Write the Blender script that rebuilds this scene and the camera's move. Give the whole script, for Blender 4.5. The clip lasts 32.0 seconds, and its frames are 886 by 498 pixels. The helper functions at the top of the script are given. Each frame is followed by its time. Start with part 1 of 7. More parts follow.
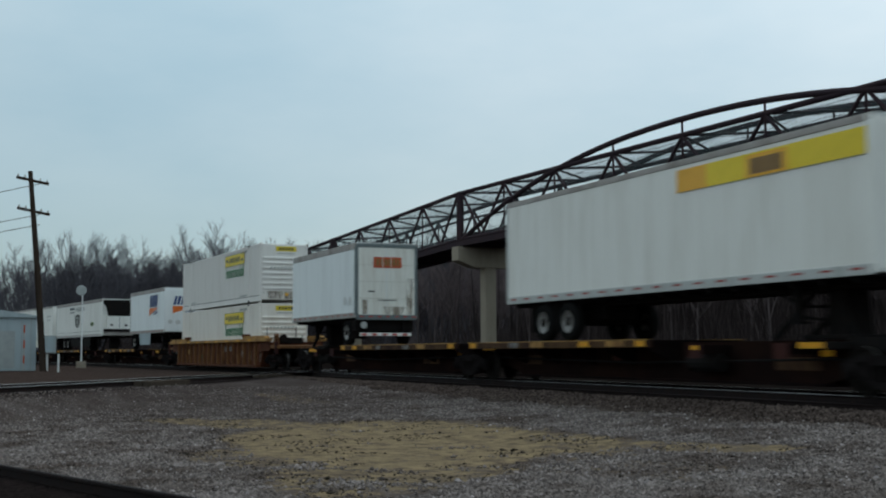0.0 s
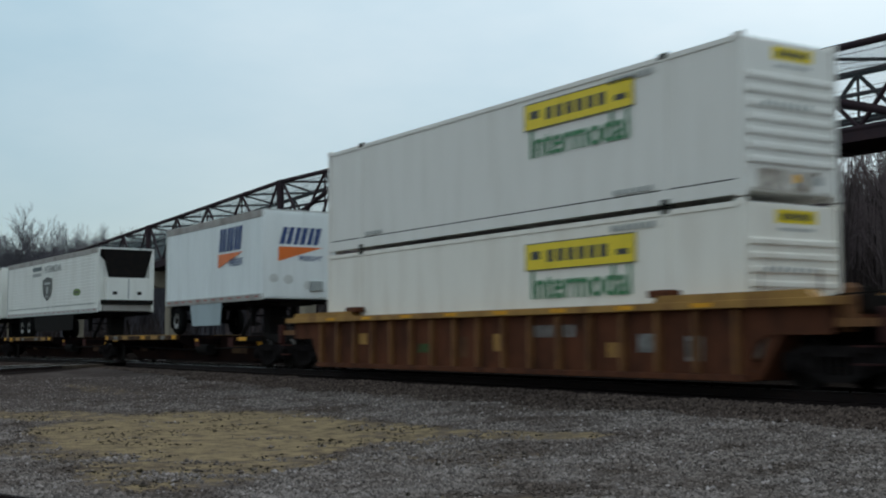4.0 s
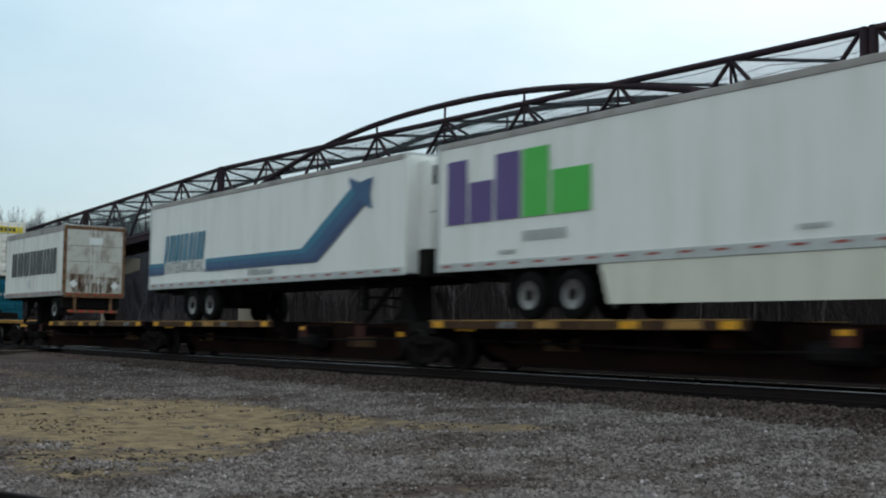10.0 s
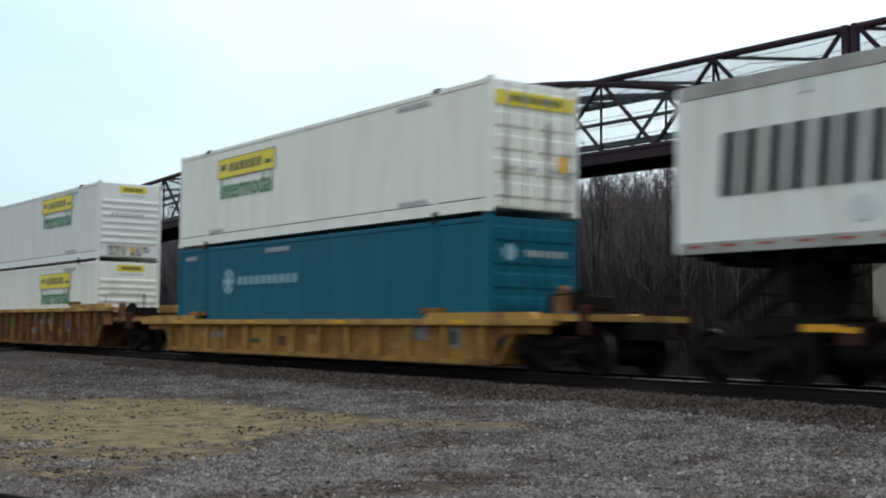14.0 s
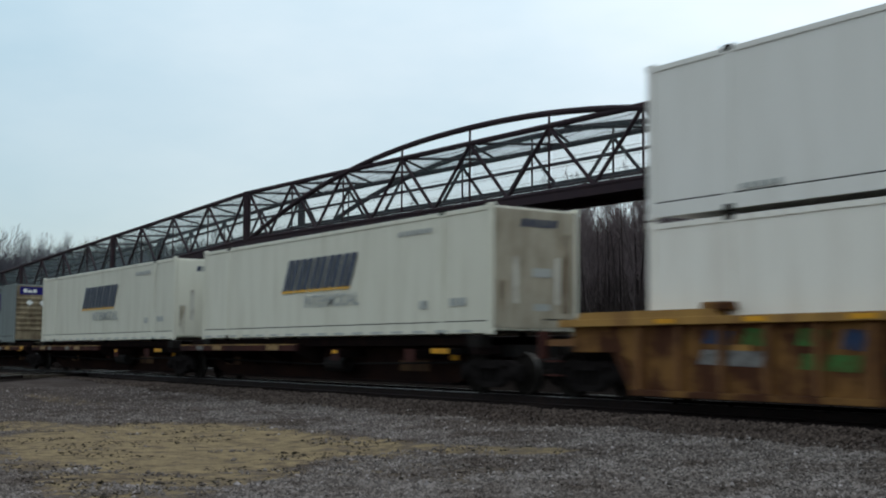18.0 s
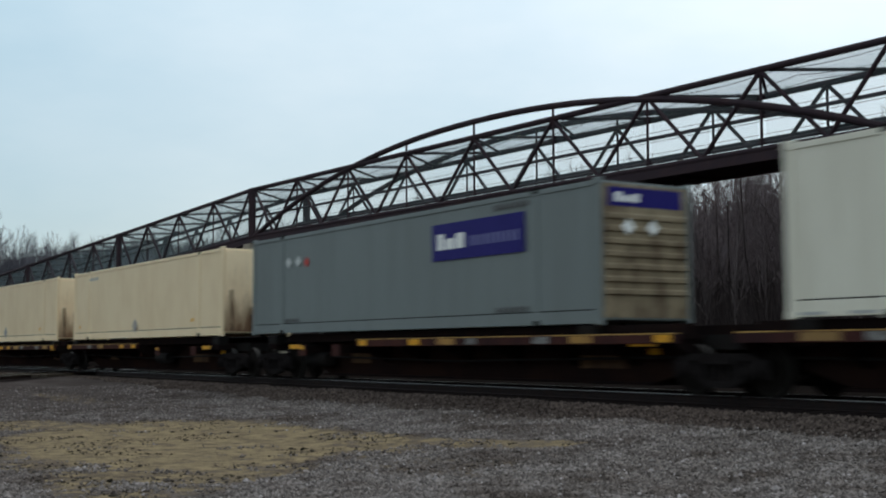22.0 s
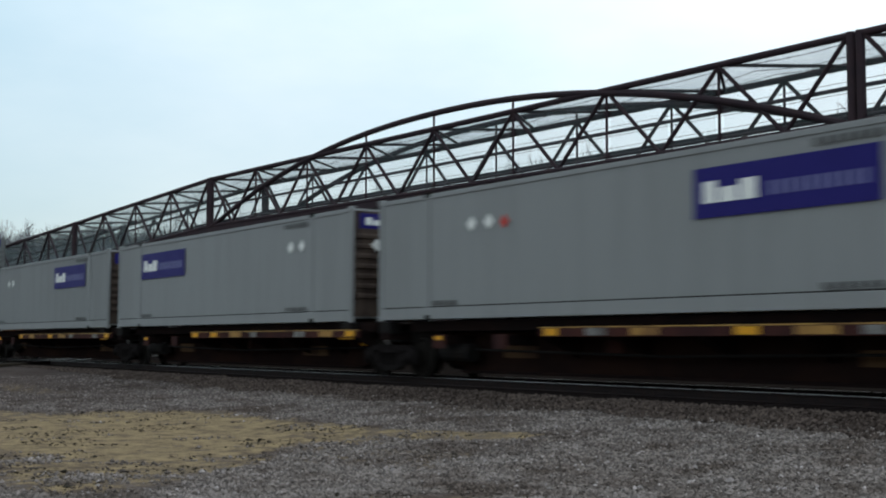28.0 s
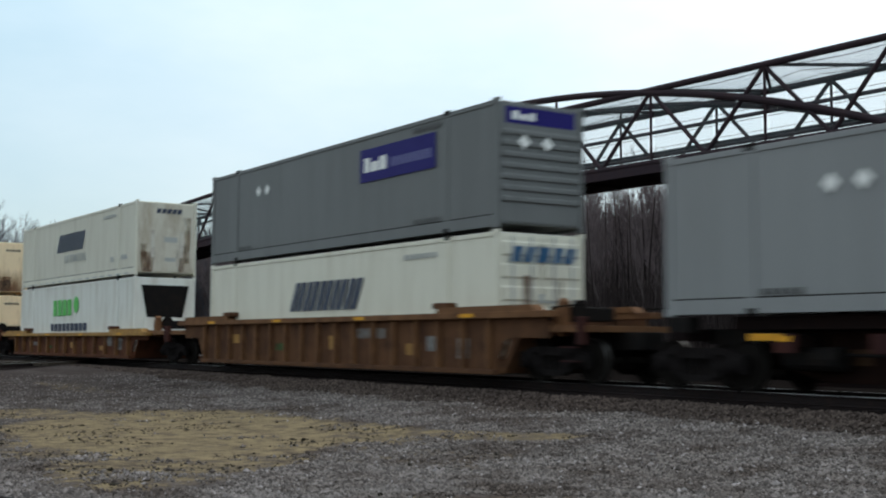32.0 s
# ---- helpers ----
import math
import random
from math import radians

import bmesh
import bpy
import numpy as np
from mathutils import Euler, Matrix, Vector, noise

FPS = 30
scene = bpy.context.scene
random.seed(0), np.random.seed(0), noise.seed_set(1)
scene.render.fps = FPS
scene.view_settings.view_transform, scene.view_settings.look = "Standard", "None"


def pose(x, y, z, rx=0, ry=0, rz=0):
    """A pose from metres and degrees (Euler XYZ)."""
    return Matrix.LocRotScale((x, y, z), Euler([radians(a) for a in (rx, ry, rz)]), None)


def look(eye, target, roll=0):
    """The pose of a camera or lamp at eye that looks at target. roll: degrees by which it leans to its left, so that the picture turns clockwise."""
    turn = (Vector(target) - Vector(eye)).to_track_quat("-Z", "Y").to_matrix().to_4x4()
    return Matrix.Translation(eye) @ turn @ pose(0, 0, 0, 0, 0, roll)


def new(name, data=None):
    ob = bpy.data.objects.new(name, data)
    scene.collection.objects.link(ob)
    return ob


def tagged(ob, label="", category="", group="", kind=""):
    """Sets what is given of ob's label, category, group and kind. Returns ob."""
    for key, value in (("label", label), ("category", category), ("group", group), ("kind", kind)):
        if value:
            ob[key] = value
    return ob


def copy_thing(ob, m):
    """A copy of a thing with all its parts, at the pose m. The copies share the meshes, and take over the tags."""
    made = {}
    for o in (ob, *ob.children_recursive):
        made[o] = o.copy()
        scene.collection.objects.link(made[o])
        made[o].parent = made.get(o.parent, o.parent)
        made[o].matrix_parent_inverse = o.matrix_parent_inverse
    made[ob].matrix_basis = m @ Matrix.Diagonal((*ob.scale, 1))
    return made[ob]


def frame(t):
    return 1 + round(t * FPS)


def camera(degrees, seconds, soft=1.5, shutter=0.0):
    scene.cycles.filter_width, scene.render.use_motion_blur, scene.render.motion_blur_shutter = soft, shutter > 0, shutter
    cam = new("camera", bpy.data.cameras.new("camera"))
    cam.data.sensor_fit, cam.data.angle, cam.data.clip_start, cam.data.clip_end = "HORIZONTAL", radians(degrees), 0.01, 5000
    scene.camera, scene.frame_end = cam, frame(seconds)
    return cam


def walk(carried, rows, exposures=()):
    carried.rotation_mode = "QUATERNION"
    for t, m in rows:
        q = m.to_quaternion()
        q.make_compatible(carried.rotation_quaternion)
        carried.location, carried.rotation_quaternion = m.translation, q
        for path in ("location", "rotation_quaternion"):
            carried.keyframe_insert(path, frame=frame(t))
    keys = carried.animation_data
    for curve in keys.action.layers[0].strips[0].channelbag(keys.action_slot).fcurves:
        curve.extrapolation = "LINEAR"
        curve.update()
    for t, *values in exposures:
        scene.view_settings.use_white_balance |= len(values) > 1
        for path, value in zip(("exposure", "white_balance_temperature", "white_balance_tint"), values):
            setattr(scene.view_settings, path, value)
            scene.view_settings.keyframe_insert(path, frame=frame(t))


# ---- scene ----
EYE = 1.45
cam = camera(39.92, 32.0, soft=2.0, shutter=0.75)


def heading(yaw, pitch, roll):
    """A hand-held pose at the one standing place."""
    return pose(0, 0, EYE, 90 + pitch, 0, yaw) @ pose(0, 0, 0, 0, 0, roll)


walk(cam, [(t, heading(a, b, c)) for t, a, b, c in (
        (0, 66.76, 4.85, -0.18), (0.5, 66.45, 4.98, -0.11), (1, 65.73, 5.00, -0.11), (1.5, 66.70, 4.87, -0.03),
        (2, 64.47, 4.75, -0.05), (2.5, 61.92, 5.12, 0.00), (3, 59.71, 5.12, 0.08), (3.5, 59.80, 4.85, -0.26),
        (4, 58.31, 4.35, -0.15), (4.5, 58.30, 4.44, -0.43), (6.5, 55.15, 5.25, -0.19), (7, 55.73, 4.41, -0.18),
        (7.5, 55.85, 4.04, 0.22), (8, 56.37, 4.46, 0.30), (8.5, 56.79, 4.36, 0.52), (9, 56.96, 4.49, 0.55),
        (9.5, 55.99, 4.54, 0.61), (10, 55.53, 3.95, 0.74), (10.5, 55.02, 3.81, 0.79), (11, 55.33, 3.53, 0.54),
        (11.5, 55.16, 3.63, 0.55), (12, 54.89, 3.81, 0.32), (12.5, 55.09, 3.87, 0.43), (13, 54.60, 3.76, 0.51),
        (13.5, 54.60, 3.68, 0.38), (14, 54.75, 3.86, 0.66), (14.5, 55.71, 4.04, 0.14), (16.5, 56.28, 4.32, 0.25),
        (17, 56.27, 4.64, 0.02), (17.5, 56.58, 4.76, 0.21), (18, 56.75, 5.01, 0.52), (18.5, 56.59, 5.10, 0.33),
        (19, 56.90, 5.38, 0.44), (19.5, 56.72, 5.19, -0.18), (20, 56.93, 5.06, -0.16), (20.5, 57.05, 5.00, -0.07),
        (21, 56.80, 4.89, -0.07), (21.5, 56.91, 5.00, -0.17), (22, 57.01, 4.74, -0.21), (22.5, 57.01, 4.69, 0.06),
        (23, 56.59, 4.24, -0.34), (23.5, 56.88, 4.56, -0.37), (24, 57.18, 4.63, -0.35), (24.5, 57.28, 4.15, -0.84),
        (25, 57.26, 4.40, -0.78), (25.5, 56.69, 4.29, -0.50), (27.5, 55.76, 4.35, -0.08), (28, 55.08, 4.35, 0.11),
        (28.5, 55.85, 4.38, -0.01), (29, 56.77, 4.50, -0.12), (29.5, 57.37, 4.29, -0.26), (30, 57.58, 4.44, 0.01),
        (30.5, 57.56, 4.30, 0.25), (31, 57.38, 4.45, 0.43), (31.5, 57.22, 4.25, 0.41), (32, 57.11, 4.37, 0.31))],
     exposures=((0, -0.50, 6420, 8), (3, -0.48, 6450, 8.5), (4, -0.42, 6480, 9), (7, -0.06, 6540, 10.5), (8, 0.03, 6550, 10.8), (9, -0.08, 6530, 10.3), (10, -0.15, 6500, 9.8), (11, 0.04, 6520, 10.2), (12, 0.10, 6530, 10.2), (13, 0.14, 6590, 11), (14.5, 0.14, 6590, 11), (18, -0.25, 6570, 11), (21, -0.27, 6560, 11), (24, -0.18, 6580, 11.2), (28, -0.06, 6590, 11), (32, 0.0, 6590, 11)))

# ---- light: a bright overcast sky with a veiled sun ahead of the camera ----
SUN_AZ, SUN_EL = radians(-20), radians(48)
world = bpy.data.worlds.new("overcast")
scene.world = world
world.use_nodes = True
wn, wl = world.node_tree.nodes, world.node_tree.links
for n in list(wn):
    wn.remove(n)
w_out, w_bg = wn.new("ShaderNodeOutputWorld"), wn.new("ShaderNodeBackground")
w_sky = wn.new("ShaderNodeTexSky")
w_sky.sky_type, w_sky.sun_disc = "NISHITA", False
w_sky.sun_elevation, w_sky.sun_rotation = SUN_EL, SUN_AZ
w_co, w_map, w_noise, w_ramp = (wn.new(k) for k in ("ShaderNodeTexCoord", "ShaderNodeMapping", "ShaderNodeTexNoise", "ShaderNodeValToRGB"))
w_map.inputs["Scale"].default_value = (1.0, 1.0, 2.6)
w_noise.inputs["Scale"].default_value, w_noise.inputs["Detail"].default_value, w_noise.inputs["Roughness"].default_value = 1.6, 6, 0.55
w_sep, w_grad = wn.new("ShaderNodeSeparateXYZ"), wn.new("ShaderNodeMapRange")
w_grad.inputs["From Min"].default_value, w_grad.inputs["From Max"].default_value = -0.02, 0.32
w_grad.inputs["To Min"].default_value, w_grad.inputs["To Max"].default_value = 0.66, 1.30
w_side = wn.new("ShaderNodeMapRange")
w_side.inputs["From Min"].default_value, w_side.inputs["From Max"].default_value = -1.0, -0.45
w_side.inputs["To Min"].default_value, w_side.inputs["To Max"].default_value = 0.75, 1.01
w_back = wn.new("ShaderNodeMapRange")
w_back.inputs["From Min"].default_value, w_back.inputs["From Max"].default_value = -0.9, 0.15
w_back.inputs["To Min"].default_value, w_back.inputs["To Max"].default_value = 0.76, 1.0
w_mul3 = wn.new("ShaderNodeMath")
w_mul3.operation = "MULTIPLY"
wl.new(w_sep.outputs["Y"], w_back.inputs["Value"])
w_ramp.color_ramp.elements[0].position, w_ramp.color_ramp.elements[0].color = 0.34, (0.55, 0.72, 0.77, 1)
w_ramp.color_ramp.elements[1].position, w_ramp.color_ramp.elements[1].color = 0.66, (0.84, 0.925, 0.92, 1)
w_mul, w_mul2, w_mix = wn.new("ShaderNodeMath"), wn.new("ShaderNodeVectorMath"), wn.new("ShaderNodeMix")
w_mul.operation, w_mul2.operation, w_mix.data_type = "MULTIPLY", "SCALE", "RGBA"
w_mix.inputs["Factor"].default_value = 0.05
wl.new(w_co.outputs["Generated"], w_map.inputs["Vector"]), wl.new(w_map.outputs["Vector"], w_noise.inputs["Vector"])
wl.new(w_noise.outputs["Fac"], w_ramp.inputs["Fac"]), wl.new(w_co.outputs["Generated"], w_sep.inputs["Vector"])
wl.new(w_sep.outputs["Z"], w_grad.inputs["Value"]), wl.new(w_sep.outputs["X"], w_side.inputs["Value"])
wl.new(w_grad.outputs["Result"], w_mul.inputs[0]), wl.new(w_side.outputs["Result"], w_mul.inputs[1])
wl.new(w_mul.outputs["Value"], w_mul3.inputs[0]), wl.new(w_back.outputs["Result"], w_mul3.inputs[1])
wl.new(w_mul3.outputs["Value"], w_mul2.inputs["Scale"])
wl.new(w_mul2.outputs["Vector"], w_mix.inputs["A"]), wl.new(w_sky.outputs["Color"], w_mix.inputs["B"])
wl.new(w_mix.outputs["Result"], w_bg.inputs["Color"]), wl.new(w_bg.outputs["Background"], w_out.inputs["Surface"])
w_bg.inputs["Strength"].default_value = 1.0
w_west, w_tint = wn.new("ShaderNodeMapRange"), wn.new("ShaderNodeMix")  # bluer air to the west
w_west.inputs["From Min"].default_value, w_west.inputs["From Max"].default_value = -0.80, -1.0
w_tint.data_type, w_tint.blend_type, w_tint.inputs["B"].default_value = "RGBA", "MULTIPLY", (0.90, 0.985, 1.02, 1)
wl.new(w_sep.outputs["X"], w_west.inputs["Value"]), wl.new(w_west.outputs["Result"], w_tint.inputs["Factor"])
wl.new(w_ramp.outputs["Color"], w_tint.inputs["A"]), wl.new(w_tint.outputs["Result"], w_mul2.inputs[0])
sun = new("sun", bpy.data.lights.new("sun", "SUN"))
sun.data.energy, sun.data.angle, sun.data.color = 0.6, radians(25), (1.0, 0.97, 0.92)
sun.matrix_world = look((0, 0, 0), (-math.sin(SUN_AZ) * math.cos(SUN_EL), -math.cos(SUN_AZ) * math.cos(SUN_EL), -math.sin(SUN_EL)))


# ---- materials ----
def surface(name, colour, rough=0.6, metal=0.0, second=None, amount=0.35, scale=2.0, stretch=(1, 1, 1), grain=40.0, bump=0.15, edge=(0.45, 0.7), vary=0.0, fine=0.12, island=False, gloss=None):
    """A worn surface: its colour, patches of a second colour (dirt, rust, fading) with a shape of their own, fine grain and relief."""
    m = bpy.data.materials.new(name)
    m.use_nodes = True
    n, l = m.node_tree.nodes, m.node_tree.links
    b = n["Principled BSDF"]
    co, mp = n.new("ShaderNodeTexCoord"), n.new("ShaderNodeMapping")
    mp.inputs["Scale"].default_value = stretch
    big, small, ramp = n.new("ShaderNodeTexNoise"), n.new("ShaderNodeTexNoise"), n.new("ShaderNodeMapRange")
    big.inputs["Scale"].default_value, big.inputs["Detail"].default_value, big.inputs["Roughness"].default_value = scale, 6, 0.62
    small.inputs["Scale"].default_value, small.inputs["Detail"].default_value = grain, 3
    ramp.inputs["From Min"].default_value, ramp.inputs["From Max"].default_value = edge
    ramp.inputs["To Max"].default_value = amount
    mix, tone, gain = n.new("ShaderNodeMix"), n.new("ShaderNodeMix"), n.new("ShaderNodeMapRange")
    mix.data_type, tone.data_type, tone.blend_type = "RGBA", "RGBA", "MULTIPLY"
    mix.inputs["A"].default_value = (*colour, 1)
    mix.inputs["B"].default_value = (*(second or [c * 0.55 for c in colour]), 1)
    gain.inputs["To Min"].default_value, gain.inputs["To Max"].default_value = 1 - fine, 1 + fine
    tone.inputs["Factor"].default_value = 1.0
    l.new(co.outputs["Object"], mp.inputs["Vector"]), l.new(mp.outputs["Vector"], big.inputs["Vector"]), l.new(co.outputs["Object"], small.inputs["Vector"])
    l.new(big.outputs["Fac"], ramp.inputs["Value"]), l.new(ramp.outputs["Result"], mix.inputs["Factor"])
    l.new(small.outputs["Fac"], gain.inputs["Value"])
    l.new(mix.outputs["Result"], tone.inputs["A"]), l.new(gain.outputs["Result"], tone.inputs["B"])
    last = tone.outputs["Result"]
    if vary or island:
        info = n.new("ShaderNodeNewGeometry" if island else "ShaderNodeObjectInfo")
        rng, mul = n.new("ShaderNodeMapRange"), n.new("ShaderNodeMix")
        mul.data_type, mul.blend_type = "RGBA", "MULTIPLY"
        mul.inputs["Factor"].default_value = 1.0
        rng.inputs["To Min"].default_value, rng.inputs["To Max"].default_value = 1 - vary, 1 + vary
        l.new(info.outputs["Random Per Island" if island else "Random"], rng.inputs["Value"])
        l.new(last, mul.inputs["A"]), l.new(rng.outputs["Result"], mul.inputs["B"])
        last = mul.outputs["Result"]
    l.new(last, b.inputs["Base Color"])
    rr = n.new("ShaderNodeMapRange")
    rr.inputs["To Min"].default_value, rr.inputs["To Max"].default_value = max(0.05, rough - 0.12), min(1, rough + 0.12)
    l.new(big.outputs["Fac"], rr.inputs["Value"]), l.new(rr.outputs["Result"], b.inputs["Roughness"])
    b.inputs["Metallic"].default_value = metal
    b.inputs["Specular IOR Level"].default_value = gloss if gloss is not None else (0.5 if rough < 0.55 else 0.25 if rough < 0.75 else 0.06 if rough < 0.85 else 0.0)
    if bump:
        bp = n.new("ShaderNodeBump")
        bp.inputs["Strength"].default_value, bp.inputs["Distance"].default_value = bump, 0.02
        l.new(small.outputs["Fac"], bp.inputs["Height"]), l.new(bp.outputs["Normal"], b.inputs["Normal"])
    return m


STREAK = (1.6, 1.6, 0.22)
M = dict(
    white=surface("white_paint", (0.80, 0.80, 0.765), 0.45, second=(0.50, 0.475, 0.41), amount=0.28, scale=1.6, stretch=STREAK, bump=0.05, fine=0.04, gloss=0.16),
    white_old=surface("weathered_white_paint", (0.77, 0.77, 0.72), 0.55, second=(0.42, 0.36, 0.28), amount=0.4, scale=1.9, stretch=STREAK, bump=0.08, fine=0.05, gloss=0.16),
    white_cool=surface("cool_white_paint", (0.79, 0.83, 0.84), 0.4, second=(0.50, 0.52, 0.52), amount=0.25, scale=1.2, stretch=STREAK, bump=0.04, fine=0.03, gloss=0.16),
    ivory=surface("ivory_paint", (0.685, 0.660, 0.565), 0.5, second=(0.44, 0.40, 0.31), amount=0.3, scale=1.4, stretch=STREAK, bump=0.05, fine=0.04, gloss=0.16),
    milk=surface("soiled_white_paint", (0.79, 0.768, 0.735), 0.5, second=(0.55, 0.52, 0.46), amount=0.2, scale=1.4, stretch=STREAK, bump=0.05, fine=0.04, gloss=0.16),
    bone=surface("warm_white_paint", (0.84, 0.80, 0.735), 0.55, second=(0.56, 0.48, 0.40), amount=0.3, scale=1.3, stretch=STREAK, bump=0.05, fine=0.04, gloss=0.16),
    cream=surface("cream_paint", (0.85, 0.675, 0.445), 0.5, second=(0.66, 0.46, 0.26), amount=0.35, scale=0.9, stretch=(1, 1, 0.5), bump=0.05, fine=0.04, gloss=0.16),
    grey=surface("grey_paint", (0.246, 0.252, 0.258), 0.5, second=(0.180, 0.180, 0.182), amount=0.35, scale=0.8, stretch=STREAK, bump=0.05, fine=0.05, gloss=0.16),
    slate=surface("slate_grey_paint", (0.172, 0.196, 0.196), 0.5, second=(0.122, 0.132, 0.130), amount=0.35, scale=0.8, stretch=STREAK, bump=0.05, fine=0.05, gloss=0.16),
    dark_grey=surface("dark_grey_paint", (0.160, 0.166, 0.167), 0.5, second=(0.124, 0.128, 0.128), amount=0.5, scale=0.8, stretch=STREAK, bump=0.05, fine=0.05, gloss=0.16),
    teal=surface("teal_paint", (0.004, 0.098, 0.150), 0.6, second=(0.008, 0.060, 0.085), amount=0.5, scale=1.2, stretch=STREAK, bump=0.05, fine=0.06, gloss=0.16),
    grimy=surface("grimy_white_panel", (0.58, 0.56, 0.50), 0.65, second=(0.22, 0.16, 0.12), amount=0.6, scale=2.2, stretch=(1, 1, 0.7), edge=(0.46, 0.62)),
    drab_white=surface("weathered_white_end", (0.60, 0.57, 0.49), 0.6, second=(0.34, 0.27, 0.19), amount=0.6, scale=1.6, stretch=(1.5, 1.5, 0.5), edge=(0.42, 0.66), gloss=0.1),
    drab_end=surface("grimy_drab_end", (0.40, 0.355, 0.28), 0.65, second=(0.20, 0.165, 0.12), amount=0.75, scale=1.3, stretch=(1.5, 1.5, 0.5), edge=(0.42, 0.66), gloss=0.1),
    wood_edge=surface("rusty_ochre_edge", (0.24, 0.135, 0.07), 0.8, second=(0.08, 0.04, 0.03), amount=0.8, scale=5, edge=(0.4, 0.6)),
    taupe=surface("grimy_taupe_rail", (0.37, 0.345, 0.325), 0.6, 0.2, second=(0.20, 0.175, 0.155), amount=0.7, scale=1.4, stretch=(1, 1, 0.4)),
    frame_grey=surface("blue_grey_door_frame", (0.15, 0.18, 0.185), 0.6, second=(0.08, 0.09, 0.09), amount=0.5, scale=3),
    alu=surface("dull_aluminium", (0.50, 0.51, 0.50), 0.45, 0.7, second=(0.28, 0.27, 0.25), amount=0.5, scale=3, stretch=STREAK),
    well_brown=surface("rusty_yellow_brown_paint", (0.110, 0.041, 0.022), 0.75, second=(0.044, 0.020, 0.014), amount=0.85, scale=1.3, stretch=(1, 1, 0.6), edge=(0.42, 0.66)),
    well_chord=surface("ochre_chord_paint", (0.36, 0.195, 0.052), 0.7, second=(0.15, 0.070, 0.028), amount=0.75, scale=2, stretch=(1, 1, 0.5), edge=(0.45, 0.65)),
    well_rib=surface("faded_ochre_paint", (0.190, 0.086, 0.032), 0.7, second=(0.085, 0.037, 0.018), amount=0.8, scale=3, stretch=(1, 1, 0.5), edge=(0.45, 0.65)),
    well_rust=surface("red_brown_rust_paint", (0.120, 0.058, 0.031), 0.8, second=(0.058, 0.030, 0.021), amount=0.85, scale=1.3, edge=(0.42, 0.66)),
    rust_rib=surface("worn_rust_brown_paint", (0.18, 0.090, 0.045), 0.75, second=(0.09, 0.044, 0.026), amount=0.8, scale=2, edge=(0.42, 0.66)),
    well_yellow=surface("golden_yellow_paint", (0.40, 0.215, 0.05), 0.7, second=(0.15, 0.07, 0.028), amount=0.85, scale=1.6, stretch=(1, 1, 0.5), edge=(0.46, 0.7)),
    well_patch=surface("patched_ochre_paint", (0.20, 0.10, 0.034), 0.75, second=(0.060, 0.024, 0.015), amount=0.95, scale=1.5, stretch=(1, 1, 0.8), edge=(0.43, 0.56)),
    tread=surface("worn_wheel_tread", (0.055, 0.052, 0.050), 0.5, 0.6, second=(0.030, 0.026, 0.025), amount=0.6, scale=5),
    d_red=surface("brick_red_decal", (0.46, 0.075, 0.02), 0.5, amount=0.3, bump=0),
    well_gold=surface("rubbed_golden_paint", (0.31, 0.165, 0.045), 0.75, second=(0.13, 0.062, 0.028), amount=0.9, scale=1.1, stretch=(1, 1, 0.7), edge=(0.42, 0.62)),
    safety=surface("safety_yellow_paint", (0.70, 0.325, 0.014), 0.6, second=(0.34, 0.15, 0.025), amount=0.7, scale=6),
    black=surface("sooty_black_steel", (0.011, 0.010, 0.010), 0.8, second=(0.022, 0.016, 0.013), amount=0.6, scale=4),
    spine=surface("dark_rusty_steel", (0.011, 0.008, 0.008), 0.85, second=(0.022, 0.012, 0.010), amount=0.7, scale=1.4),
    well_green=surface("faded_green_patch", (0.055, 0.10, 0.04), 0.75, second=(0.05, 0.03, 0.02), amount=0.9, scale=4, edge=(0.42, 0.6), bump=0),
    sill=surface("rust_brown_sill", (0.022, 0.012, 0.0095), 0.85, second=(0.012, 0.008, 0.008), amount=0.8, scale=1.1, stretch=(0.6, 1, 1), edge=(0.42, 0.62)),
    stencil=surface("worn_white_stencil", (0.21, 0.205, 0.20), 0.7, second=(0.06, 0.05, 0.045), amount=0.8, scale=7, edge=(0.42, 0.62), bump=0),
    tape=surface("dark_red_tape", (0.32, 0.065, 0.055), 0.55, amount=0.3, bump=0),
    deckedge=surface("rusty_deck_edge", (0.085, 0.048, 0.024), 0.8, second=(0.030, 0.016, 0.016), amount=0.9, scale=1.1, stretch=(1, 1, 0.2), edge=(0.42, 0.6)),
    maroon=surface("maroon_deck_edge", (0.060, 0.022, 0.018), 0.8, second=(0.028, 0.014, 0.015), amount=0.9, scale=1.1, stretch=(1, 1, 0.2), edge=(0.42, 0.6)),
    lip=surface("worn_pale_lip", (0.42, 0.245, 0.070), 0.7, second=(0.15, 0.075, 0.030), amount=0.9, scale=1.5, edge=(0.45, 0.65)),
    beige=surface("stained_beige_end", (0.27, 0.215, 0.14), 0.65, second=(0.10, 0.065, 0.04), amount=0.85, scale=2.2, stretch=(1, 1, 0.5), edge=(0.42, 0.62)),
    sooty=surface("sooty_brown_end", (0.085, 0.062, 0.052), 0.75, second=(0.03, 0.022, 0.02), amount=0.85, scale=2.2, stretch=(1, 1, 0.4), edge=(0.42, 0.62)),
    cast=surface("dusty_cast_steel", (0.016, 0.014, 0.014), 0.9, second=(0.009, 0.007, 0.007), amount=0.8, scale=5),
    tyre=surface("black_rubber", (0.012, 0.012, 0.012), 0.85, bump=0.2),
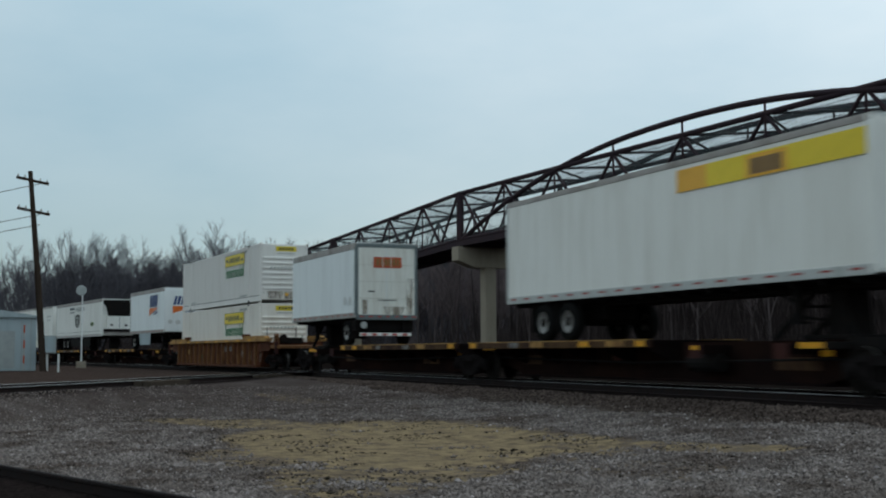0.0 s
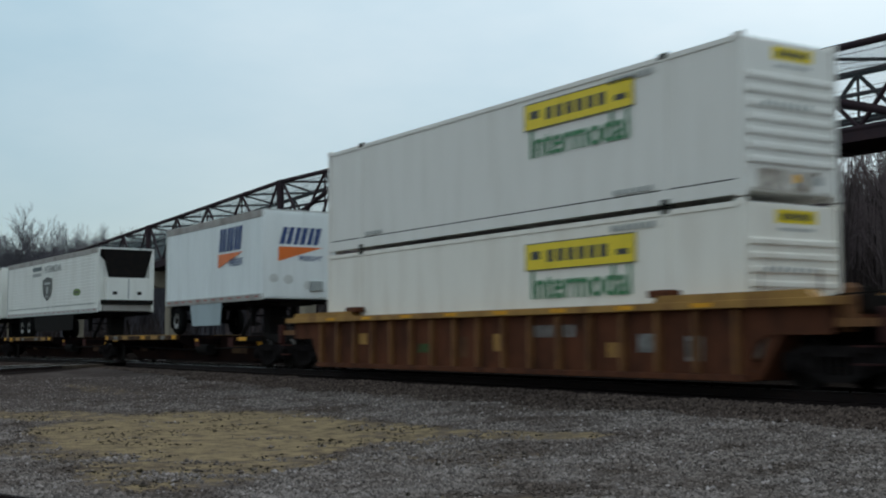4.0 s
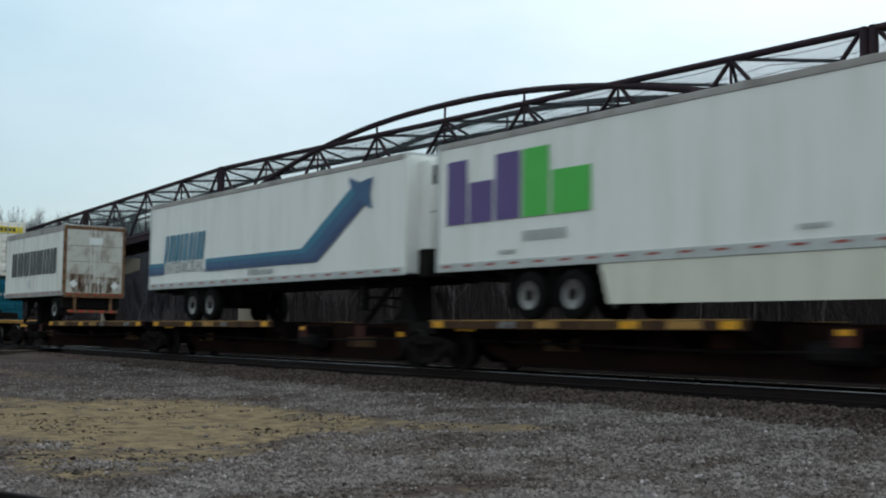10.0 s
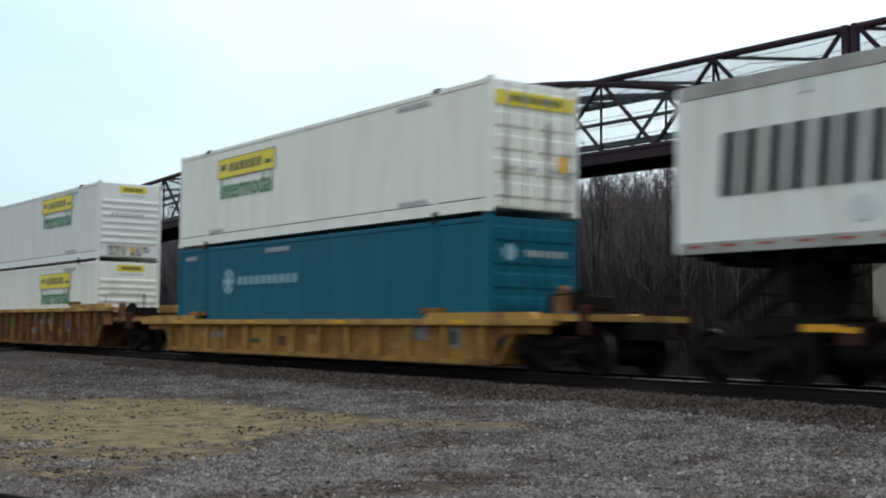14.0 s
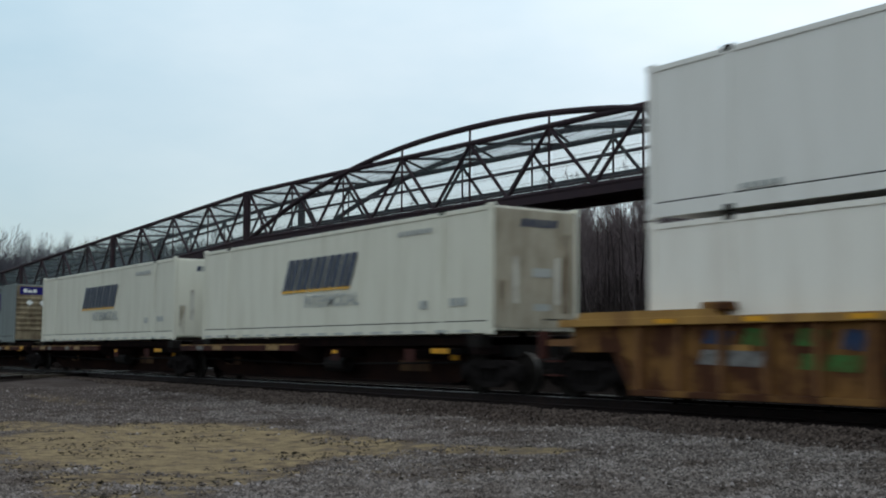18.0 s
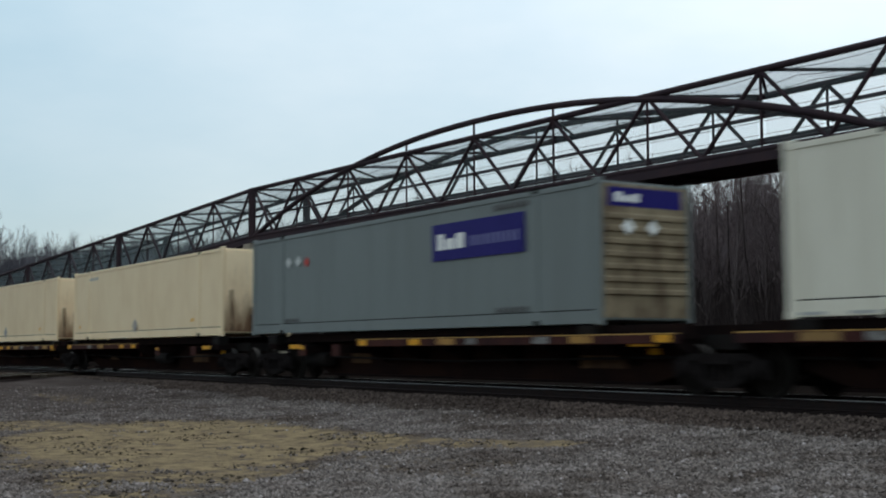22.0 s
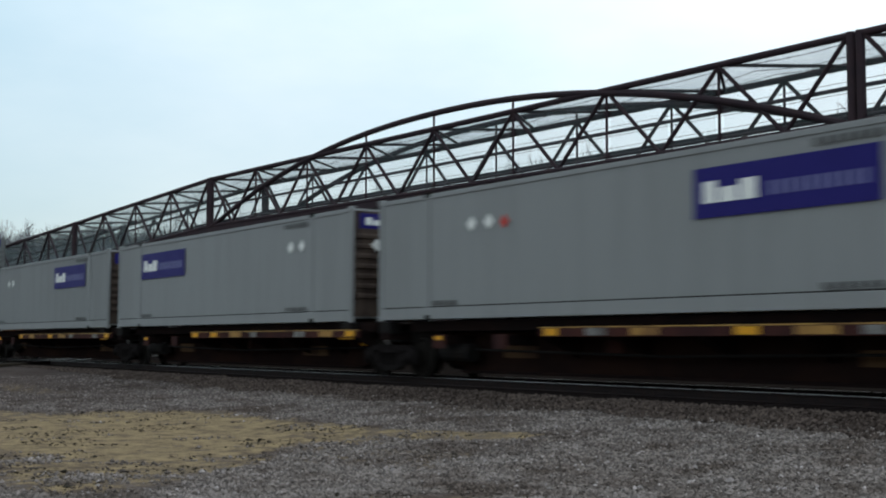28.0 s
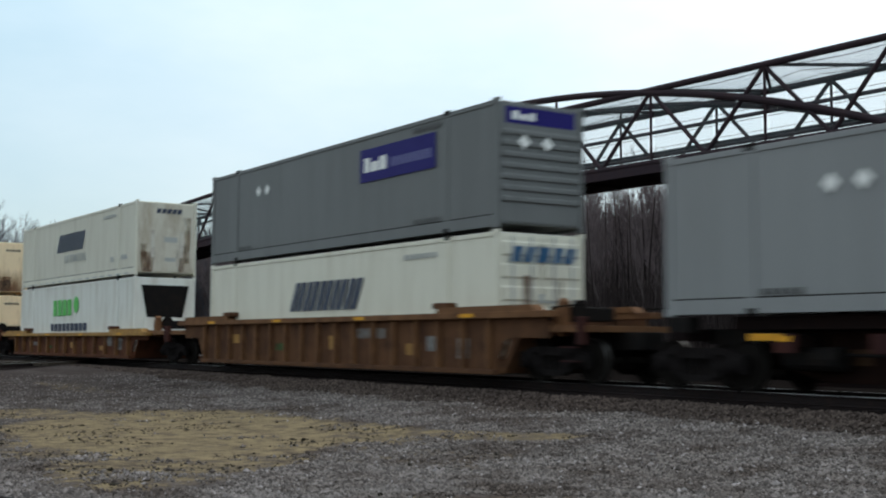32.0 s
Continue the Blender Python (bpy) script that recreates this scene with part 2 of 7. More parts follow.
    rim=surface("white_wheel_rim", (0.26, 0.255, 0.245), 0.5, second=(0.10, 0.09, 0.08), amount=0.8, scale=8),
    wheel=surface("worn_wheel_steel", (0.016, 0.014, 0.013), 0.86, 0.0, second=(0.010, 0.008, 0.007), amount=0.7, scale=6),
    rail=surface("rail_steel", (0.018, 0.014, 0.014), 0.75, 0.2, second=(0.032, 0.020, 0.017), amount=0.6, scale=7),
    railtop=surface("polished_rail_head", (0.30, 0.30, 0.30), 0.30, 0.9, second=(0.18, 0.17, 0.165), amount=0.3, scale=4),
    tie=surface("creosoted_timber", (0.020, 0.016, 0.016), 0.9, second=(0.036, 0.030, 0.028), amount=0.6, scale=6, stretch=(1, 0.2, 1), vary=0.3),
    plank=surface("weathered_crossing_timber", (0.055, 0.045, 0.036), 0.9, second=(0.030, 0.024, 0.022), amount=0.7, scale=5, stretch=(0.3, 1, 1), vary=0.25),
    bridge=surface("weathering_steel", (0.038, 0.027, 0.033), 0.75, second=(0.060, 0.036, 0.038), amount=0.6, scale=1.2, vary=0.12),
    concrete=surface("aged_concrete", (0.30, 0.262, 0.21), 0.85, second=(0.20, 0.17, 0.135), amount=0.7, scale=0.9, stretch=(1, 1, 0.35), grain=18, bump=0.3),
    pole=surface("creosoted_pole", (0.040, 0.030, 0.024), 0.9, second=(0.075, 0.06, 0.05), amount=0.6, scale=7, stretch=(1, 1, 0.1)),
    bark=surface("grey_brown_bark", (0.108, 0.088, 0.088), 0.95, second=(0.155, 0.130, 0.130), amount=0.6, scale=4, stretch=(1, 1, 0.2), vary=0.35),
    twig=surface("bare_brown_twigs", (0.140, 0.110, 0.114), 0.95, second=(0.180, 0.146, 0.148), amount=0.6, scale=1, bump=0, vary=0.35),
    # Twigs again, greyer and bluer: distance haze is painted into the colour.
    twig_hazed=surface("far_hazed_twigs", (0.104, 0.100, 0.116), 0.95, second=(0.146, 0.138, 0.156), amount=0.6, scale=0.6, bump=0, vary=0.3),
    brush=surface("dry_brushwood", (0.048, 0.038, 0.038), 0.95, second=(0.088, 0.069, 0.066), amount=0.7, scale=0.5, bump=0, vary=0.45, island=True),
    hill=surface("far_bare_wood", (0.112, 0.092, 0.098), 1.0, second=(0.156, 0.132, 0.138), amount=0.8, scale=0.35, stretch=(1, 1, 0.25), grain=3, bump=0.6, fine=0.35),
    stone=surface("grey_crushed_stone", (0.200, 0.172, 0.162), 0.85, second=(0.086, 0.067, 0.058), amount=0.9, scale=0.9, edge=(0.42, 0.62), grain=60, vary=0.52, island=True),
    ballast=surface("brown_ballast_stone", (0.074, 0.057, 0.050), 0.9, second=(0.038, 0.029, 0.026), amount=0.7, scale=0.8, grain=60, vary=0.6, island=True),
    pale=surface("pale_stone", (0.30, 0.265, 0.26), 0.85, second=(0.16, 0.14, 0.135), amount=0.6, scale=2, grain=60, vary=0.5, island=True),
    clod=surface("dark_clods", (0.035, 0.030, 0.024), 0.95, grain=60, vary=0.5, island=True),
    shed=surface("pale_blue_sheet_metal", (0.36, 0.43, 0.46), 0.55, second=(0.26, 0.30, 0.31), amount=0.5, scale=1.2, stretch=STREAK),
    cabinet=surface("grey_cabinet_paint", (0.34, 0.37, 0.37), 0.5, amount=0.3),
    signwhite=surface("white_sign_paint", (0.66, 0.68, 0.68), 0.5, amount=0.25),
    red=surface("red_paint", (0.48, 0.05, 0.04), 0.55, amount=0.3),
    wire=surface("black_cable", (0.03, 0.03, 0.032), 0.6, bump=0),
    d_yellow=surface("yellow_decal", (0.80, 0.60, 0.015), 0.45, amount=0.2, bump=0, fine=0.03),
    d_ink=surface("black_decal", (0.045, 0.045, 0.04), 0.5, amount=0.2, bump=0),
    d_grey=surface("faded_grey_decal", (0.40, 0.41, 0.40), 0.55, amount=0.3, bump=0),
    d_green=surface("dark_green_decal", (0.035, 0.20, 0.075), 0.5, amount=0.25, bump=0),
    d_lime=surface("bright_green_decal", (0.05, 0.46, 0.05), 0.45, amount=0.2, bump=0),
    d_purple=surface("purple_decal", (0.085, 0.045, 0.20), 0.45, amount=0.2, bump=0),
    d_indigo=surface("indigo_decal", (0.019, 0.015, 0.140), 0.5, amount=0.2, bump=0, gloss=0.1),
    d_indigo2=surface("faded_indigo_decal", (0.09, 0.09, 0.25), 0.5, amount=0.3, bump=0),
    d_navy=surface("navy_decal", (0.012, 0.022, 0.060), 0.5, amount=0.25, bump=0),
    d_blue=surface("royal_blue_decal", (0.006, 0.075, 0.180), 0.45, amount=0.25, bump=0),
    d_sea=surface("sea_blue_decal", (0.006, 0.150, 0.250), 0.45, amount=0.25, bump=0),
    d_deep=surface("deep_blue_decal", (0.005, 0.040, 0.135), 0.45, amount=0.2, bump=0),
    d_olive=surface("olive_green_decal", (0.12, 0.20, 0.03), 0.5, amount=0.3, bump=0),
    d_mist=surface("pale_blue_decal", (0.24, 0.40, 0.46), 0.5, amount=0.3, bump=0),
    d_royal=surface("blue_name_decal", (0.022, 0.052, 0.175), 0.5, amount=0.2, bump=0),
    d_orange=surface("orange_decal", (0.75, 0.16, 0.02), 0.45, amount=0.25, bump=0),
    d_amber=surface("amber_decal", (0.78, 0.40, 0.02), 0.45, amount=0.25, bump=0),
    d_dark=surface("dark_grey_decal", (0.10, 0.10, 0.10), 0.6, amount=0.3, bump=0),
    g_blue=surface("faded_blue_spray", (0.030, 0.055, 0.115), 0.75, second=(0.09, 0.045, 0.02), amount=0.8, scale=3, edge=(0.45, 0.62), bump=0),
    g_green=surface("faded_green_spray", (0.055, 0.155, 0.045), 0.75, second=(0.09, 0.045, 0.02), amount=0.8, scale=3, edge=(0.45, 0.62), bump=0),
    d_faint=surface("faint_grey_decal", (0.60, 0.62, 0.61), 0.6, amount=0.3, bump=0),
    d_white=surface("white_decal", (0.80, 0.80, 0.78), 0.45, amount=0.2, bump=0),
    d_brown=surface("brown_decal", (0.22, 0.12, 0.03), 0.5, amount=0.3, bump=0),
)


def sheet_mesh(name, lo, hi):
    """Chain-link netting seen from afar: mostly open, pale grey wire."""
    m = bpy.data.materials.new(name)
    m.use_nodes = True
    n, l = m.node_tree.nodes, m.node_tree.links
    tr, mix, no, rng = n.new("ShaderNodeBsdfTransparent"), n.new("ShaderNodeMixShader"), n.new("ShaderNodeTexNoise"), n.new("ShaderNodeMapRange")
    no.inputs["Scale"].default_value = 0.8
    rng.inputs["To Min"].default_value, rng.inputs["To Max"].default_value = lo, hi
    n["Principled BSDF"].inputs["Base Color"].default_value = (0.22, 0.30, 0.31, 1)
    n["Principled BSDF"].inputs["Roughness"].default_value = 0.6
    l.new(no.outputs["Fac"], rng.inputs["Value"]), l.new(rng.outputs["Result"], mix.inputs["Fac"])
    l.new(tr.outputs["BSDF"], mix.inputs[1]), l.new(n["Principled BSDF"].outputs["BSDF"], mix.inputs[2])
    l.new(mix.outputs["Shader"], n["Material Output"].inputs["Surface"])
    return m


M["net"], M["thin_net"] = sheet_mesh("wire_netting", 0.12, 0.34), sheet_mesh("open_wire_netting", 0.06, 0.18)


def stain(name, colour, lo, hi, stretch=(3, 3, 0.5)):
    """A stain with ragged gaps: rust that has run down, soot or scuffed dirt."""
    m = bpy.data.materials.new(name)
    m.use_nodes = True
    n, l = m.node_tree.nodes, m.node_tree.links
    tr, mix, no, rng = n.new("ShaderNodeBsdfTransparent"), n.new("ShaderNodeMixShader"), n.new("ShaderNodeTexNoise"), n.new("ShaderNodeMapRange")
    co, mp = n.new("ShaderNodeTexCoord"), n.new("ShaderNodeMapping")
    mp.inputs["Scale"].default_value = stretch
    no.inputs["Scale"].default_value, no.inputs["Detail"].default_value, no.inputs["Roughness"].default_value = 2.2, 7, 0.7
    rng.inputs["From Min"].default_value, rng.inputs["From Max"].default_value = lo, hi
    rng.inputs["To Max"].default_value = 0.8
    n["Principled BSDF"].inputs["Base Color"].default_value = (*colour, 1)
    n["Principled BSDF"].inputs["Roughness"].default_value = 0.85
    l.new(co.outputs["Object"], mp.inputs["Vector"]), l.new(mp.outputs["Vector"], no.inputs["Vector"])
    l.new(no.outputs["Fac"], rng.inputs["Value"]), l.new(rng.outputs["Result"], mix.inputs["Fac"])
    l.new(tr.outputs["BSDF"], mix.inputs[1]), l.new(n["Principled BSDF"].outputs["BSDF"], mix.inputs[2])
    l.new(mix.outputs["Shader"], n["Material Output"].inputs["Surface"])
    return m


def rusted_end():
    """A cream end wall, rusted through from its foot: dense below, thinning upwards in ragged runs."""
    m = surface("rusted_cream_end", (0.88, 0.69, 0.46), 0.6, second=(0.56, 0.37, 0.20), amount=0.45, scale=1.2, stretch=(1.5, 1.5, 0.4), bump=0.06, gloss=0.1)
    n, l = m.node_tree.nodes, m.node_tree.links
    b = n["Principled BSDF"]
    base = b.inputs["Base Color"].links[0].from_socket
    co, sep, up, side, no, mp = (n.new("ShaderNode" + k) for k in ("TexCoord", "SeparateXYZ", "MapRange", "MapRange", "TexNoise", "Mapping"))
    across, mul, add, fac, mix = (n.new("ShaderNode" + k) for k in ("Math", "Math", "Math", "MapRange", "Mix"))
    mp.inputs["Scale"].default_value = (2.4, 2.4, 0.5)
    no.inputs["Scale"].default_value, no.inputs["Detail"].default_value, no.inputs["Roughness"].default_value = 1.8, 7, 0.65
    up.inputs["From Min"].default_value, up.inputs["From Max"].default_value = 1.55, -0.25
    across.operation, mul.operation, add.operation = "ABSOLUTE", "MULTIPLY", "ADD"
    side.inputs["From Min"].default_value, side.inputs["From Max"].default_value, side.inputs["To Min"].default_value, side.inputs["To Max"].default_value = 0.2, 1.3, 1.0, 0.55
    fac.inputs["From Min"].default_value, fac.inputs["From Max"].default_value, fac.inputs["To Max"].default_value = 0.55, 1.15, 0.92
    mix.data_type, mix.inputs["B"].default_value = "RGBA", (0.13, 0.055, 0.026, 1)
    l.new(co.outputs["Object"], sep.inputs["Vector"]), l.new(co.outputs["Object"], mp.inputs["Vector"]), l.new(mp.outputs["Vector"], no.inputs["Vector"])
    l.new(sep.outputs["Z"], up.inputs["Value"]), l.new(sep.outputs["Y"], across.inputs[0]), l.new(across.outputs["Value"], side.inputs["Value"])
    l.new(up.outputs["Result"], mul.inputs[0]), l.new(side.outputs["Result"], mul.inputs[1])
    l.new(mul.outputs["Value"], add.inputs[0]), l.new(no.outputs["Fac"], add.inputs[1]), l.new(add.outputs["Value"], fac.inputs["Value"])
    l.new(base, mix.inputs["A"]), l.new(fac.outputs["Result"], mix.inputs["Factor"]), l.new(mix.outputs["Result"], b.inputs["Base Color"])
    return m


M["rust_end"] = rusted_end()
M["s_rust"] = stain("running_rust", (0.16, 0.070, 0.032), 0.40, 0.74, (2.2, 2.2, 0.35))
M["s_soot"] = stain("soot_and_scuffs", (0.06, 0.048, 0.042), 0.40, 0.70, (1.2, 1.2, 0.7))
M["s_dust"] = stain("brown_road_dust", (0.27, 0.19, 0.12), 0.40, 0.80, (1.4, 1.4, 0.5))


def ground_material():
    """Crushed stone, with worn sand where the sheet's sand attribute says, a cinder-brown shoulder, and trackbed and
    far ground with shade painted in.
    """
    m = bpy.data.materials.new("gravel_and_sand")
    m.use_nodes = True
    n, l = m.node_tree.nodes, m.node_tree.links
    b = n["Principled BSDF"]
    co = n.new("ShaderNodeTexCoord")

    def noise_at(scale, detail=5, rough=0.6):
        k = n.new("ShaderNodeTexNoise")
        k.inputs["Scale"].default_value, k.inputs["Detail"].default_value, k.inputs["Roughness"].default_value = scale, detail, rough
        l.new(co.outputs["Object"], k.inputs["Vector"])
        return k.outputs["Fac"]

    def blend(a, c, fac):
        k = n.new("ShaderNodeMix")
        k.data_type = "RGBA"
        for socket, v in (("A", a), ("B", c), ("Factor", fac)):
            if isinstance(v, tuple):
                k.inputs[socket].default_value = (*v, 1)
            else:
                l.new(v, k.inputs[socket])
        return k.outputs["Result"]

    def span(v, lo, hi, a=0.0, c=1.0):
        k = n.new("ShaderNodeMapRange")
        for socket, x in (("From Min", lo), ("From Max", hi), ("To Min", a), ("To Max", c)):
            k.inputs[socket].default_value = x
        l.new(v, k.inputs["Value"])
        return k.outputs["Result"]

    cells = n.new("ShaderNodeTexVoronoi")
    cells.inputs["Scale"].default_value = 24
    l.new(co.outputs["Object"], cells.inputs["Vector"])
    sepc = n.new("ShaderNodeSeparateColor")
    l.new(cells.outputs["Color"], sepc.inputs["Color"])
    stone = blend((0.064, 0.055, 0.051), (0.182, 0.156, 0.148), sepc.outputs["Red"])
    stone = blend(stone, (0.066, 0.050, 0.044), span(noise_at(0.9, 7, 0.68), 0.42, 0.62, 0, 0.85))
    sand = blend((0.262, 0.198, 0.118), (0.118, 0.092, 0.066), span(noise_at(2.6, 9, 0.74), 0.42, 0.64))
    # Dark cinders, with the shade beside and under the cars painted in.
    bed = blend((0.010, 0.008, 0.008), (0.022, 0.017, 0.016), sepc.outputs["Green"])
    shoulder = blend((0.026, 0.019, 0.017), (0.078, 0.056, 0.048), sepc.outputs["Green"])

    def attribute(name):
        k = n.new("ShaderNodeAttribute")
        k.attribute_name = name
        return k.outputs["Fac"]

    add = n.new("ShaderNodeMath")
    add.operation = "ADD"
    l.new(attribute("sand"), add.inputs[0]), l.new(span(noise_at(3.0, 7, 0.7), 0.3, 0.7, -0.55, 0.55), add.inputs[1])
    dirt = blend(blend((0.032, 0.026, 0.025), (0.108, 0.089, 0.084), span(noise_at(11, 7, 0.75), 0.3, 0.7)), (0.044, 0.034, 0.031), span(noise_at(0.8, 5, 0.6), 0.42, 0.6, 0, 0.8))
    stone = blend(stone, dirt, attribute("dirt"))
    sanded = span(add.outputs["Value"], 0.28, 0.86)
    sand = blend((0.118, 0.090, 0.066), sand, span(add.outputs["Value"], 0.5, 1.0))
    col = blend(stone, sand, sanded)
    col = blend(col, shoulder, attribute("shoulder"))
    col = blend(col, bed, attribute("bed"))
    # Beyond the track: near black, the wood's and train's shade put into the colour.
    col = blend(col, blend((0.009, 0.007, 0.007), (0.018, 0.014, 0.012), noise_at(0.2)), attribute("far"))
    l.new(col, b.inputs["Base Color"])
    b.inputs["Roughness"].default_value = 0.92
    b.inputs["Specular IOR Level"].default_value = 0.0
    bp, bp2 = n.new("ShaderNodeBump"), n.new("ShaderNodeBump")
    bp.inputs["Strength"].default_value, bp.inputs["Distance"].default_value, bp.invert = 0.8, 0.03, True
    l.new(cells.outputs["Distance"], bp.inputs["Height"])
    bp2.inputs["Strength"].default_value, bp2.inputs["Distance"].default_value = 0.5, 0.06
    l.new(noise_at(5, 6), bp2.inputs["Height"]), l.new(bp.outputs["Normal"], bp2.inputs["Normal"])
    l.new(bp2.outputs["Normal"], b.inputs["Normal"])
    return m


M["ground"] = ground_material()


# ---- building blocks ----
def part(name, bm, material, parent=None, label=""):
    """Links a bmesh as one mesh object under a thing or a part."""
    me = bpy.data.meshes.new(name)
    bm.to_mesh(me)
    bm.free()
    return piece(name, me, material, parent, label)


def piece(name, me, material, parent=None, label=""):
    if material and not me.materials:
        me.materials.append(material)
    ob = new(name, me)
    if parent:
        ob.parent = parent
    if label:
        tagged(ob, label)
    return ob


def thing(name, label, category, group="", kind="", at=None):
    ob = new(name)
    ob.empty_display_size = 0.3
    if at is not None:
        ob.matrix_basis = at
    return tagged(ob, label, category, group, kind)


def box(x0, x1, y0, y1, z0, z1, bevel=0.0, bm=None):
    bm = bm or bmesh.new()
    v = [bm.verts.new((x, y, z)) for x in (x0, x1) for y in (y0, y1) for z in (z0, z1)]
    fs = [bm.faces.new([v[i] for i in f]) for f in ((0, 1, 3, 2), (4, 6, 7, 5), (0, 4, 5, 1), (2, 3, 7, 6), (0, 2, 6, 4), (1, 5, 7, 3))]
    if bevel:
        es = {e for f in fs for e in f.edges}
        bmesh.ops.bevel(bm, geom=list(es), offset=bevel, segments=2, affect="EDGES", profile=0.5)
    return bm


def prism(outline, axis, a, b, bm=None):
    """An outline of (u, v) drawn out between a and b along the axis x, y or z."""
    bm = bm or bmesh.new()
    put = {"x": lambda u, v, w: (w, u, v), "y": lambda u, v, w: (u, w, v), "z": lambda u, v, w: (u, v, w)}[axis]
    lo, hi = ([bm.verts.new(put(u, v, w)) for u, v in outline] for w in (a, b))
    n = len(outline)
    fs = [bm.faces.new(lo), bm.faces.new(hi[::-1])]
    fs += [bm.faces.new((lo[i], hi[i], hi[(i + 1) % n], lo[(i + 1) % n])) for i in range(n)]
    bmesh.ops.recalc_face_normals(bm, faces=fs)
    return bm


def beam(p, q, w, h, bm=None):
    """A square bar from p to q, w wide across and h deep."""
    bm = bm or bmesh.new()
    p, q = Vector(p), Vector(q)
    d = (q - p).normalized()
    side = d.cross(Vector((0, 0, 1)))
    side = side.normalized() if side.length > 1e-3 else Vector((0, 1, 0))
    up = side.cross(d)
    v = [bm.verts.new(e + side * (a * w / 2) + up * (c * h / 2)) for e in (p, q) for a, c in ((-1, -1), (1, -1), (1, 1), (-1, 1))]
    for i in range(4):
        bm.faces.new((v[i], v[4 + i], v[4 + (i + 1) % 4], v[(i + 1) % 4]))
    bm.faces.new(v[3::-1]), bm.faces.new(v[4:])
    return bm


def tube(points, radii, sides=8, bm=None):
    """A round, tapered bar through the points."""
    bm = bm or bmesh.new()
    rings = []
    for i, p in enumerate(points):
        p = Vector(p)
        d = (Vector(points[min(i + 1, len(points) - 1)]) - Vector(points[max(i - 1, 0)])).normalized()
        s = d.orthogonal().normalized() if abs(d.z) > 0.9 else d.cross(Vector((0, 0, 1))).normalized()
        u = d.cross(s)
        rings.append([bm.verts.new(p + (s * math.cos(a) + u * math.sin(a)) * radii[i]) for a in (2 * math.pi * k / sides for k in range(sides))])
    for a, b in zip(rings, rings[1:]):
        for k in range(sides):
            bm.faces.new((a[k], a[(k + 1) % sides], b[(k + 1) % sides], b[k]))
    bm.faces.new(rings[0][::-1]), bm.faces.new(rings[-1])
    bmesh.ops.recalc_face_normals(bm, faces=bm.faces[:])
    return bm


def lathe(profile, sides=20, bm=None, caps=True):
    """A wheel turned round the y axis from (radius, y) pairs."""
    bm = bm or bmesh.new()
    rings = [[bm.verts.new((r * math.cos(a), y, r * math.sin(a))) for a in (2 * math.pi * k / sides for k in range(sides))] for r, y in profile]
    for a, b in zip(rings, rings[1:]):
        for k in range(sides):
            bm.faces.new((a[k], a[(k + 1) % sides], b[(k + 1) % sides], b[k]))
    if caps:
        bm.faces.new(rings[0][::-1]), bm.faces.new(rings[-1])
    bmesh.ops.recalc_face_normals(bm, faces=bm.faces[:])
    return bm


def decal(name, shapes, material, parent, side=None, end=None, label=""):
    """Thin painted shapes: outlines of (u, v), on the long side at y = side (u along x) or on the end at x = end (u along y). Each shape is a part of its own."""
    def draw(s, bm):
        return prism(s, "y", side, side - 0.004, bm) if side is not None else prism(s, "x", end, end + 0.004, bm)

    if name.endswith("s"):
        name = name[:-1]
    return [part(name, draw(s, bmesh.new()), material, parent, label) for s in shapes][-1]


def rect(u0, u1, v0, v1, lean=0.0):
    """A block; lean: how far its top is shifted."""
    return [(u0, v0), (u1, v0), (u1 + lean, v1), (u0 + lean, v1)]


def disc(u, v, r, n=20, ry=None):
    return [(u + r * math.cos(2 * math.pi * k / n), v + (ry or r) * math.sin(2 * math.pi * k / n)) for k in range(n)]


def blocks(u0, u1, v0, v1, n, gap=0.25, lean=0.0):
    """A row of n plain blocks that stands for a row of marks."""
    w = (u1 - u0) / n
    return [rect(u0 + w * i + w * gap / 2, u0 + w * (i + 1) - w * gap / 2, v0, v1, lean) for i in range(n)]


def strokes(u0, u1, v0, v1, n, lean=0.0):
    """Pairs of plain upright bars, n of them, that stand for broad marks."""
    w = (u1 - u0) / n
    out = []
    for i in range(n):
        u = u0 + w * i
        out += [rect(u + w * 0.07, u + w * 0.42, v0, v1, lean), rect(u + w * 0.54, u + w * 0.91, v0, v1, lean)]
    return out


# ---- the ground, the tracks ----
RZ, CAR, YC, V = 0.63, 0.69, 16.67, 10.833  # rail height, datum of the cars, centre line of the main track, the train's speed


def track_y(x):
    """The main track: straight past the camera, bending towards the near side far to the west."""
    d = max(0.0, -48.8 - x)
    return YC - 0.000996 * d * d if d < 71 else YC - 5.02 - 0.1414 * (d - 71)


def ramp(v, a, b):
    k = min(1.0, max(0.0, (v - a) / (b - a)))
    return k * k * (3 - 2 * k)


def gz(x, y):
    d = track_y(x) - y
    west = ramp(-x, 28, 46)
    base = (0.31 * ramp(-d, -9.0, -2.8)) if d > 0 else 0.31
    base += (0.50 - base) * west * (1 if d > 0 else 0.6)
    bed = 0.46
    k = ramp(abs(d), 2.0, 3.6)
    z = bed + (base - bed) * k
    cross = abs(0.583 * (x + 35) + 0.812 * (y - 3.0))
    if -75 < x < -20 and cross < 3.2:
        z = max(z, z + (0.45 - z) * (1 - ramp(cross, 1.6, 3.2)))
    bump = noise.noise((x * 0.35, y * 0.35, 0)) * 0.035 + noise.noise((x * 1.7, y * 1.7, 4)) * 0.012
    return z + bump * (0.3 + 0.7 * k) * (1 if abs(x) < 90 else 0)


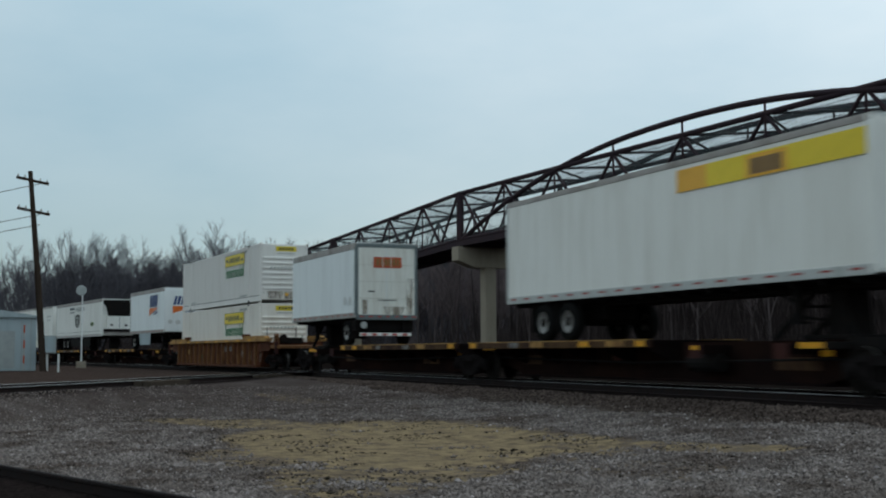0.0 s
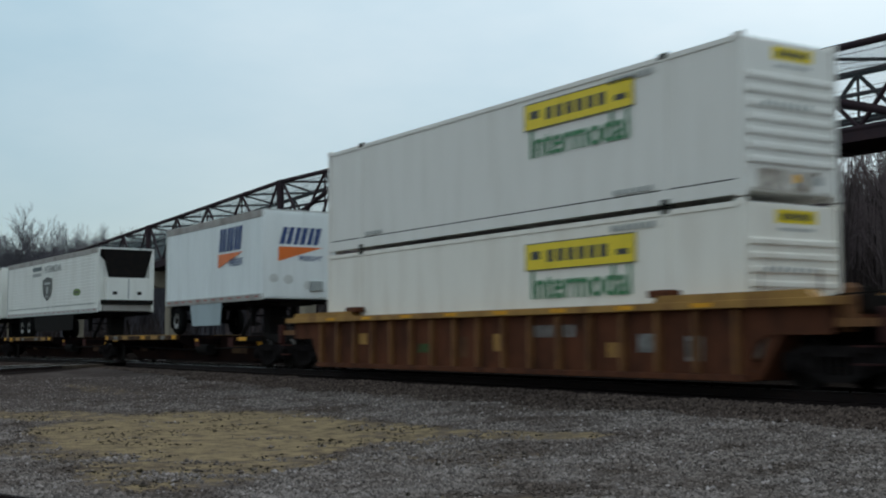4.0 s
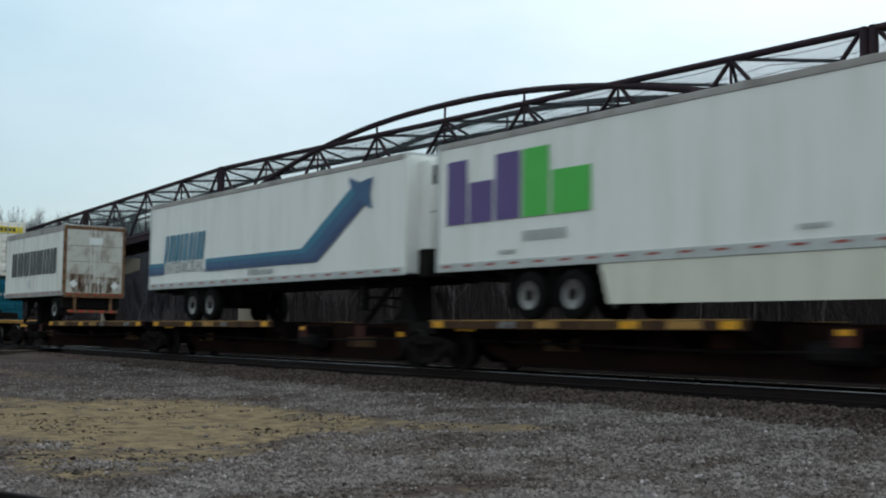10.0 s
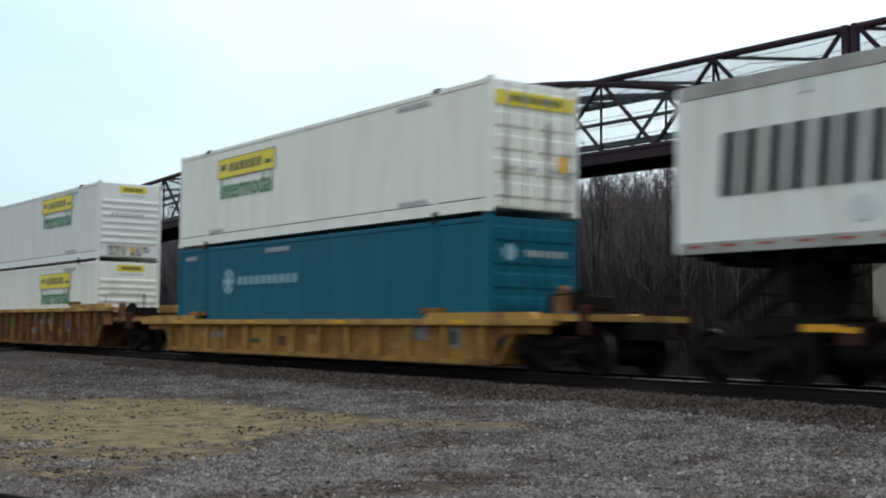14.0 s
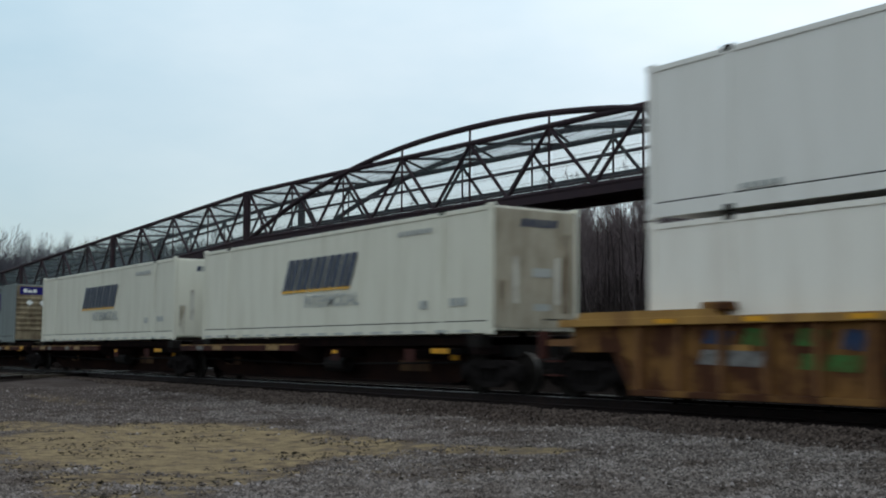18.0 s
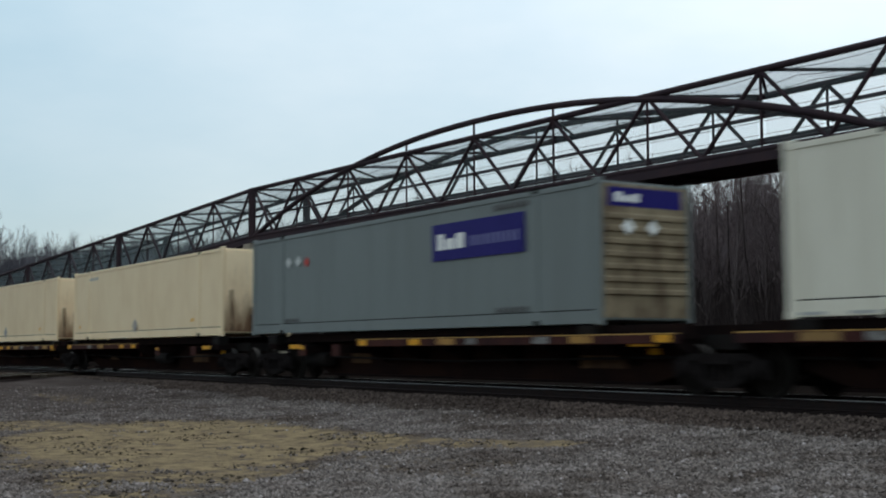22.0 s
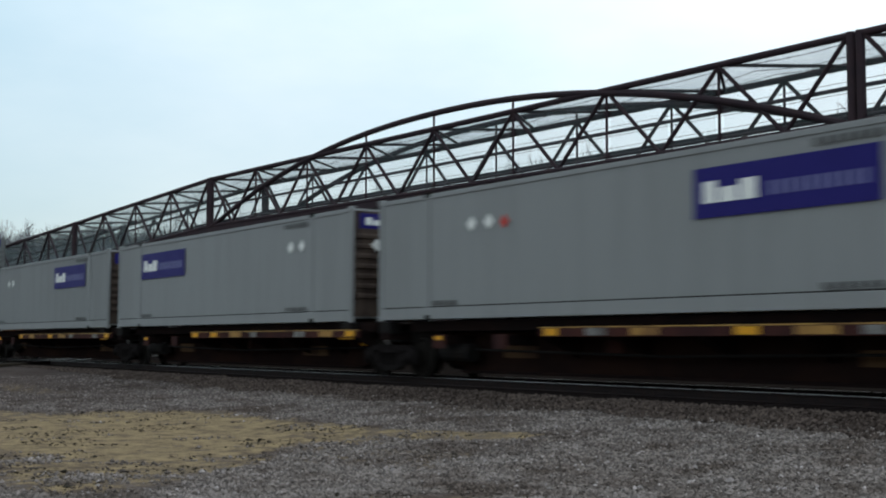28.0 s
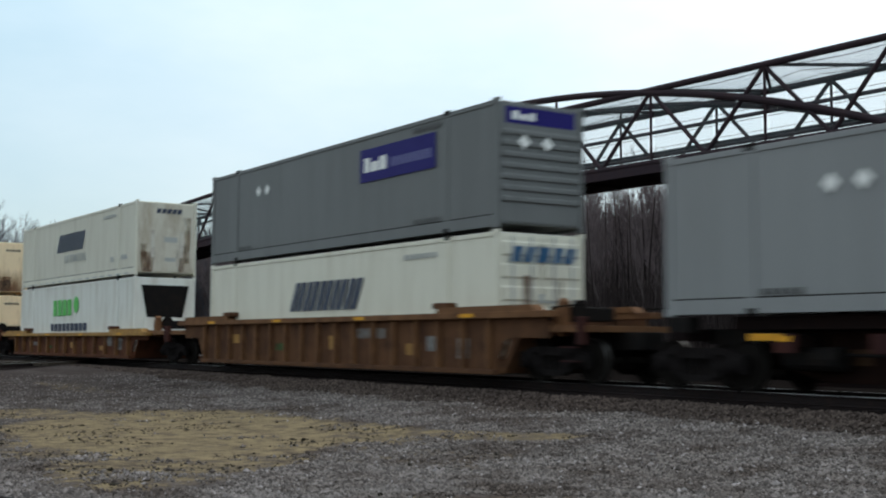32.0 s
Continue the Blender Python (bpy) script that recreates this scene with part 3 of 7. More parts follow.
SANDS = ((-19.2, 7.2, 6.0, 2.9, -0.30, 1.0), (-16.2, 5.9, 4.6, 2.0, -0.25, 0.80), (-13.4, 4.4, 2.2, 1.1, -0.3, 0.74), (-16.6, 4.3, 2.6, 1.0, 0.1, 0.66), (-24.6, 6.4, 2.6, 1.3, 0.2, 0.78), (-26.2, 5.4, 1.9, 1.0, 0.3, 0.72), (-16.6, 9.2, 2.4, 0.9, -0.1, 0.9), (-14.7, 10.1, 1.9, 0.6, 0.4, 0.82), (-13.6, 7.8, 2.6, 1.4, 0.3, 0.48), (-9.2, 6.4, 1.8, 0.5, 1.0, 0.42), (-33.5, 9.7, 3.2, 0.6, 0.1, 0.45))


def sand_at(x, y):
    best = 0.0
    for cx, cy, rx, ry, a, top in SANDS:
        u, v = x - cx, y - cy
        u, v = u * math.cos(a) + v * math.sin(a), v * math.cos(a) - u * math.sin(a)
        r = math.hypot(u / rx, v / ry) + 0.22 * noise.noise((x * 0.45, y * 0.45, 7))
        best = max(best, top * (1 - ramp(r, 0.72, 1.16)))
    return best


def steps(*stretches):
    """Coordinates from (start, end, step) stretches."""
    out = []
    for a, b, s in stretches:
        k = max(1, round((b - a) / s))
        out += [a + (b - a) * i / k for i in range(k)]
    return out + [stretches[-1][1]]


def build_ground():
    xs = steps((-3000, -400, 260), (-400, -120, 14), (-120, -46, 2), (-46, 2, 0.25), (2, 40, 2), (40, 400, 40), (400, 3000, 260))
    ys = steps((-3000, -300, 270), (-300, -20, 28), (-20, -4, 2), (-4, 22, 0.25), (22, 60, 2), (60, 200, 14), (200, 3000, 280))
    verts = [(x, y, gz(x, y)) for y in ys for x in xs]
    nx = len(xs)
    faces = [(j * nx + i, j * nx + i + 1, (j + 1) * nx + i + 1, (j + 1) * nx + i) for j in range(len(ys) - 1) for i in range(nx - 1)]
    me = bpy.data.meshes.new("ground")
    me.from_pydata(verts, [], faces)
    me.polygons.foreach_set("use_smooth", [True] * len(faces))
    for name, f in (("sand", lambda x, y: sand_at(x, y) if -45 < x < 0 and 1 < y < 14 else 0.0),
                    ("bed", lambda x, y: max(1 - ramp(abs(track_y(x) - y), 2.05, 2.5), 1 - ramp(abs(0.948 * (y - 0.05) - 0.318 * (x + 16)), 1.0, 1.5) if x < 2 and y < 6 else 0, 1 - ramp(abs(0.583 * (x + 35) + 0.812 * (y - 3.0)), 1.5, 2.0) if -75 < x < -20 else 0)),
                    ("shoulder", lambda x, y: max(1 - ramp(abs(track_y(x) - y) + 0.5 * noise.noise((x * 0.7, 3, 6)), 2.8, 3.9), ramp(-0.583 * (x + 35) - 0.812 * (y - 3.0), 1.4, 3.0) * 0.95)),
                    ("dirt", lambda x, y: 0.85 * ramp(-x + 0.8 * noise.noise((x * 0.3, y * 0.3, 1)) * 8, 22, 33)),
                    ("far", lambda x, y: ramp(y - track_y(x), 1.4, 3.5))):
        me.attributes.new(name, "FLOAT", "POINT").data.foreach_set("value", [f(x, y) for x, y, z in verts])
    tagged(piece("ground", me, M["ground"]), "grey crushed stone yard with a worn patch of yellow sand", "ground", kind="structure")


def stones(name, label, spots, material, flat=0.75):
    """Loose stones as one piece of stuff: spots are rows of x, y, z, radius."""
    rng = np.random.default_rng(len(spots))
    base = np.array(((1, 0, 0), (0, 1, 0), (-1, 0, 0), (0, -1, 0), (0, 0, 1), (0, 0, -1)), float)
    tri = np.array(((0, 1, 4), (1, 2, 4), (2, 3, 4), (3, 0, 4), (1, 0, 5), (2, 1, 5), (3, 2, 5), (0, 3, 5)))
    n = len(spots)
    shape = base[None] * rng.uniform(0.6, 1.25, (n, 6, 1)) + rng.uniform(-0.25, 0.25, (n, 6, 3))
    a = rng.uniform(0, 6.28, n)
    c, s = np.cos(a)[:, None], np.sin(a)[:, None]
    x, y = shape[..., 0] * c - shape[..., 1] * s, shape[..., 0] * s + shape[..., 1] * c
    v = np.stack([x, y, shape[..., 2] * flat], -1) * spots[:, 3][:, None, None] + spots[:, None, :3]
    f = (tri[None] + (np.arange(n) * 6)[:, None, None]).reshape(-1, 3)
    me = bpy.data.meshes.new(name)
    me.from_pydata(v.reshape(-1, 3).tolist(), [], f.tolist())
    return tagged(piece(name, me, material), label, "stones", kind="stuff")


def build_stones():
    rng = np.random.default_rng(5)
    rows = []
    while len(rows) < 120000:
        r, a = 9 * (40 / 9) ** rng.random(), radians(rng.uniform(30, 92))
        x, y = -r * math.sin(a), r * math.cos(a)
        if y > track_y(x) - 3.0 - rng.random() or y < 0.5 or rng.random() < 0.5 * ramp(-x, 22, 33):
            continue
        worn = sand_at(x, y) + 0.55 * noise.noise((x * 0.9, y * 0.9, 3)) + 0.35 * noise.noise((x * 3, y * 3, 8))
        if rng.random() < 1.08 * ramp(worn, 0.05, 0.95) or abs(0.948 * (y - 0.05) - 0.318 * (x + 16)) < 1.0:
            continue
        size = rng.uniform(0.010, 0.028) * (1.0 if rng.random() < 0.93 else 1.6)
        rows.append((x, y, gz(x, y) + size * 0.35, size))
    stones("gravel", "grey crushed stone lying loose over the yard", np.array(rows), M["stone"])
    pick = rng.choice(len(rows), 4500, replace=False)
    lots = np.array(rows)[pick]
    lots[:, :2] += rng.uniform(-0.05, 0.05, (4500, 2))
    lots[:, 3] *= rng.uniform(0.7, 1.35, 4500)
    stones("pale_stones", "paler stones strewn among the gravel", lots, M["pale"])
    rows = []
    for _ in range(32000):
        x = -62 * rng.random() ** 1.3 + 2
        y = track_y(x) - 2.2 - 0.25 * noise.noise((x * 0.9, 0, 6)) - (1.5 + 0.8 * noise.noise((x * 0.5, 2, 6))) * rng.random() ** 1.25
        size = rng.uniform(0.02, 0.05)
        rows.append((x, y, gz(x, y) + size * 0.3, size))
    stones("ballast", "brown stone ballast along the main track", np.array(rows), M["ballast"])
    rows = []
    for _ in range(9000):
        x, y = rng.uniform(-30, -5), rng.uniform(3.5, 12)
        if sand_at(x, y) > 0.3 and noise.noise((x * 0.8, y * 0.8, 2)) > 0.05 + 0.25 * (sand_at(x, y) - 0.6):
            size = rng.uniform(0.008, 0.03) if rng.random() < 0.95 else rng.uniform(0.03, 0.06)
            rows.append((x, y, gz(x, y) + size * 0.2, size))
    stones("clods", "small dark clods scattered on the sand", np.array(rows), M["clod"], 0.5)


def sweep(path, outline, bm=None):
    """An outline of (across, up) swept along points (x, y, z)."""
    bm = bm or bmesh.new()
    rings = []
    for i, p in enumerate(path):
        d = Vector(path[min(i + 1, len(path) - 1)]) - Vector(path[max(i - 1, 0)])
        s = Vector((-d.y, d.x, 0)).normalized()
        rings.append([bm.verts.new(Vector(p) + s * u + Vector((0, 0, v))) for u, v in outline])
    n = len(outline)
    for a, b in zip(rings, rings[1:]):
        for k in range(n):
            bm.faces.new((a[k], a[(k + 1) % n], b[(k + 1) % n], b[k]))
    bm.faces.new(rings[0][::-1]), bm.faces.new(rings[-1])
    bmesh.ops.recalc_face_normals(bm, faces=bm.faces[:])
    return bm


RAIL = ((-0.07, -0.17), (0.07, -0.17), (0.07, -0.155), (0.01, -0.14), (0.01, -0.04), (0.036, -0.03), (0.036, -0.004), (-0.036, -0.004), (-0.036, -0.03), (-0.01, -0.04), (-0.01, -0.14), (-0.07, -0.155))
HEAD = ((-0.03, -0.004), (0.03, -0.004), (0.026, 0.003), (-0.026, 0.003))


def lay_track(name, label, line, top, ties, worn="railtop"):
    """Rails and sleepers along a centre line; ties: how many sleepers nearest the start are pieces of their own."""
    t = thing(name, label, "railway track", kind="structure")
    side = []
    for off in (-0.7525, 0.7525):
        pts = []
        for i, (x, y) in enumerate(line):
            dx, dy = line[min(i + 1, len(line) - 1)][0] - line[max(i - 1, 0)][0], line[min(i + 1, len(line) - 1)][1] - line[max(i - 1, 0)][1]
            k = math.hypot(dx, dy)
            pts.append((x - dy / k * off, y + dx / k * off, top))
        side.append(pts)
        r = part("rail", sweep(pts, RAIL), M["rail"], t)
        part("rail_head", sweep(pts, HEAD), M[worn], r, "polished running surface" if worn == "railtop" else "rusty running surface")
    me = bpy.data.meshes.new("tie")
    b = box(-0.115, 0.115, -1.3, 1.3, -0.17, 0, 0.015)
    b.to_mesh(me)
    b.free()
    made, rest, at = 0, bmesh.new(), 0.0
    for (x0, y0), (x1, y1) in zip(line, line[1:]):
        d = math.hypot(x1 - x0, y1 - y0)
        a = math.degrees(math.atan2(y1 - y0, x1 - x0))
        while at < d:
            m = pose(x0 + (x1 - x0) * at / d, y0 + (y1 - y0) * at / d, top - 0.172, 0, 0, a + random.uniform(-1, 1))
            if made < ties:
                o = piece("tie", me, M["tie"], t)
                o.matrix_basis = m
            else:
                k = len(rest.verts)
                box(-0.115, 0.115, -1.3, 1.3, -0.17, 0, 0, rest)
                rest.verts.ensure_lookup_table()
                bmesh.ops.transform(rest, matrix=m, verts=rest.verts[k:])
            made += 1
            at += 0.52
        at -= d
    if made > ties:
        tagged(part("ties", rest, M["tie"], t), kind="stuff")
    else:
        rest.free()
    return t


def build_tracks():
    lay_track("main_track", "main railway track with polished rails on brown ballast", [(x, track_y(x)) for x in steps((14, -48, -4), (-48, -200, -8))], RZ, 160)
    lay_track("crossing_track", "second railway track that crosses the main line", [(-22, -6.5), (-35, 3.0), (-44.3, 9.7), (-53.9, 16.67), (-72, 29.8)], RZ - 0.006, 90)
    lay_track("siding_track", "old siding half sunk in the gravel", [(-40, -7.7), (-16.0, 0.05), (-9, 2.35), (2, 6.0)], 0.125, 60, "rail")
    c = thing("level_crossing", "weathered timber planks laid between the crossing rails", "level crossing", kind="structure")
    me = bpy.data.meshes.new("plank")
    b = box(-1.4, 1.4, -0.14, 0.14, -0.16, 0, 0.015)
    b.to_mesh(me)
    b.free()
    for s0 in (5.4, 15.2):
        for k, off in enumerate((-1.3, -0.98, -0.45, -0.15, 0.15, 0.45, 0.98)):
            o = piece("plank", me, M["plank"], c)
            u = Vector((-0.812, 0.583))
            p = Vector((-35, 3.0)) + u * s0 + Vector((-u.y, u.x)) * off
            o.matrix_basis = pose(p.x, p.y, RZ - 0.02 + random.uniform(-0.01, 0.01), 0, 0, 144.3)


# ---- the footbridge ----
B0, BE = Vector((-75.5, 33.7, 0)), Vector((0.99847, 0.0552, 0)).normalized()
BN = Vector((-BE.y, BE.x, 0))
B_TOP, B_DEPTH, B_WIDE = 12.27, 3.15, 4.2


def bp(s, off, z):
    """A place on the footbridge: along it from its arch's west pier, across it from the near truss, up from the top chord."""
    return B0 + BE * s + BN * off + Vector((0, 0, B_TOP + z + min(0.0, s) * 0.05 + max(0.0, s) * 0.002))


def pipe(p, q, r, sides=10):
    """A round steel tube from p to q."""
    return tube([p, q], [r, r], sides)


def build_bridge():
    t = thing("footbridge", "long covered footbridge of rusty brown steel trusses", "bridge")
    spans = ((-71.4, -47.6, 4, False), (-47.6, -23.8, 4, False), (-23.8, 0, 4, False), (0, 49, 8, True), (49, 98, 8, False))
    m = M["bridge"]
    for a, b, n, arched in spans:
        w = (b - a) / n
        for off in (0, B_WIDE):
            for z, r in ((0, 0.140), (-B_DEPTH, 0.13)):
                part("top_chord" if z == 0 else "bottom_chord", pipe(bp(a + 0.2, off, z), bp(b - 0.2, off, z), r), m, t)
            deep = 0.40 if off == 0 else 0.16
            part("edge_girder", beam(bp(a, off, -B_DEPTH - 0.07 - deep / 2), bp(b, off, -B_DEPTH - 0.07 - deep / 2), 0.16, deep), m, t, "dark deck girder")
            part("hand_rail", pipe(bp(a + 0.3, off + 0.12, -B_DEPTH + 1.30), bp(b - 0.3, off + 0.12, -B_DEPTH + 1.30), 0.085, 8), m, t)
            part("foot_rail", pipe(bp(a + 0.3, off + 0.12, -B_DEPTH + 0.24), bp(b - 0.3, off + 0.12, -B_DEPTH + 0.26), 0.080, 8), m, t)
            for z in (-B_DEPTH + 1.53, -B_DEPTH + 1.12):
                part("net_wire", pipe(bp(a + 0.3, off + 0.1, z), bp(b - 0.3, off + 0.1, z), 0.011, 4), m, t)
            for e in (a + 0.19, b - 0.19):
                part("end_post", pipe(bp(e, off, -B_DEPTH - 0.1), bp(e, off, 0.12), 0.165, 12), m, t)
            for i in range(n):
                low = bp(a + w * (i + 0.5), off, -B_DEPTH)
                for j in (i, i + 1):
                    s = a + w * j + (0.35 if j == 0 else -0.35 if j == n else 0)
                    part("diagonal", pipe(low, bp(s, off, -0.05), 0.092, 8), m, t)
                if i:
                    part("hanger", pipe(bp(a + w * i, off, -B_DEPTH), bp(a + w * i, off, 0), 0.06, 6), m, t)
            if arched:
                pts = []
                for k in range(33):
                    u = k / 16 - 1
                    pts.append(bp((a + b) / 2 + u * (b - a - 1.0) / 2, off, -B_DEPTH + 3.97 * (1 - abs(u) ** 2.15)))
                part("arch", tube(pts, [0.155] * 33, 10), m, t, "curved steel arch rib")
                for k in (3, 4, 5):
                    u = 2 * k / n - 1
                    part("arch_strut", pipe(bp(a + w * k, off, 0), bp(a + w * k, off, -B_DEPTH + 3.97 * (1 - abs(u) ** 2.15)), 0.06, 8), m, t)
        for i in range(n + 1):
            s = a + w * i + (0.28 if i == 0 else -0.28 if i == n else 0)
            part("floor_beam", beam(bp(s, 0.1, -B_DEPTH - 0.16), bp(s, B_WIDE - 0.1, -B_DEPTH - 0.16), 0.2, 0.12), m, t)
            if i == n:
                continue
            for j in (i, i + 1):
                part("roof_brace", pipe(bp(a + w * j, 0, 0), bp(a + w * (i + 0.5), B_WIDE, 0), 0.072, 8), m, t)
            part("roof_net", sweep([bp(a + w * (i + k / 6), B_WIDE / 2, 0.13 - 0.07 * math.sin(math.pi * k / 6)) for k in range(7)], ((-2.05, 0), (2.05, 0), (2.05, 0.006), (-2.05, 0.006))), M["net"], t, "pale wire netting over the walkway")
            for off, sag in ((0.9, 0.16), (2.3, 0.24), (3.5, 0.14)):
                part("roof_wire", tube([bp(a + w * (i + k / 6), off, 0.09 - sag * math.sin(math.pi * k / 6)) for k in range(7)], [0.014] * 7, 4), m, t)
            for off in (0.03, B_WIDE - 0.03):
                bm = bmesh.new()
                q = [bp(a + w * (i + k) + d, off, z) for k, d, z in ((0, 0.2, -B_DEPTH + 0.15), (1, -0.2, -B_DEPTH + 0.15), (1, -0.2, -0.15), (0, 0.2, -0.15))]
                bm.faces.new([bm.verts.new(p) for p in q])
                part("side_net", bm, M["net" if b <= 0 else "thin_net"], t, "wire netting along the walkway")
        part("deck", sweep([bp(a, B_WIDE / 2, -B_DEPTH - 0.03), bp(b, B_WIDE / 2, -B_DEPTH - 0.03)], ((-2.0, -0.06), (2.0, -0.06), (2.0, 0.06), (-2.0, 0.06))), m, t)
    for s in (-71.4, -47.6, -23.8, 0.08, 49.08, 98):
        pier = thing("bridge_pier", "hammerhead pier of stained grey concrete under the footbridge", "bridge pier", "bridge piers")
        c = bp(s, B_WIDE / 2, 0)
        top = c.z - B_DEPTH - 0.535
        pier.matrix_basis = Matrix.Translation((c.x, c.y, 0.2)) @ Matrix.Rotation(math.atan2(BE.y, BE.x), 4, "Z")
        h = top - 0.2
        cap = prism([(-2.56, h), (2.56, h), (2.56, h - 0.95), (1.3, h - 1.4), (-1.3, h - 1.4), (-2.56, h - 0.95)], "x", -0.5, 0.5)
        bmesh.ops.bevel(cap, geom=cap.edges[:], offset=0.04, segments=1, affect="EDGES")
        part("cap", cap, M["concrete"], pier)
        part("column", box(-0.42, 0.42, -0.42, 0.42, -0.6, h - 1.35, 0.08), M["concrete"], pier)
        for y in (-2.1, 2.1):
            part("bearing", box(-0.3, 0.3, y - 0.2, y + 0.2, h, h + 0.06), M["black"], pier)


# ---- the bare woods ----
def grow_tree(seed, height, full=True):
    """Trunk with limbs, and a crown of fine bare twigs: two lists of tapered bars."""
    rng = random.Random(seed)
    thick, fine = [], []

    def grow(p, d, length, r, level):
        n = (4, 4, 3, 2, 2)[level]
        pts = [p]
        for i in range(n):
            d = (d + Vector((rng.gauss(0, 0.10), rng.gauss(0, 0.10), 0.07 + rng.gauss(0, 0.07))) * (1 + 0.4 * level)).normalized()
            pts.append(pts[-1] + d * length / n)
        radii = [max(0.006 if full else 0.011, r * (1 - 0.75 * i / n)) for i in range(n + 1)]
        (thick if level < 2 else fine).append((pts, radii, (7, 5, 3, 3, 3)[level]))
        if level == 4:
            return
        kids = ((8, 6, 6, 4) if full else (8, 6, 4, 0))[level] + rng.randint(-1, 1) * (level < 3)
        kids = max(0, kids)
        for k in range(kids):
            f = (0.32 + 0.66 * (k + rng.random() * 0.6) / kids) if level == 0 else (0.2 + 0.78 * (k + rng.random() * 0.5) / kids)
            i = min(n - 1, int(f * n))
            q = pts[i].lerp(pts[i + 1], f * n - i)
            turn = rng.uniform(0, 6.283)
            lean = radians(rng.uniform(16, 42))
            side = d.orthogonal().normalized()
            side.rotate(Matrix.Rotation(turn, 3, d))
            grow(q, (d * math.cos(lean) + side * math.sin(lean)).normalized(), length * rng.uniform(0.42, 0.62) * (1.1 - 0.4 * f), r * (0.42 if level == 0 else 0.52), level + 1)

    grow(Vector((0, 0, -0.3)), Vector((rng.gauss(0, 0.05), rng.gauss(0, 0.05), 1)).normalized(), height * 0.82, height * 0.0105, 0)
    return thick, fine


def bars(rows, name):
    verts, faces = [], []
    for pts, radii, n in rows:
        k = len(verts)
        for i, p in enumerate(pts):
            d = (pts[min(i + 1, len(pts) - 1)] - pts[max(i - 1, 0)]).normalized()
            s = d.orthogonal().normalized()
            u = d.cross(s)
            verts += [p + (s * math.cos(6.2832 * j / n) + u * math.sin(6.2832 * j / n)) * radii[i] for j in range(n)]
        for i in range(len(pts) - 1):
            faces += [(k + i * n + j, k + i * n + (j + 1) % n, k + (i + 1) * n + (j + 1) % n, k + (i + 1) * n + j) for j in range(n)]
    me = bpy.data.meshes.new(name)
    me.from_pydata([tuple(v) for v in verts], [], faces)
    return me


def hill_y(x):
    return 96 if x > -130 else 96 + (x + 130) * 0.26


def hill_top(x):
    """The crest of the wooded rise behind the trees."""
    wave = 1.8 * noise.noise((x * 0.05, 1, 0)) + 1.5 * noise.noise((x * 0.4, 5, 0)) + 1.6 * noise.noise((x * 0.17, 3, 0))
    return 18.4 - 0.6 * ramp(x, -150, -118) + 2.0 * ramp(-x, 180, 230) * (1 - ramp(-x, 275, 330)) + wave


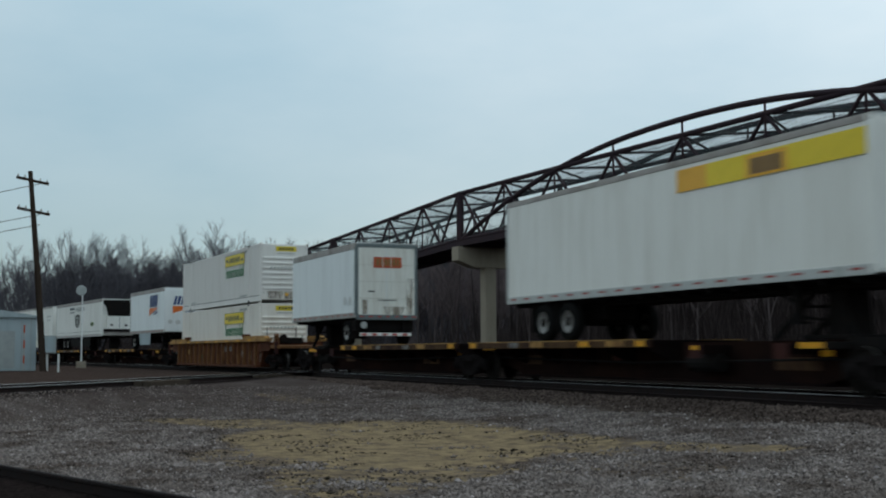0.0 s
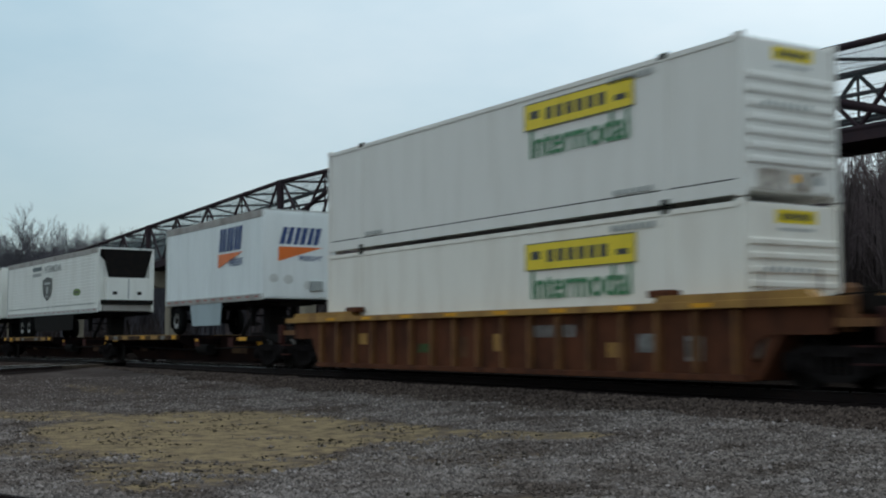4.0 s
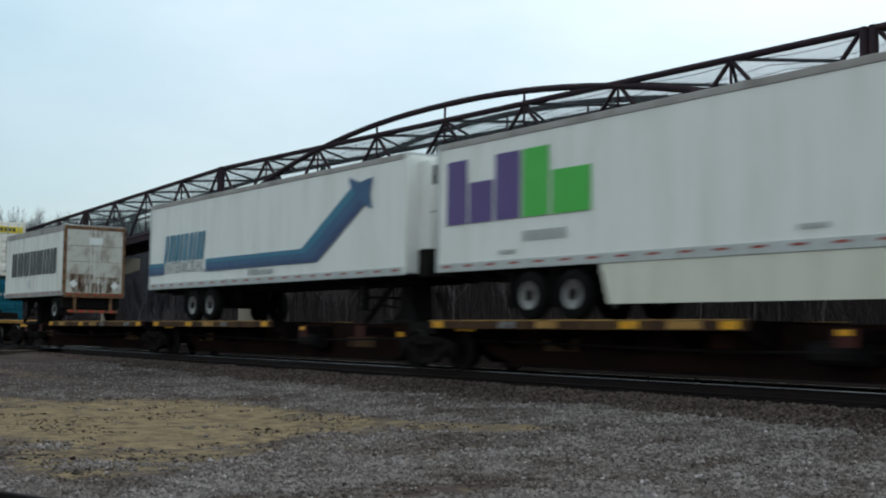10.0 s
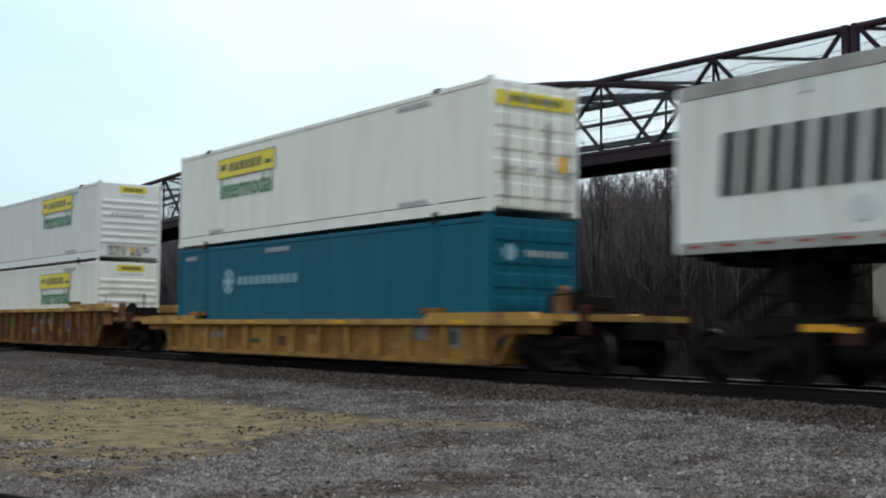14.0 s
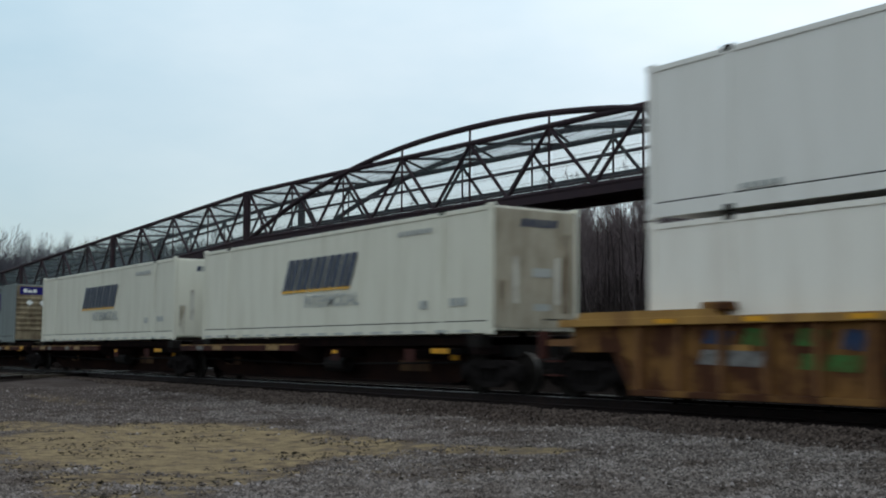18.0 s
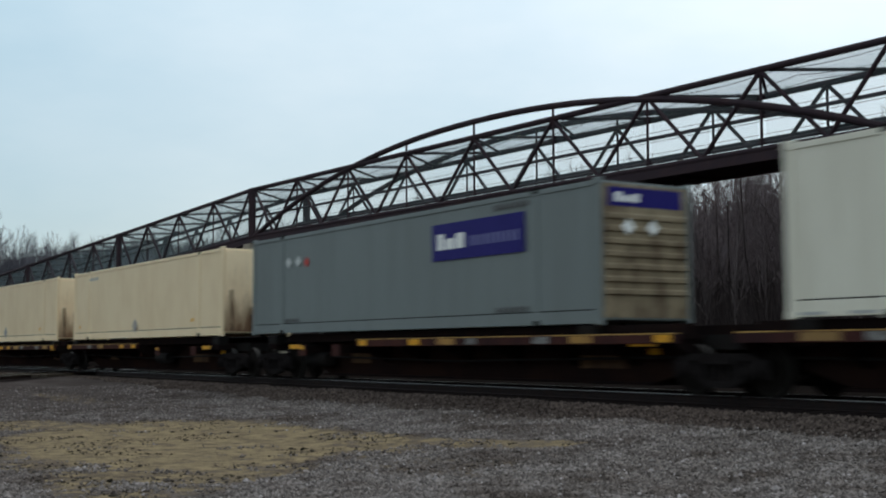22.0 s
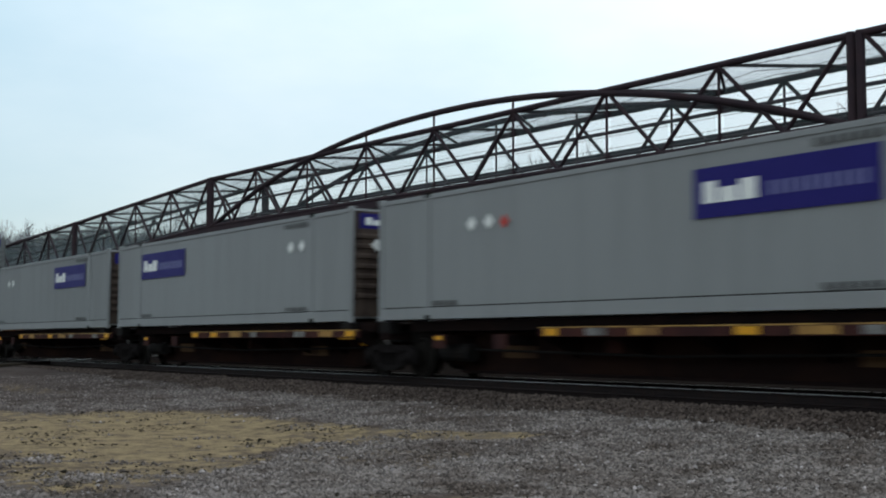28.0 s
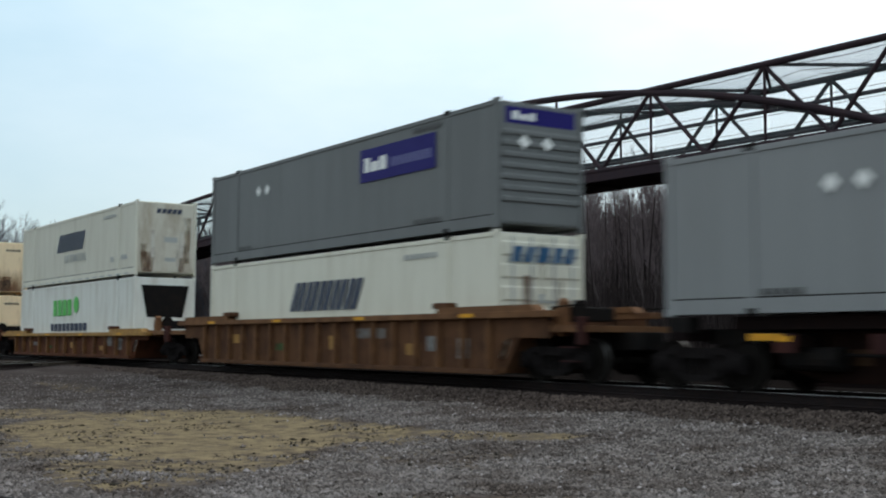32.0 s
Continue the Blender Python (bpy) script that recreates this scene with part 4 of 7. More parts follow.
def build_woods():
    rng = random.Random(11)
    kinds = []
    for i in range(7):
        thick, fine = grow_tree(40 + i, 12.5)
        t = thing("bare_tree", "leafless brown tree in the bare wood", "tree", "bare wood")
        piece("trunk", bars(thick, "trunk"), M["bark"], t)
        piece("crown", bars(fine, "crown"), M["twig"], t, "fine bare twigs")
        kinds.append(t)
    spots = []
    for row, (y0, n) in enumerate(((55, 40), (59, 46), (64, 46), (70, 46), (77, 42), (86, 38))):
        for i in range(n):
            x = -125 + 168 * (i + rng.uniform(-0.45, 0.45)) / n
            spots.append((x, y0 + rng.uniform(-2.5, 2.5), rng.uniform(0.88, 1.22) * (0.90 + 0.055 * row)))
    for i in range(40):
        x = -158 + 45 * (i + rng.uniform(-0.4, 0.4)) / 40
        spots.append((x, 60 + 22 * rng.random() + (-110 - x) * -0.1, rng.uniform(0.85, 1.15)))
    spots += [(-131, 53, 1.12), (-128, 56, 1.08)]
    for i, (x, y, s) in enumerate(spots):
        s = min(s, (1.45 + 0.195 * y) / 13.0) if x > -112 else s
        m = pose(x, y, gz(x, y), 0, 0, rng.uniform(0, 360)) @ Matrix.Diagonal((s, s, s * rng.uniform(0.92, 1.08), 1))
        if i < len(kinds):
            kinds[i].matrix_basis = m
        else:
            copy_thing(kinds[i % len(kinds)], Matrix.Identity(4)).matrix_basis = m
    # the far wood beyond the bend, too far off to tell its trees apart: groves of many trunks
    groves = []
    for g in range(3):
        mixed = []
        for k in range(9):
            thick, fine = grow_tree(90 + 9 * g + k, 12.5 * rng.uniform(0.8, 1.2))
            off = Vector((-10 + 2.5 * k + rng.uniform(-1, 1), rng.uniform(-9, 9), 0))
            mixed += [([p + off for p in pts], radii, n) for pts, radii, n in thick + fine]
        groves.append(bars(mixed, "far_wood"))
    spots = []
    for row in range(4):
        for i in range(13):
            deg = 66.5 + 18 * (i + rng.uniform(-0.3, 0.3)) / 13
            spots.append((deg, 168 + 18 * row + rng.uniform(-5, 5), rng.uniform(0.9, 1.12)))
    for i in range(10):
        spots.append((79.5 + 11 * (i + rng.uniform(-0.3, 0.3)) / 10, 268 + 24 * (i % 2), rng.uniform(1.15, 1.35)))
    for i, (deg, r, k) in enumerate(spots):
        x, y = -r * math.sin(radians(deg)), r * math.cos(radians(deg))
        y = max(y, track_y(x) + 13)
        o = tagged(piece("far_wood", groves[i % 3], M["twig_hazed"]), "far leafless brown wood on the skyline", "wood", kind="stuff")
        o.matrix_basis = pose(x, y, gz(x, y), 0, 0, 90 - deg + 180 * (i % 2) + rng.uniform(-12, 12)) @ Matrix.Diagonal((k, k, k * rng.uniform(0.92, 1.08), 1))
    rows = []
    for _ in range(42000):
        if rng.random() < 0.7:
            x, y = rng.uniform(-125, 42), 50 + 34 * rng.random() ** 1.3
        else:
            a, r = radians(rng.uniform(70, 92)), rng.uniform(150, 205)
            x, y = -r * math.sin(a), max(18, r * math.cos(a))
        p = Vector((x, y, gz(x, y) - 0.1))
        h = rng.uniform(0.8, 5.0) * (0.6 + 0.8 * abs(noise.noise((x * 0.12, y * 0.12, 3))) * 2)
        q = p + Vector((rng.gauss(0, 0.25) * h, rng.gauss(0, 0.25) * h, h))
        mid = p.lerp(q, 0.5) + Vector((rng.gauss(0, 0.15), rng.gauss(0, 0.15), 0))
        rows.append(([p, mid, q], [0.03, 0.022, 0.008], 3))
    for _ in range(15000):
        x, y = rng.uniform(-125, 42), 57 + 33 * rng.random()
        h = rng.uniform(5.0, 9.0) * (0.8 + 0.006 * (y - 57) * 2)
        p = Vector((x, y, gz(x, y) - 0.1))
        q = p + Vector((rng.gauss(0, 0.07) * h, rng.gauss(0, 0.07) * h, h))
        rows.append(([p, p.lerp(q, 0.5) + Vector((rng.gauss(0, 0.2), rng.gauss(0, 0.2), 0)), q], [0.035, 0.028, 0.012], 3))
    for _ in range(900):
        x, y = rng.uniform(-125, 42), 54 + 34 * rng.random()
        h = rng.uniform(9.0, 14.5)
        p = Vector((x, y, gz(x, y) - 0.1))
        q = p + Vector((rng.gauss(0, 0.05) * h, rng.gauss(0, 0.05) * h, h))
        r = rng.uniform(0.05, 0.13)
        rows.append(([p, p.lerp(q, 0.5) + Vector((rng.gauss(0, 0.25), rng.gauss(0, 0.25), 0)), q], [r, r * 0.75, r * 0.2], 5))
    for _ in range(16000):
        x = rng.uniform(-340, -60)
        k = rng.uniform(3.2, 6.0)
        p = Vector((x, hill_y(x) + k * 3, 0.1 + hill_top(x) * math.sin(k / 6 * math.pi / 2) - 0.8))
        h = rng.uniform(1.5, 4.6) * (0.7 + 0.6 * abs(noise.noise((x * 0.1, k, 3))) * 2)
        q = p + Vector((rng.gauss(0, 0.22) * h, rng.gauss(0, 0.22) * h, h))
        rows.append(([p, p.lerp(q, 0.5) + Vector((rng.gauss(0, 0.15), 0, 0)), q], [0.06, 0.045, 0.02], 3))
    tagged(piece("brushwood", bars(rows, "brushwood"), M["brush"]), "tangled dry brushwood along the edge of the wood", "brushwood", kind="stuff")
    # the wooded rise that closes the view behind the trees
    xs, verts, faces = steps((-420, 120, 3)), [], []
    for x in xs:
        y, top = hill_y(x), hill_top(x)
        for k in range(7):
            verts.append((x + noise.noise((x, k, 2)), y + k * 3 + noise.noise((x * 0.5, k, 9)) * 2, 0.1 + top * math.sin(k / 6 * math.pi / 2) + noise.noise((x * 0.7, k * 0.9, 5)) * 0.8))
    for i in range(len(xs) - 1):
        faces += [(i * 7 + k, i * 7 + k + 1, (i + 1) * 7 + k + 1, (i + 1) * 7 + k) for k in range(6)]
    me = bpy.data.meshes.new("backdrop")
    me.from_pydata(verts, [], faces)
    tagged(piece("backdrop", me, M["hill"]), "far brown wooded rise behind the trees", "backdrop", kind="structure")


# ---- the west side: pole, crossing signal, hut, cabinet ----
def build_west():
    px, py = -69.3, 6.0
    z0 = gz(px, py)
    pole = thing("utility_pole", "dark creosoted utility pole with two wooden crossarms", "utility pole", at=pose(px, py, z0, 0, 0, 0))
    part("shaft", tube([(0.1, 0.30, -0.8), (0.05, -0.14, 5), (-0.12, -0.66, 10.85)], [0.19, 0.165, 0.12], 12), M["pole"], pole)
    a = radians(86)
    d = Vector((-math.cos(a) * 0.35 + 0.05, math.sin(a), 0)).normalized()
    for h in (10.50, 8.82):
        arm = part("crossarm", beam(Vector((-0.1, -0.05 * h, h)) + d * -0.85, Vector((-0.1, -0.05 * h, h)) + d * 0.85 + Vector((0, 0, -0.32)), 0.12, 0.14), M["pole"], pole)
        for k in (-0.75, -0.4, 0.4, 0.75):
            q = Vector((-0.1, -0.05 * h, h - 0.11 - 0.19 * k)) + d * k
            part("insulator", tube([q, q + Vector((0, 0, 0.09)), q + Vector((0, 0, 0.16))], [0.035, 0.05, 0.025], 8), M["cabinet"], arm)
    for h, sag, dy in ((10.2, 1.1, 2.0), (8.5, 1.0, 3.0), (7.95, 1.1, 2.6)):
        pts = [Vector((-0.1, -0.1, h)).lerp(Vector((-46, -36 + dy, h - 0.4)), k / 10) - Vector((0, 0, sag * (1 - (k / 5 - 1) ** 2))) for k in range(11)]
        part("cable", tube(pts, [0.02] * 11, 5), M["wire"], pole)
    sx, sy = -86.0, 10.2
    s = thing("disc_signal", "white round signal target on a slender white post", "signal", at=pose(sx, sy, gz(sx, sy)))
    part("post", tube([(0, 0, -0.2), (0, 0, 5.3)], [0.045, 0.04], 10), M["signwhite"], s)
    part("base", box(-0.3, 0.3, -0.3, 0.3, -0.1, 0.45, 0.03), M["concrete"], s)
    target = lathe([(0.0001, 0.0), (0.33, 0.0), (0.35, 0.03), (0.33, 0.06), (0.0001, 0.06)], 28)
    bmesh.ops.transform(target, matrix=pose(0.12, -0.1, 5.25, 0, 0, 78), verts=target.verts)
    part("target", target, M["cabinet"], s, "pale round disc")
    part("lamp_housing", box(-0.28, 0.06, -0.14, 0.14, 5.05, 5.45, 0.04), M["black"], s)
    part("ladder", beam((0.22, 0, 0), (0.12, 0, 4.9), 0.06, 0.04), M["signwhite"], s)
    hx, hy = -73.0, 4.0
    z = gz(hx, hy)
    hut = thing("equipment_hut", "pale blue sheet-metal trackside equipment hut", "hut", at=pose(hx, hy, z, 0, 0, 6))
    part("wall", box(-1.6, 1.6, -1.9, 1.9, 0, 2.95, 0.03), M["shed"], hut)
    part("roof", prism([(-2.05, 2.95), (2.05, 2.95), (2.05, 3.03), (0, 3.35), (-2.05, 3.03)], "x", -1.75, 1.75), M["shed"], hut, "shallow metal roof")
    part("door", box(1.60, 1.63, -0.2, 0.75, 0.15, 2.2, 0.01), M["cabinet"], hut)
    for y in (-1.2, -0.6, 1.1, 1.6):
        part("seam", box(1.60, 1.615, y - 0.02, y + 0.02, 0.05, 2.9), M["cabinet"], hut)
    cx, cy = -71.0, 6.6
    cab = thing("signal_cabinet", "small grey signal cabinet on a post", "cabinet", at=pose(cx, cy, gz(cx, cy)))
    part("post", tube([(0, 0, -0.2), (0, 0, 1.2)], [0.06, 0.06], 8), M["signwhite"], cab)
    part("case", box(-0.25, 0.25, -0.45, 0.45, 0.95, 1.95, 0.03), M["cabinet"], cab)
    part("door", box(0.25, 0.275, -0.38, 0.38, 1.02, 1.88, 0.01), M["shed"], cab)
    gx, gy = -70.8, 5.35
    gate = thing("crossing_marker", "short post with red and white bands beside the hut", "post", at=pose(gx, gy, gz(gx, gy)))
    for k in range(6):
        part("band", tube([(0, 0, k * 0.42), (0, 0, k * 0.42 + 0.42)], [0.045, 0.045], 8), M["d_red" if k % 2 else "d_grey"], gate)
    mx, my = -66.5, 6.75
    post = thing("marker_post", "short white marker post by the track", "post", at=pose(mx, my, gz(mx, my)))
    part("stake", tube([(0, 0, -0.1), (0, 0, 0.95)], [0.05, 0.05], 8), M["signwhite"], post)


build_ground()
build_tracks()
build_bridge()
build_woods()
build_west()


# ---- the train ----
MOVERS, WHEELS = [], []  # what rides along, and what rolls


def ride(ob, x, dz=0.0, car=None, length=12.0):
    """Lets a thing ride with the train: x is its place along the train; car: the place of the car that carries it."""
    MOVERS.append((ob, x, dz, x if car is None else car, length))
    return ob


R_WHEEL = 0.457


def wheel_mesh():
    bm = bmesh.new()
    for s in (-1, 1):
        prof = [(0.09, 0.66 * s), (0.12, 0.70 * s), (0.36, 0.735 * s), (0.39, 0.69 * s), (0.485, 0.685 * s), (0.485, 0.71 * s), (R_WHEEL, 0.72 * s), (R_WHEEL - 0.008, 0.82 * s), (0.40, 0.82 * s), (0.37, 0.775 * s), (0.13, 0.80 * s), (0.10, 0.84 * s)]
        lathe(prof, 24, bm)
    lathe([(0.085, -1.02), (0.085, 1.02)], 10, bm)
    me = bpy.data.meshes.new("wheelset")
    bm.to_mesh(me)
    bm.free()
    me.materials.append(M["wheel"])
    me.materials.append(M["tread"])
    for p in me.polygons:  # the polished tread
        r = math.hypot(p.center.x, p.center.z)
        if 0.44 < r < 0.46 and abs(p.normal.y) < 0.5:
            p.material_index = 1
    return me


def sideframe_mesh():
    """A cast frame: a bowed top, a deep belly, an open window with springs, and round bearing caps."""
    bm = bmesh.new()
    top = [(x, 0.745 - 0.12 * ramp(abs(x), 0.62, 1.1)) for x in (-1.1 + 2.2 * k / 16 for k in range(17))]
    low = [(x, z - 0.12) for x, z in top]
    prism(top + low[::-1], "y", -0.09, 0.07, bm)
    belly = [(x, 0.15 + 0.36 * ramp(abs(x), 0.28, 0.80)) for x in (-0.80 + 1.6 * k / 12 for k in range(13))]
    prism(belly + [(x, z + 0.12) for x, z in belly[::-1]], "y", -0.09, 0.07, bm)
    for x in (-0.46, 0.46):
        prism([(x - 0.09, 0.24), (x + 0.09, 0.24), (x + 0.07, 0.70), (x - 0.07, 0.70)], "y", -0.08, 0.06, bm)
    for x in (-1.06, -0.72, 0.72, 1.06):
        prism([(x - 0.05, 0.30), (x + 0.05, 0.30), (x + 0.07, 0.60), (x - 0.07, 0.60)], "y", -0.08, 0.06, bm)
    for x in (-0.26, -0.09, 0.09, 0.26):
        for k in range(5):
            tube([(x - 0.06, -0.03, 0.30 + 0.055 * k), (x + 0.06, -0.03, 0.325 + 0.055 * k)], [0.02, 0.02], 6, bm)
        tube([(x, -0.01, 0.26), (x, -0.01, 0.58)], [0.05, 0.05], 8, bm)
    prism([(-0.36, 0.56), (0.36, 0.56), (0.36, 0.68), (-0.36, 0.68)], "y", -0.13, 0.05, bm)
    for x in (-0.89, 0.89):
        cap = lathe([(0.001, -0.19), (0.07, -0.19), (0.08, -0.16), (0.11, -0.16), (0.13, -0.12), (0.13, 0.05)], 12)
        bmesh.ops.translate(cap, vec=(x, 0, R_WHEEL), verts=cap.verts)
        tmp = bpy.data.meshes.new("tmp")
        cap.to_mesh(tmp)
        cap.free()
        bm.from_mesh(tmp)
        bpy.data.meshes.remove(tmp)
    me = bpy.data.meshes.new("sideframe")
    bm.to_mesh(me)
    bm.free()
    me.materials.append(M["cast"])
    return me


WHEEL_ME, FRAME_ME = wheel_mesh(), sideframe_mesh()


def truck(car, x):
    """A two-axle truck under a car, at x in the car's space."""
    t = part("truck", box(-0.2, 0.2, -1.0, 1.0, 0.42, 0.72, 0.03), M["black"], car)
    t.matrix_basis = Matrix.Translation((x, 0, RZ - CAR))
    for y in (-1.03, 1.03):
        f = piece("sideframe", FRAME_ME, None, t)
        f.matrix_basis = Matrix.Translation((0, y, 0)) @ (Matrix.Identity(4) if y < 0 else Matrix.Rotation(math.pi, 4, "Z"))
    for d in (-0.89, 0.89):
        w = piece("wheelset", WHEEL_ME, None, t, "worn steel wheels on an axle")
        w.matrix_basis = Matrix.Translation((d, 0, R_WHEEL))
        WHEELS.append((w, d))


EDGE_MARKS = ((0.5, "safety", "yellow edge mark"), (0.8, "well_chord", "faded ochre paint"), (0.42, "stencil", "worn white stencil"), (0, "", ""), (0.55, "stencil", "worn white stencil"), (0.7, "well_chord", "faded ochre paint"), (0, "", ""))


def spine_car(x0, x1, deck, ends=(True, False), label="", boxes=None, edge="deckedge", marks="safety", worn=False):
    """One platform of a spine car between its trucks at x0 and x1. deck: the stretch of wheel deck (place along the train); boxes: pedestals for a container instead."""
    mid, L = (x0 + x1) / 2, x1 - x0
    c = thing("spine_car", label or "dark rusty spine car with yellow-marked deck edges", "rail car", "spine cars of the train")
    part("centre_sill", prism([(-L / 2 + 0.5, 0.62), (-L / 2 + 2.3, 0.12), (L / 2 - 2.3, 0.12), (L / 2 - 0.5, 0.62), (L / 2 - 0.1, 0.98), (-L / 2 + 0.1, 0.98)], "y", -0.42, 0.42), M["sill"], c)
    part("sill_flange", box(-L / 2 + 2.2, L / 2 - 2.2, -0.6, 0.6, 0.07, 0.13), M["spine"], c)
    d0, d1 = deck[0] - mid, deck[1] - mid
    part("deck", box(d0, d1, -1.22, 1.22, 0.94, 1.03), M["spine"], c, "flat wheel deck")
    for y in (-1.30, 1.30):
        s = part("side_sill", box(d0, d1, y - 0.06, y + 0.06, 0.86, 1.045, 0.012), M[edge], c, "rust-brown deck edge")
        part("worn_lip", box(d0 + 0.02, d1 - 0.02, y - 0.064, y + 0.064, 1.030, 1.052, 0.006), M["lip"], s, "pale worn upper lip")
        n = max(2, round((d1 - d0) / 1.2))
        for k in range(n):
            long, ink, about = EDGE_MARKS[(k + (n if y < 0 else 0) + round(mid)) % 7] if 0 < k < n - 1 else (0.42, marks, "yellow edge mark")
            ink = ("" if ink == "safety" else "d_brown" if ink == "well_chord" else ink) if worn else ink
            if ink:
                u = d0 + 0.12 + (d1 - d0 - 0.66) * k / (n - 1)
                part("reflector" if ink == marks else "edge_stencil", box(u, u + long, y - 0.066 if y < 0 else y + 0.061, y - 0.061 if y < 0 else y + 0.066, 0.885, 1.02), M[ink], s, about)
    n = max(2, round((d1 - d0) / 2.0))
    for k in range(n + 1):
        u = d0 + 0.1 + (d1 - d0 - 0.2) * k / n
        part("bracket", prism([(-1.28, 0.94), (1.28, 0.94), (1.28, 0.80), (0.4, 0.42), (-0.4, 0.42), (-1.28, 0.80)], "x", u - 0.05, u + 0.05), M["spine"], c)
    free = (d1 + 0.3, L / 2 - 1.2) if d1 < L / 2 - 3 else (-L / 2 + 1.2, d0 - 0.3)
    if free[1] - free[0] > 2:
        for k in range(2):
            u = free[0] + (free[1] - free[0]) * (0.25 + 0.5 * k)
            part("cross_bearer", box(u - 0.14, u + 0.14, -1.25, 1.25, 0.70, 0.90, 0.02), M["spine"], c)
            part("end_plate", box(u - 0.22, u + 0.22, -1.275, -1.25, 0.62, 0.92), M["maroon"], c, "rusty end plate")
            if k == 0:
                part("reflector", box(u - 0.14, u + 0.12, -1.282, -1.277, 0.80, 0.89), M[marks], c, "yellow edge mark")
        part("brake_reservoir", tube([(free[0] + 0.6, -0.75, 0.52), (free[0] + 1.7, -0.75, 0.52)], [0.2, 0.2], 12), M["black"], c)
    if boxes:
        for y in (-0.95, 0.95):
            part("load_rail", box(-L / 2 + 0.8, L / 2 - 0.8, y - 0.07, y + 0.07, 1.0, 1.228), M["spine"], c, "dark rail under the load")
        for u in boxes:
            for y in (-1.1, 1.1):
                part("pedestal", box(u - mid - 0.25, u - mid + 0.25, y - 0.16, y + 0.16, 0.94, 1.23, 0.02), M["black"], c)
            part("pedestal_arm", box(u - mid - 0.2, u - mid + 0.2, -1.26, 1.26, 0.80, 1.0, 0.02), M["spine"], c)
    for s, on in zip((-1, 1), ends):
        part("end_casting", prism([(s * (L / 2 - 1.5), 0.75), (s * (L / 2 + 0.25), 0.75), (s * (L / 2 + 0.25), 1.02), (s * (L / 2 - 1.5), 1.02)], "y", -0.62, 0.62), M["black"], c)
        if on:
            truck(c, s * L / 2)
            u = s * (L / 2 - 1.75)
            bearer = part("end_bearer", box(u - 0.42, u + 0.42, -1.27, 1.27, 0.80, 0.94, 0.015), M["black"], c)
            part("reflector", box(u - 0.36, u + 0.36, -1.276, -1.271, 0.815, 0.93), M[marks], bearer, "yellow edge mark")
    for k, (u, w, z, m) in enumerate(((-0.30, 1.1, 0.42, "deckedge"), (-0.05, 0.5, 0.55, "maroon"), (0.27, 1.4, 0.38, "deckedge"))):
        u += 0.05 * math.sin(mid * 3 + k * 2)
        part("paint_patch", box(u * L - w / 2, u * L + w / 2, -0.428, -0.421, z, z + 0.26), M[m], c, "worn painted patch on the sill")
    part("data_mark", box(0.36 * L, 0.36 * L + 0.34, -0.432, -0.422, 0.66, 0.78), M[marks], c, "dull yellow mark")
    part("brake_pipe", tube([(-L / 2 + 1, -0.7, 0.62), (0, -0.72, 0.5), (L / 2 - 1, -0.7, 0.62)], [0.03] * 3, 6), M["black"], c)
    ride(c, mid, CAR, length=L)
    return c, mid, L


def hitch(car, x, h=1.05):
    """The stand that holds a trailer's nose."""
    b = prism([(-0.30, 1.0), (0.34, 1.0), (0.20, 1.0 + h), (-0.24, 1.0 + h)], "y", -0.30, 0.30)
    t = part("hitch_stand", b, M["black"], car)
    part("hitch_plate", box(-0.55, 0.45, -0.5, 0.5, 1.0 + h, 1.06 + h, 0.02), M["black"], t)
    part("hitch_foot", box(-0.75, 0.75, -0.55, 0.55, 0.98, 1.06, 0.02), M["black"], t)
    for y in (-0.45, 0.45):
        part("hitch_strut", beam((-1.7, y, 1.0), (-0.3, y, 0.95 + h), 0.1, 0.1), M["black"], t)
        part("hitch_brace", beam((0.7, y, 1.04), (0.25, y, 0.7 + h), 0.07, 0.07), M["black"], t)
        part("hitch_link", beam((-1.05, y, 1.45), (-0.2, y, 1.35), 0.06, 0.06), M["black"], t)
    t.matrix_basis = Matrix.Translation((x, 0, 0.02))


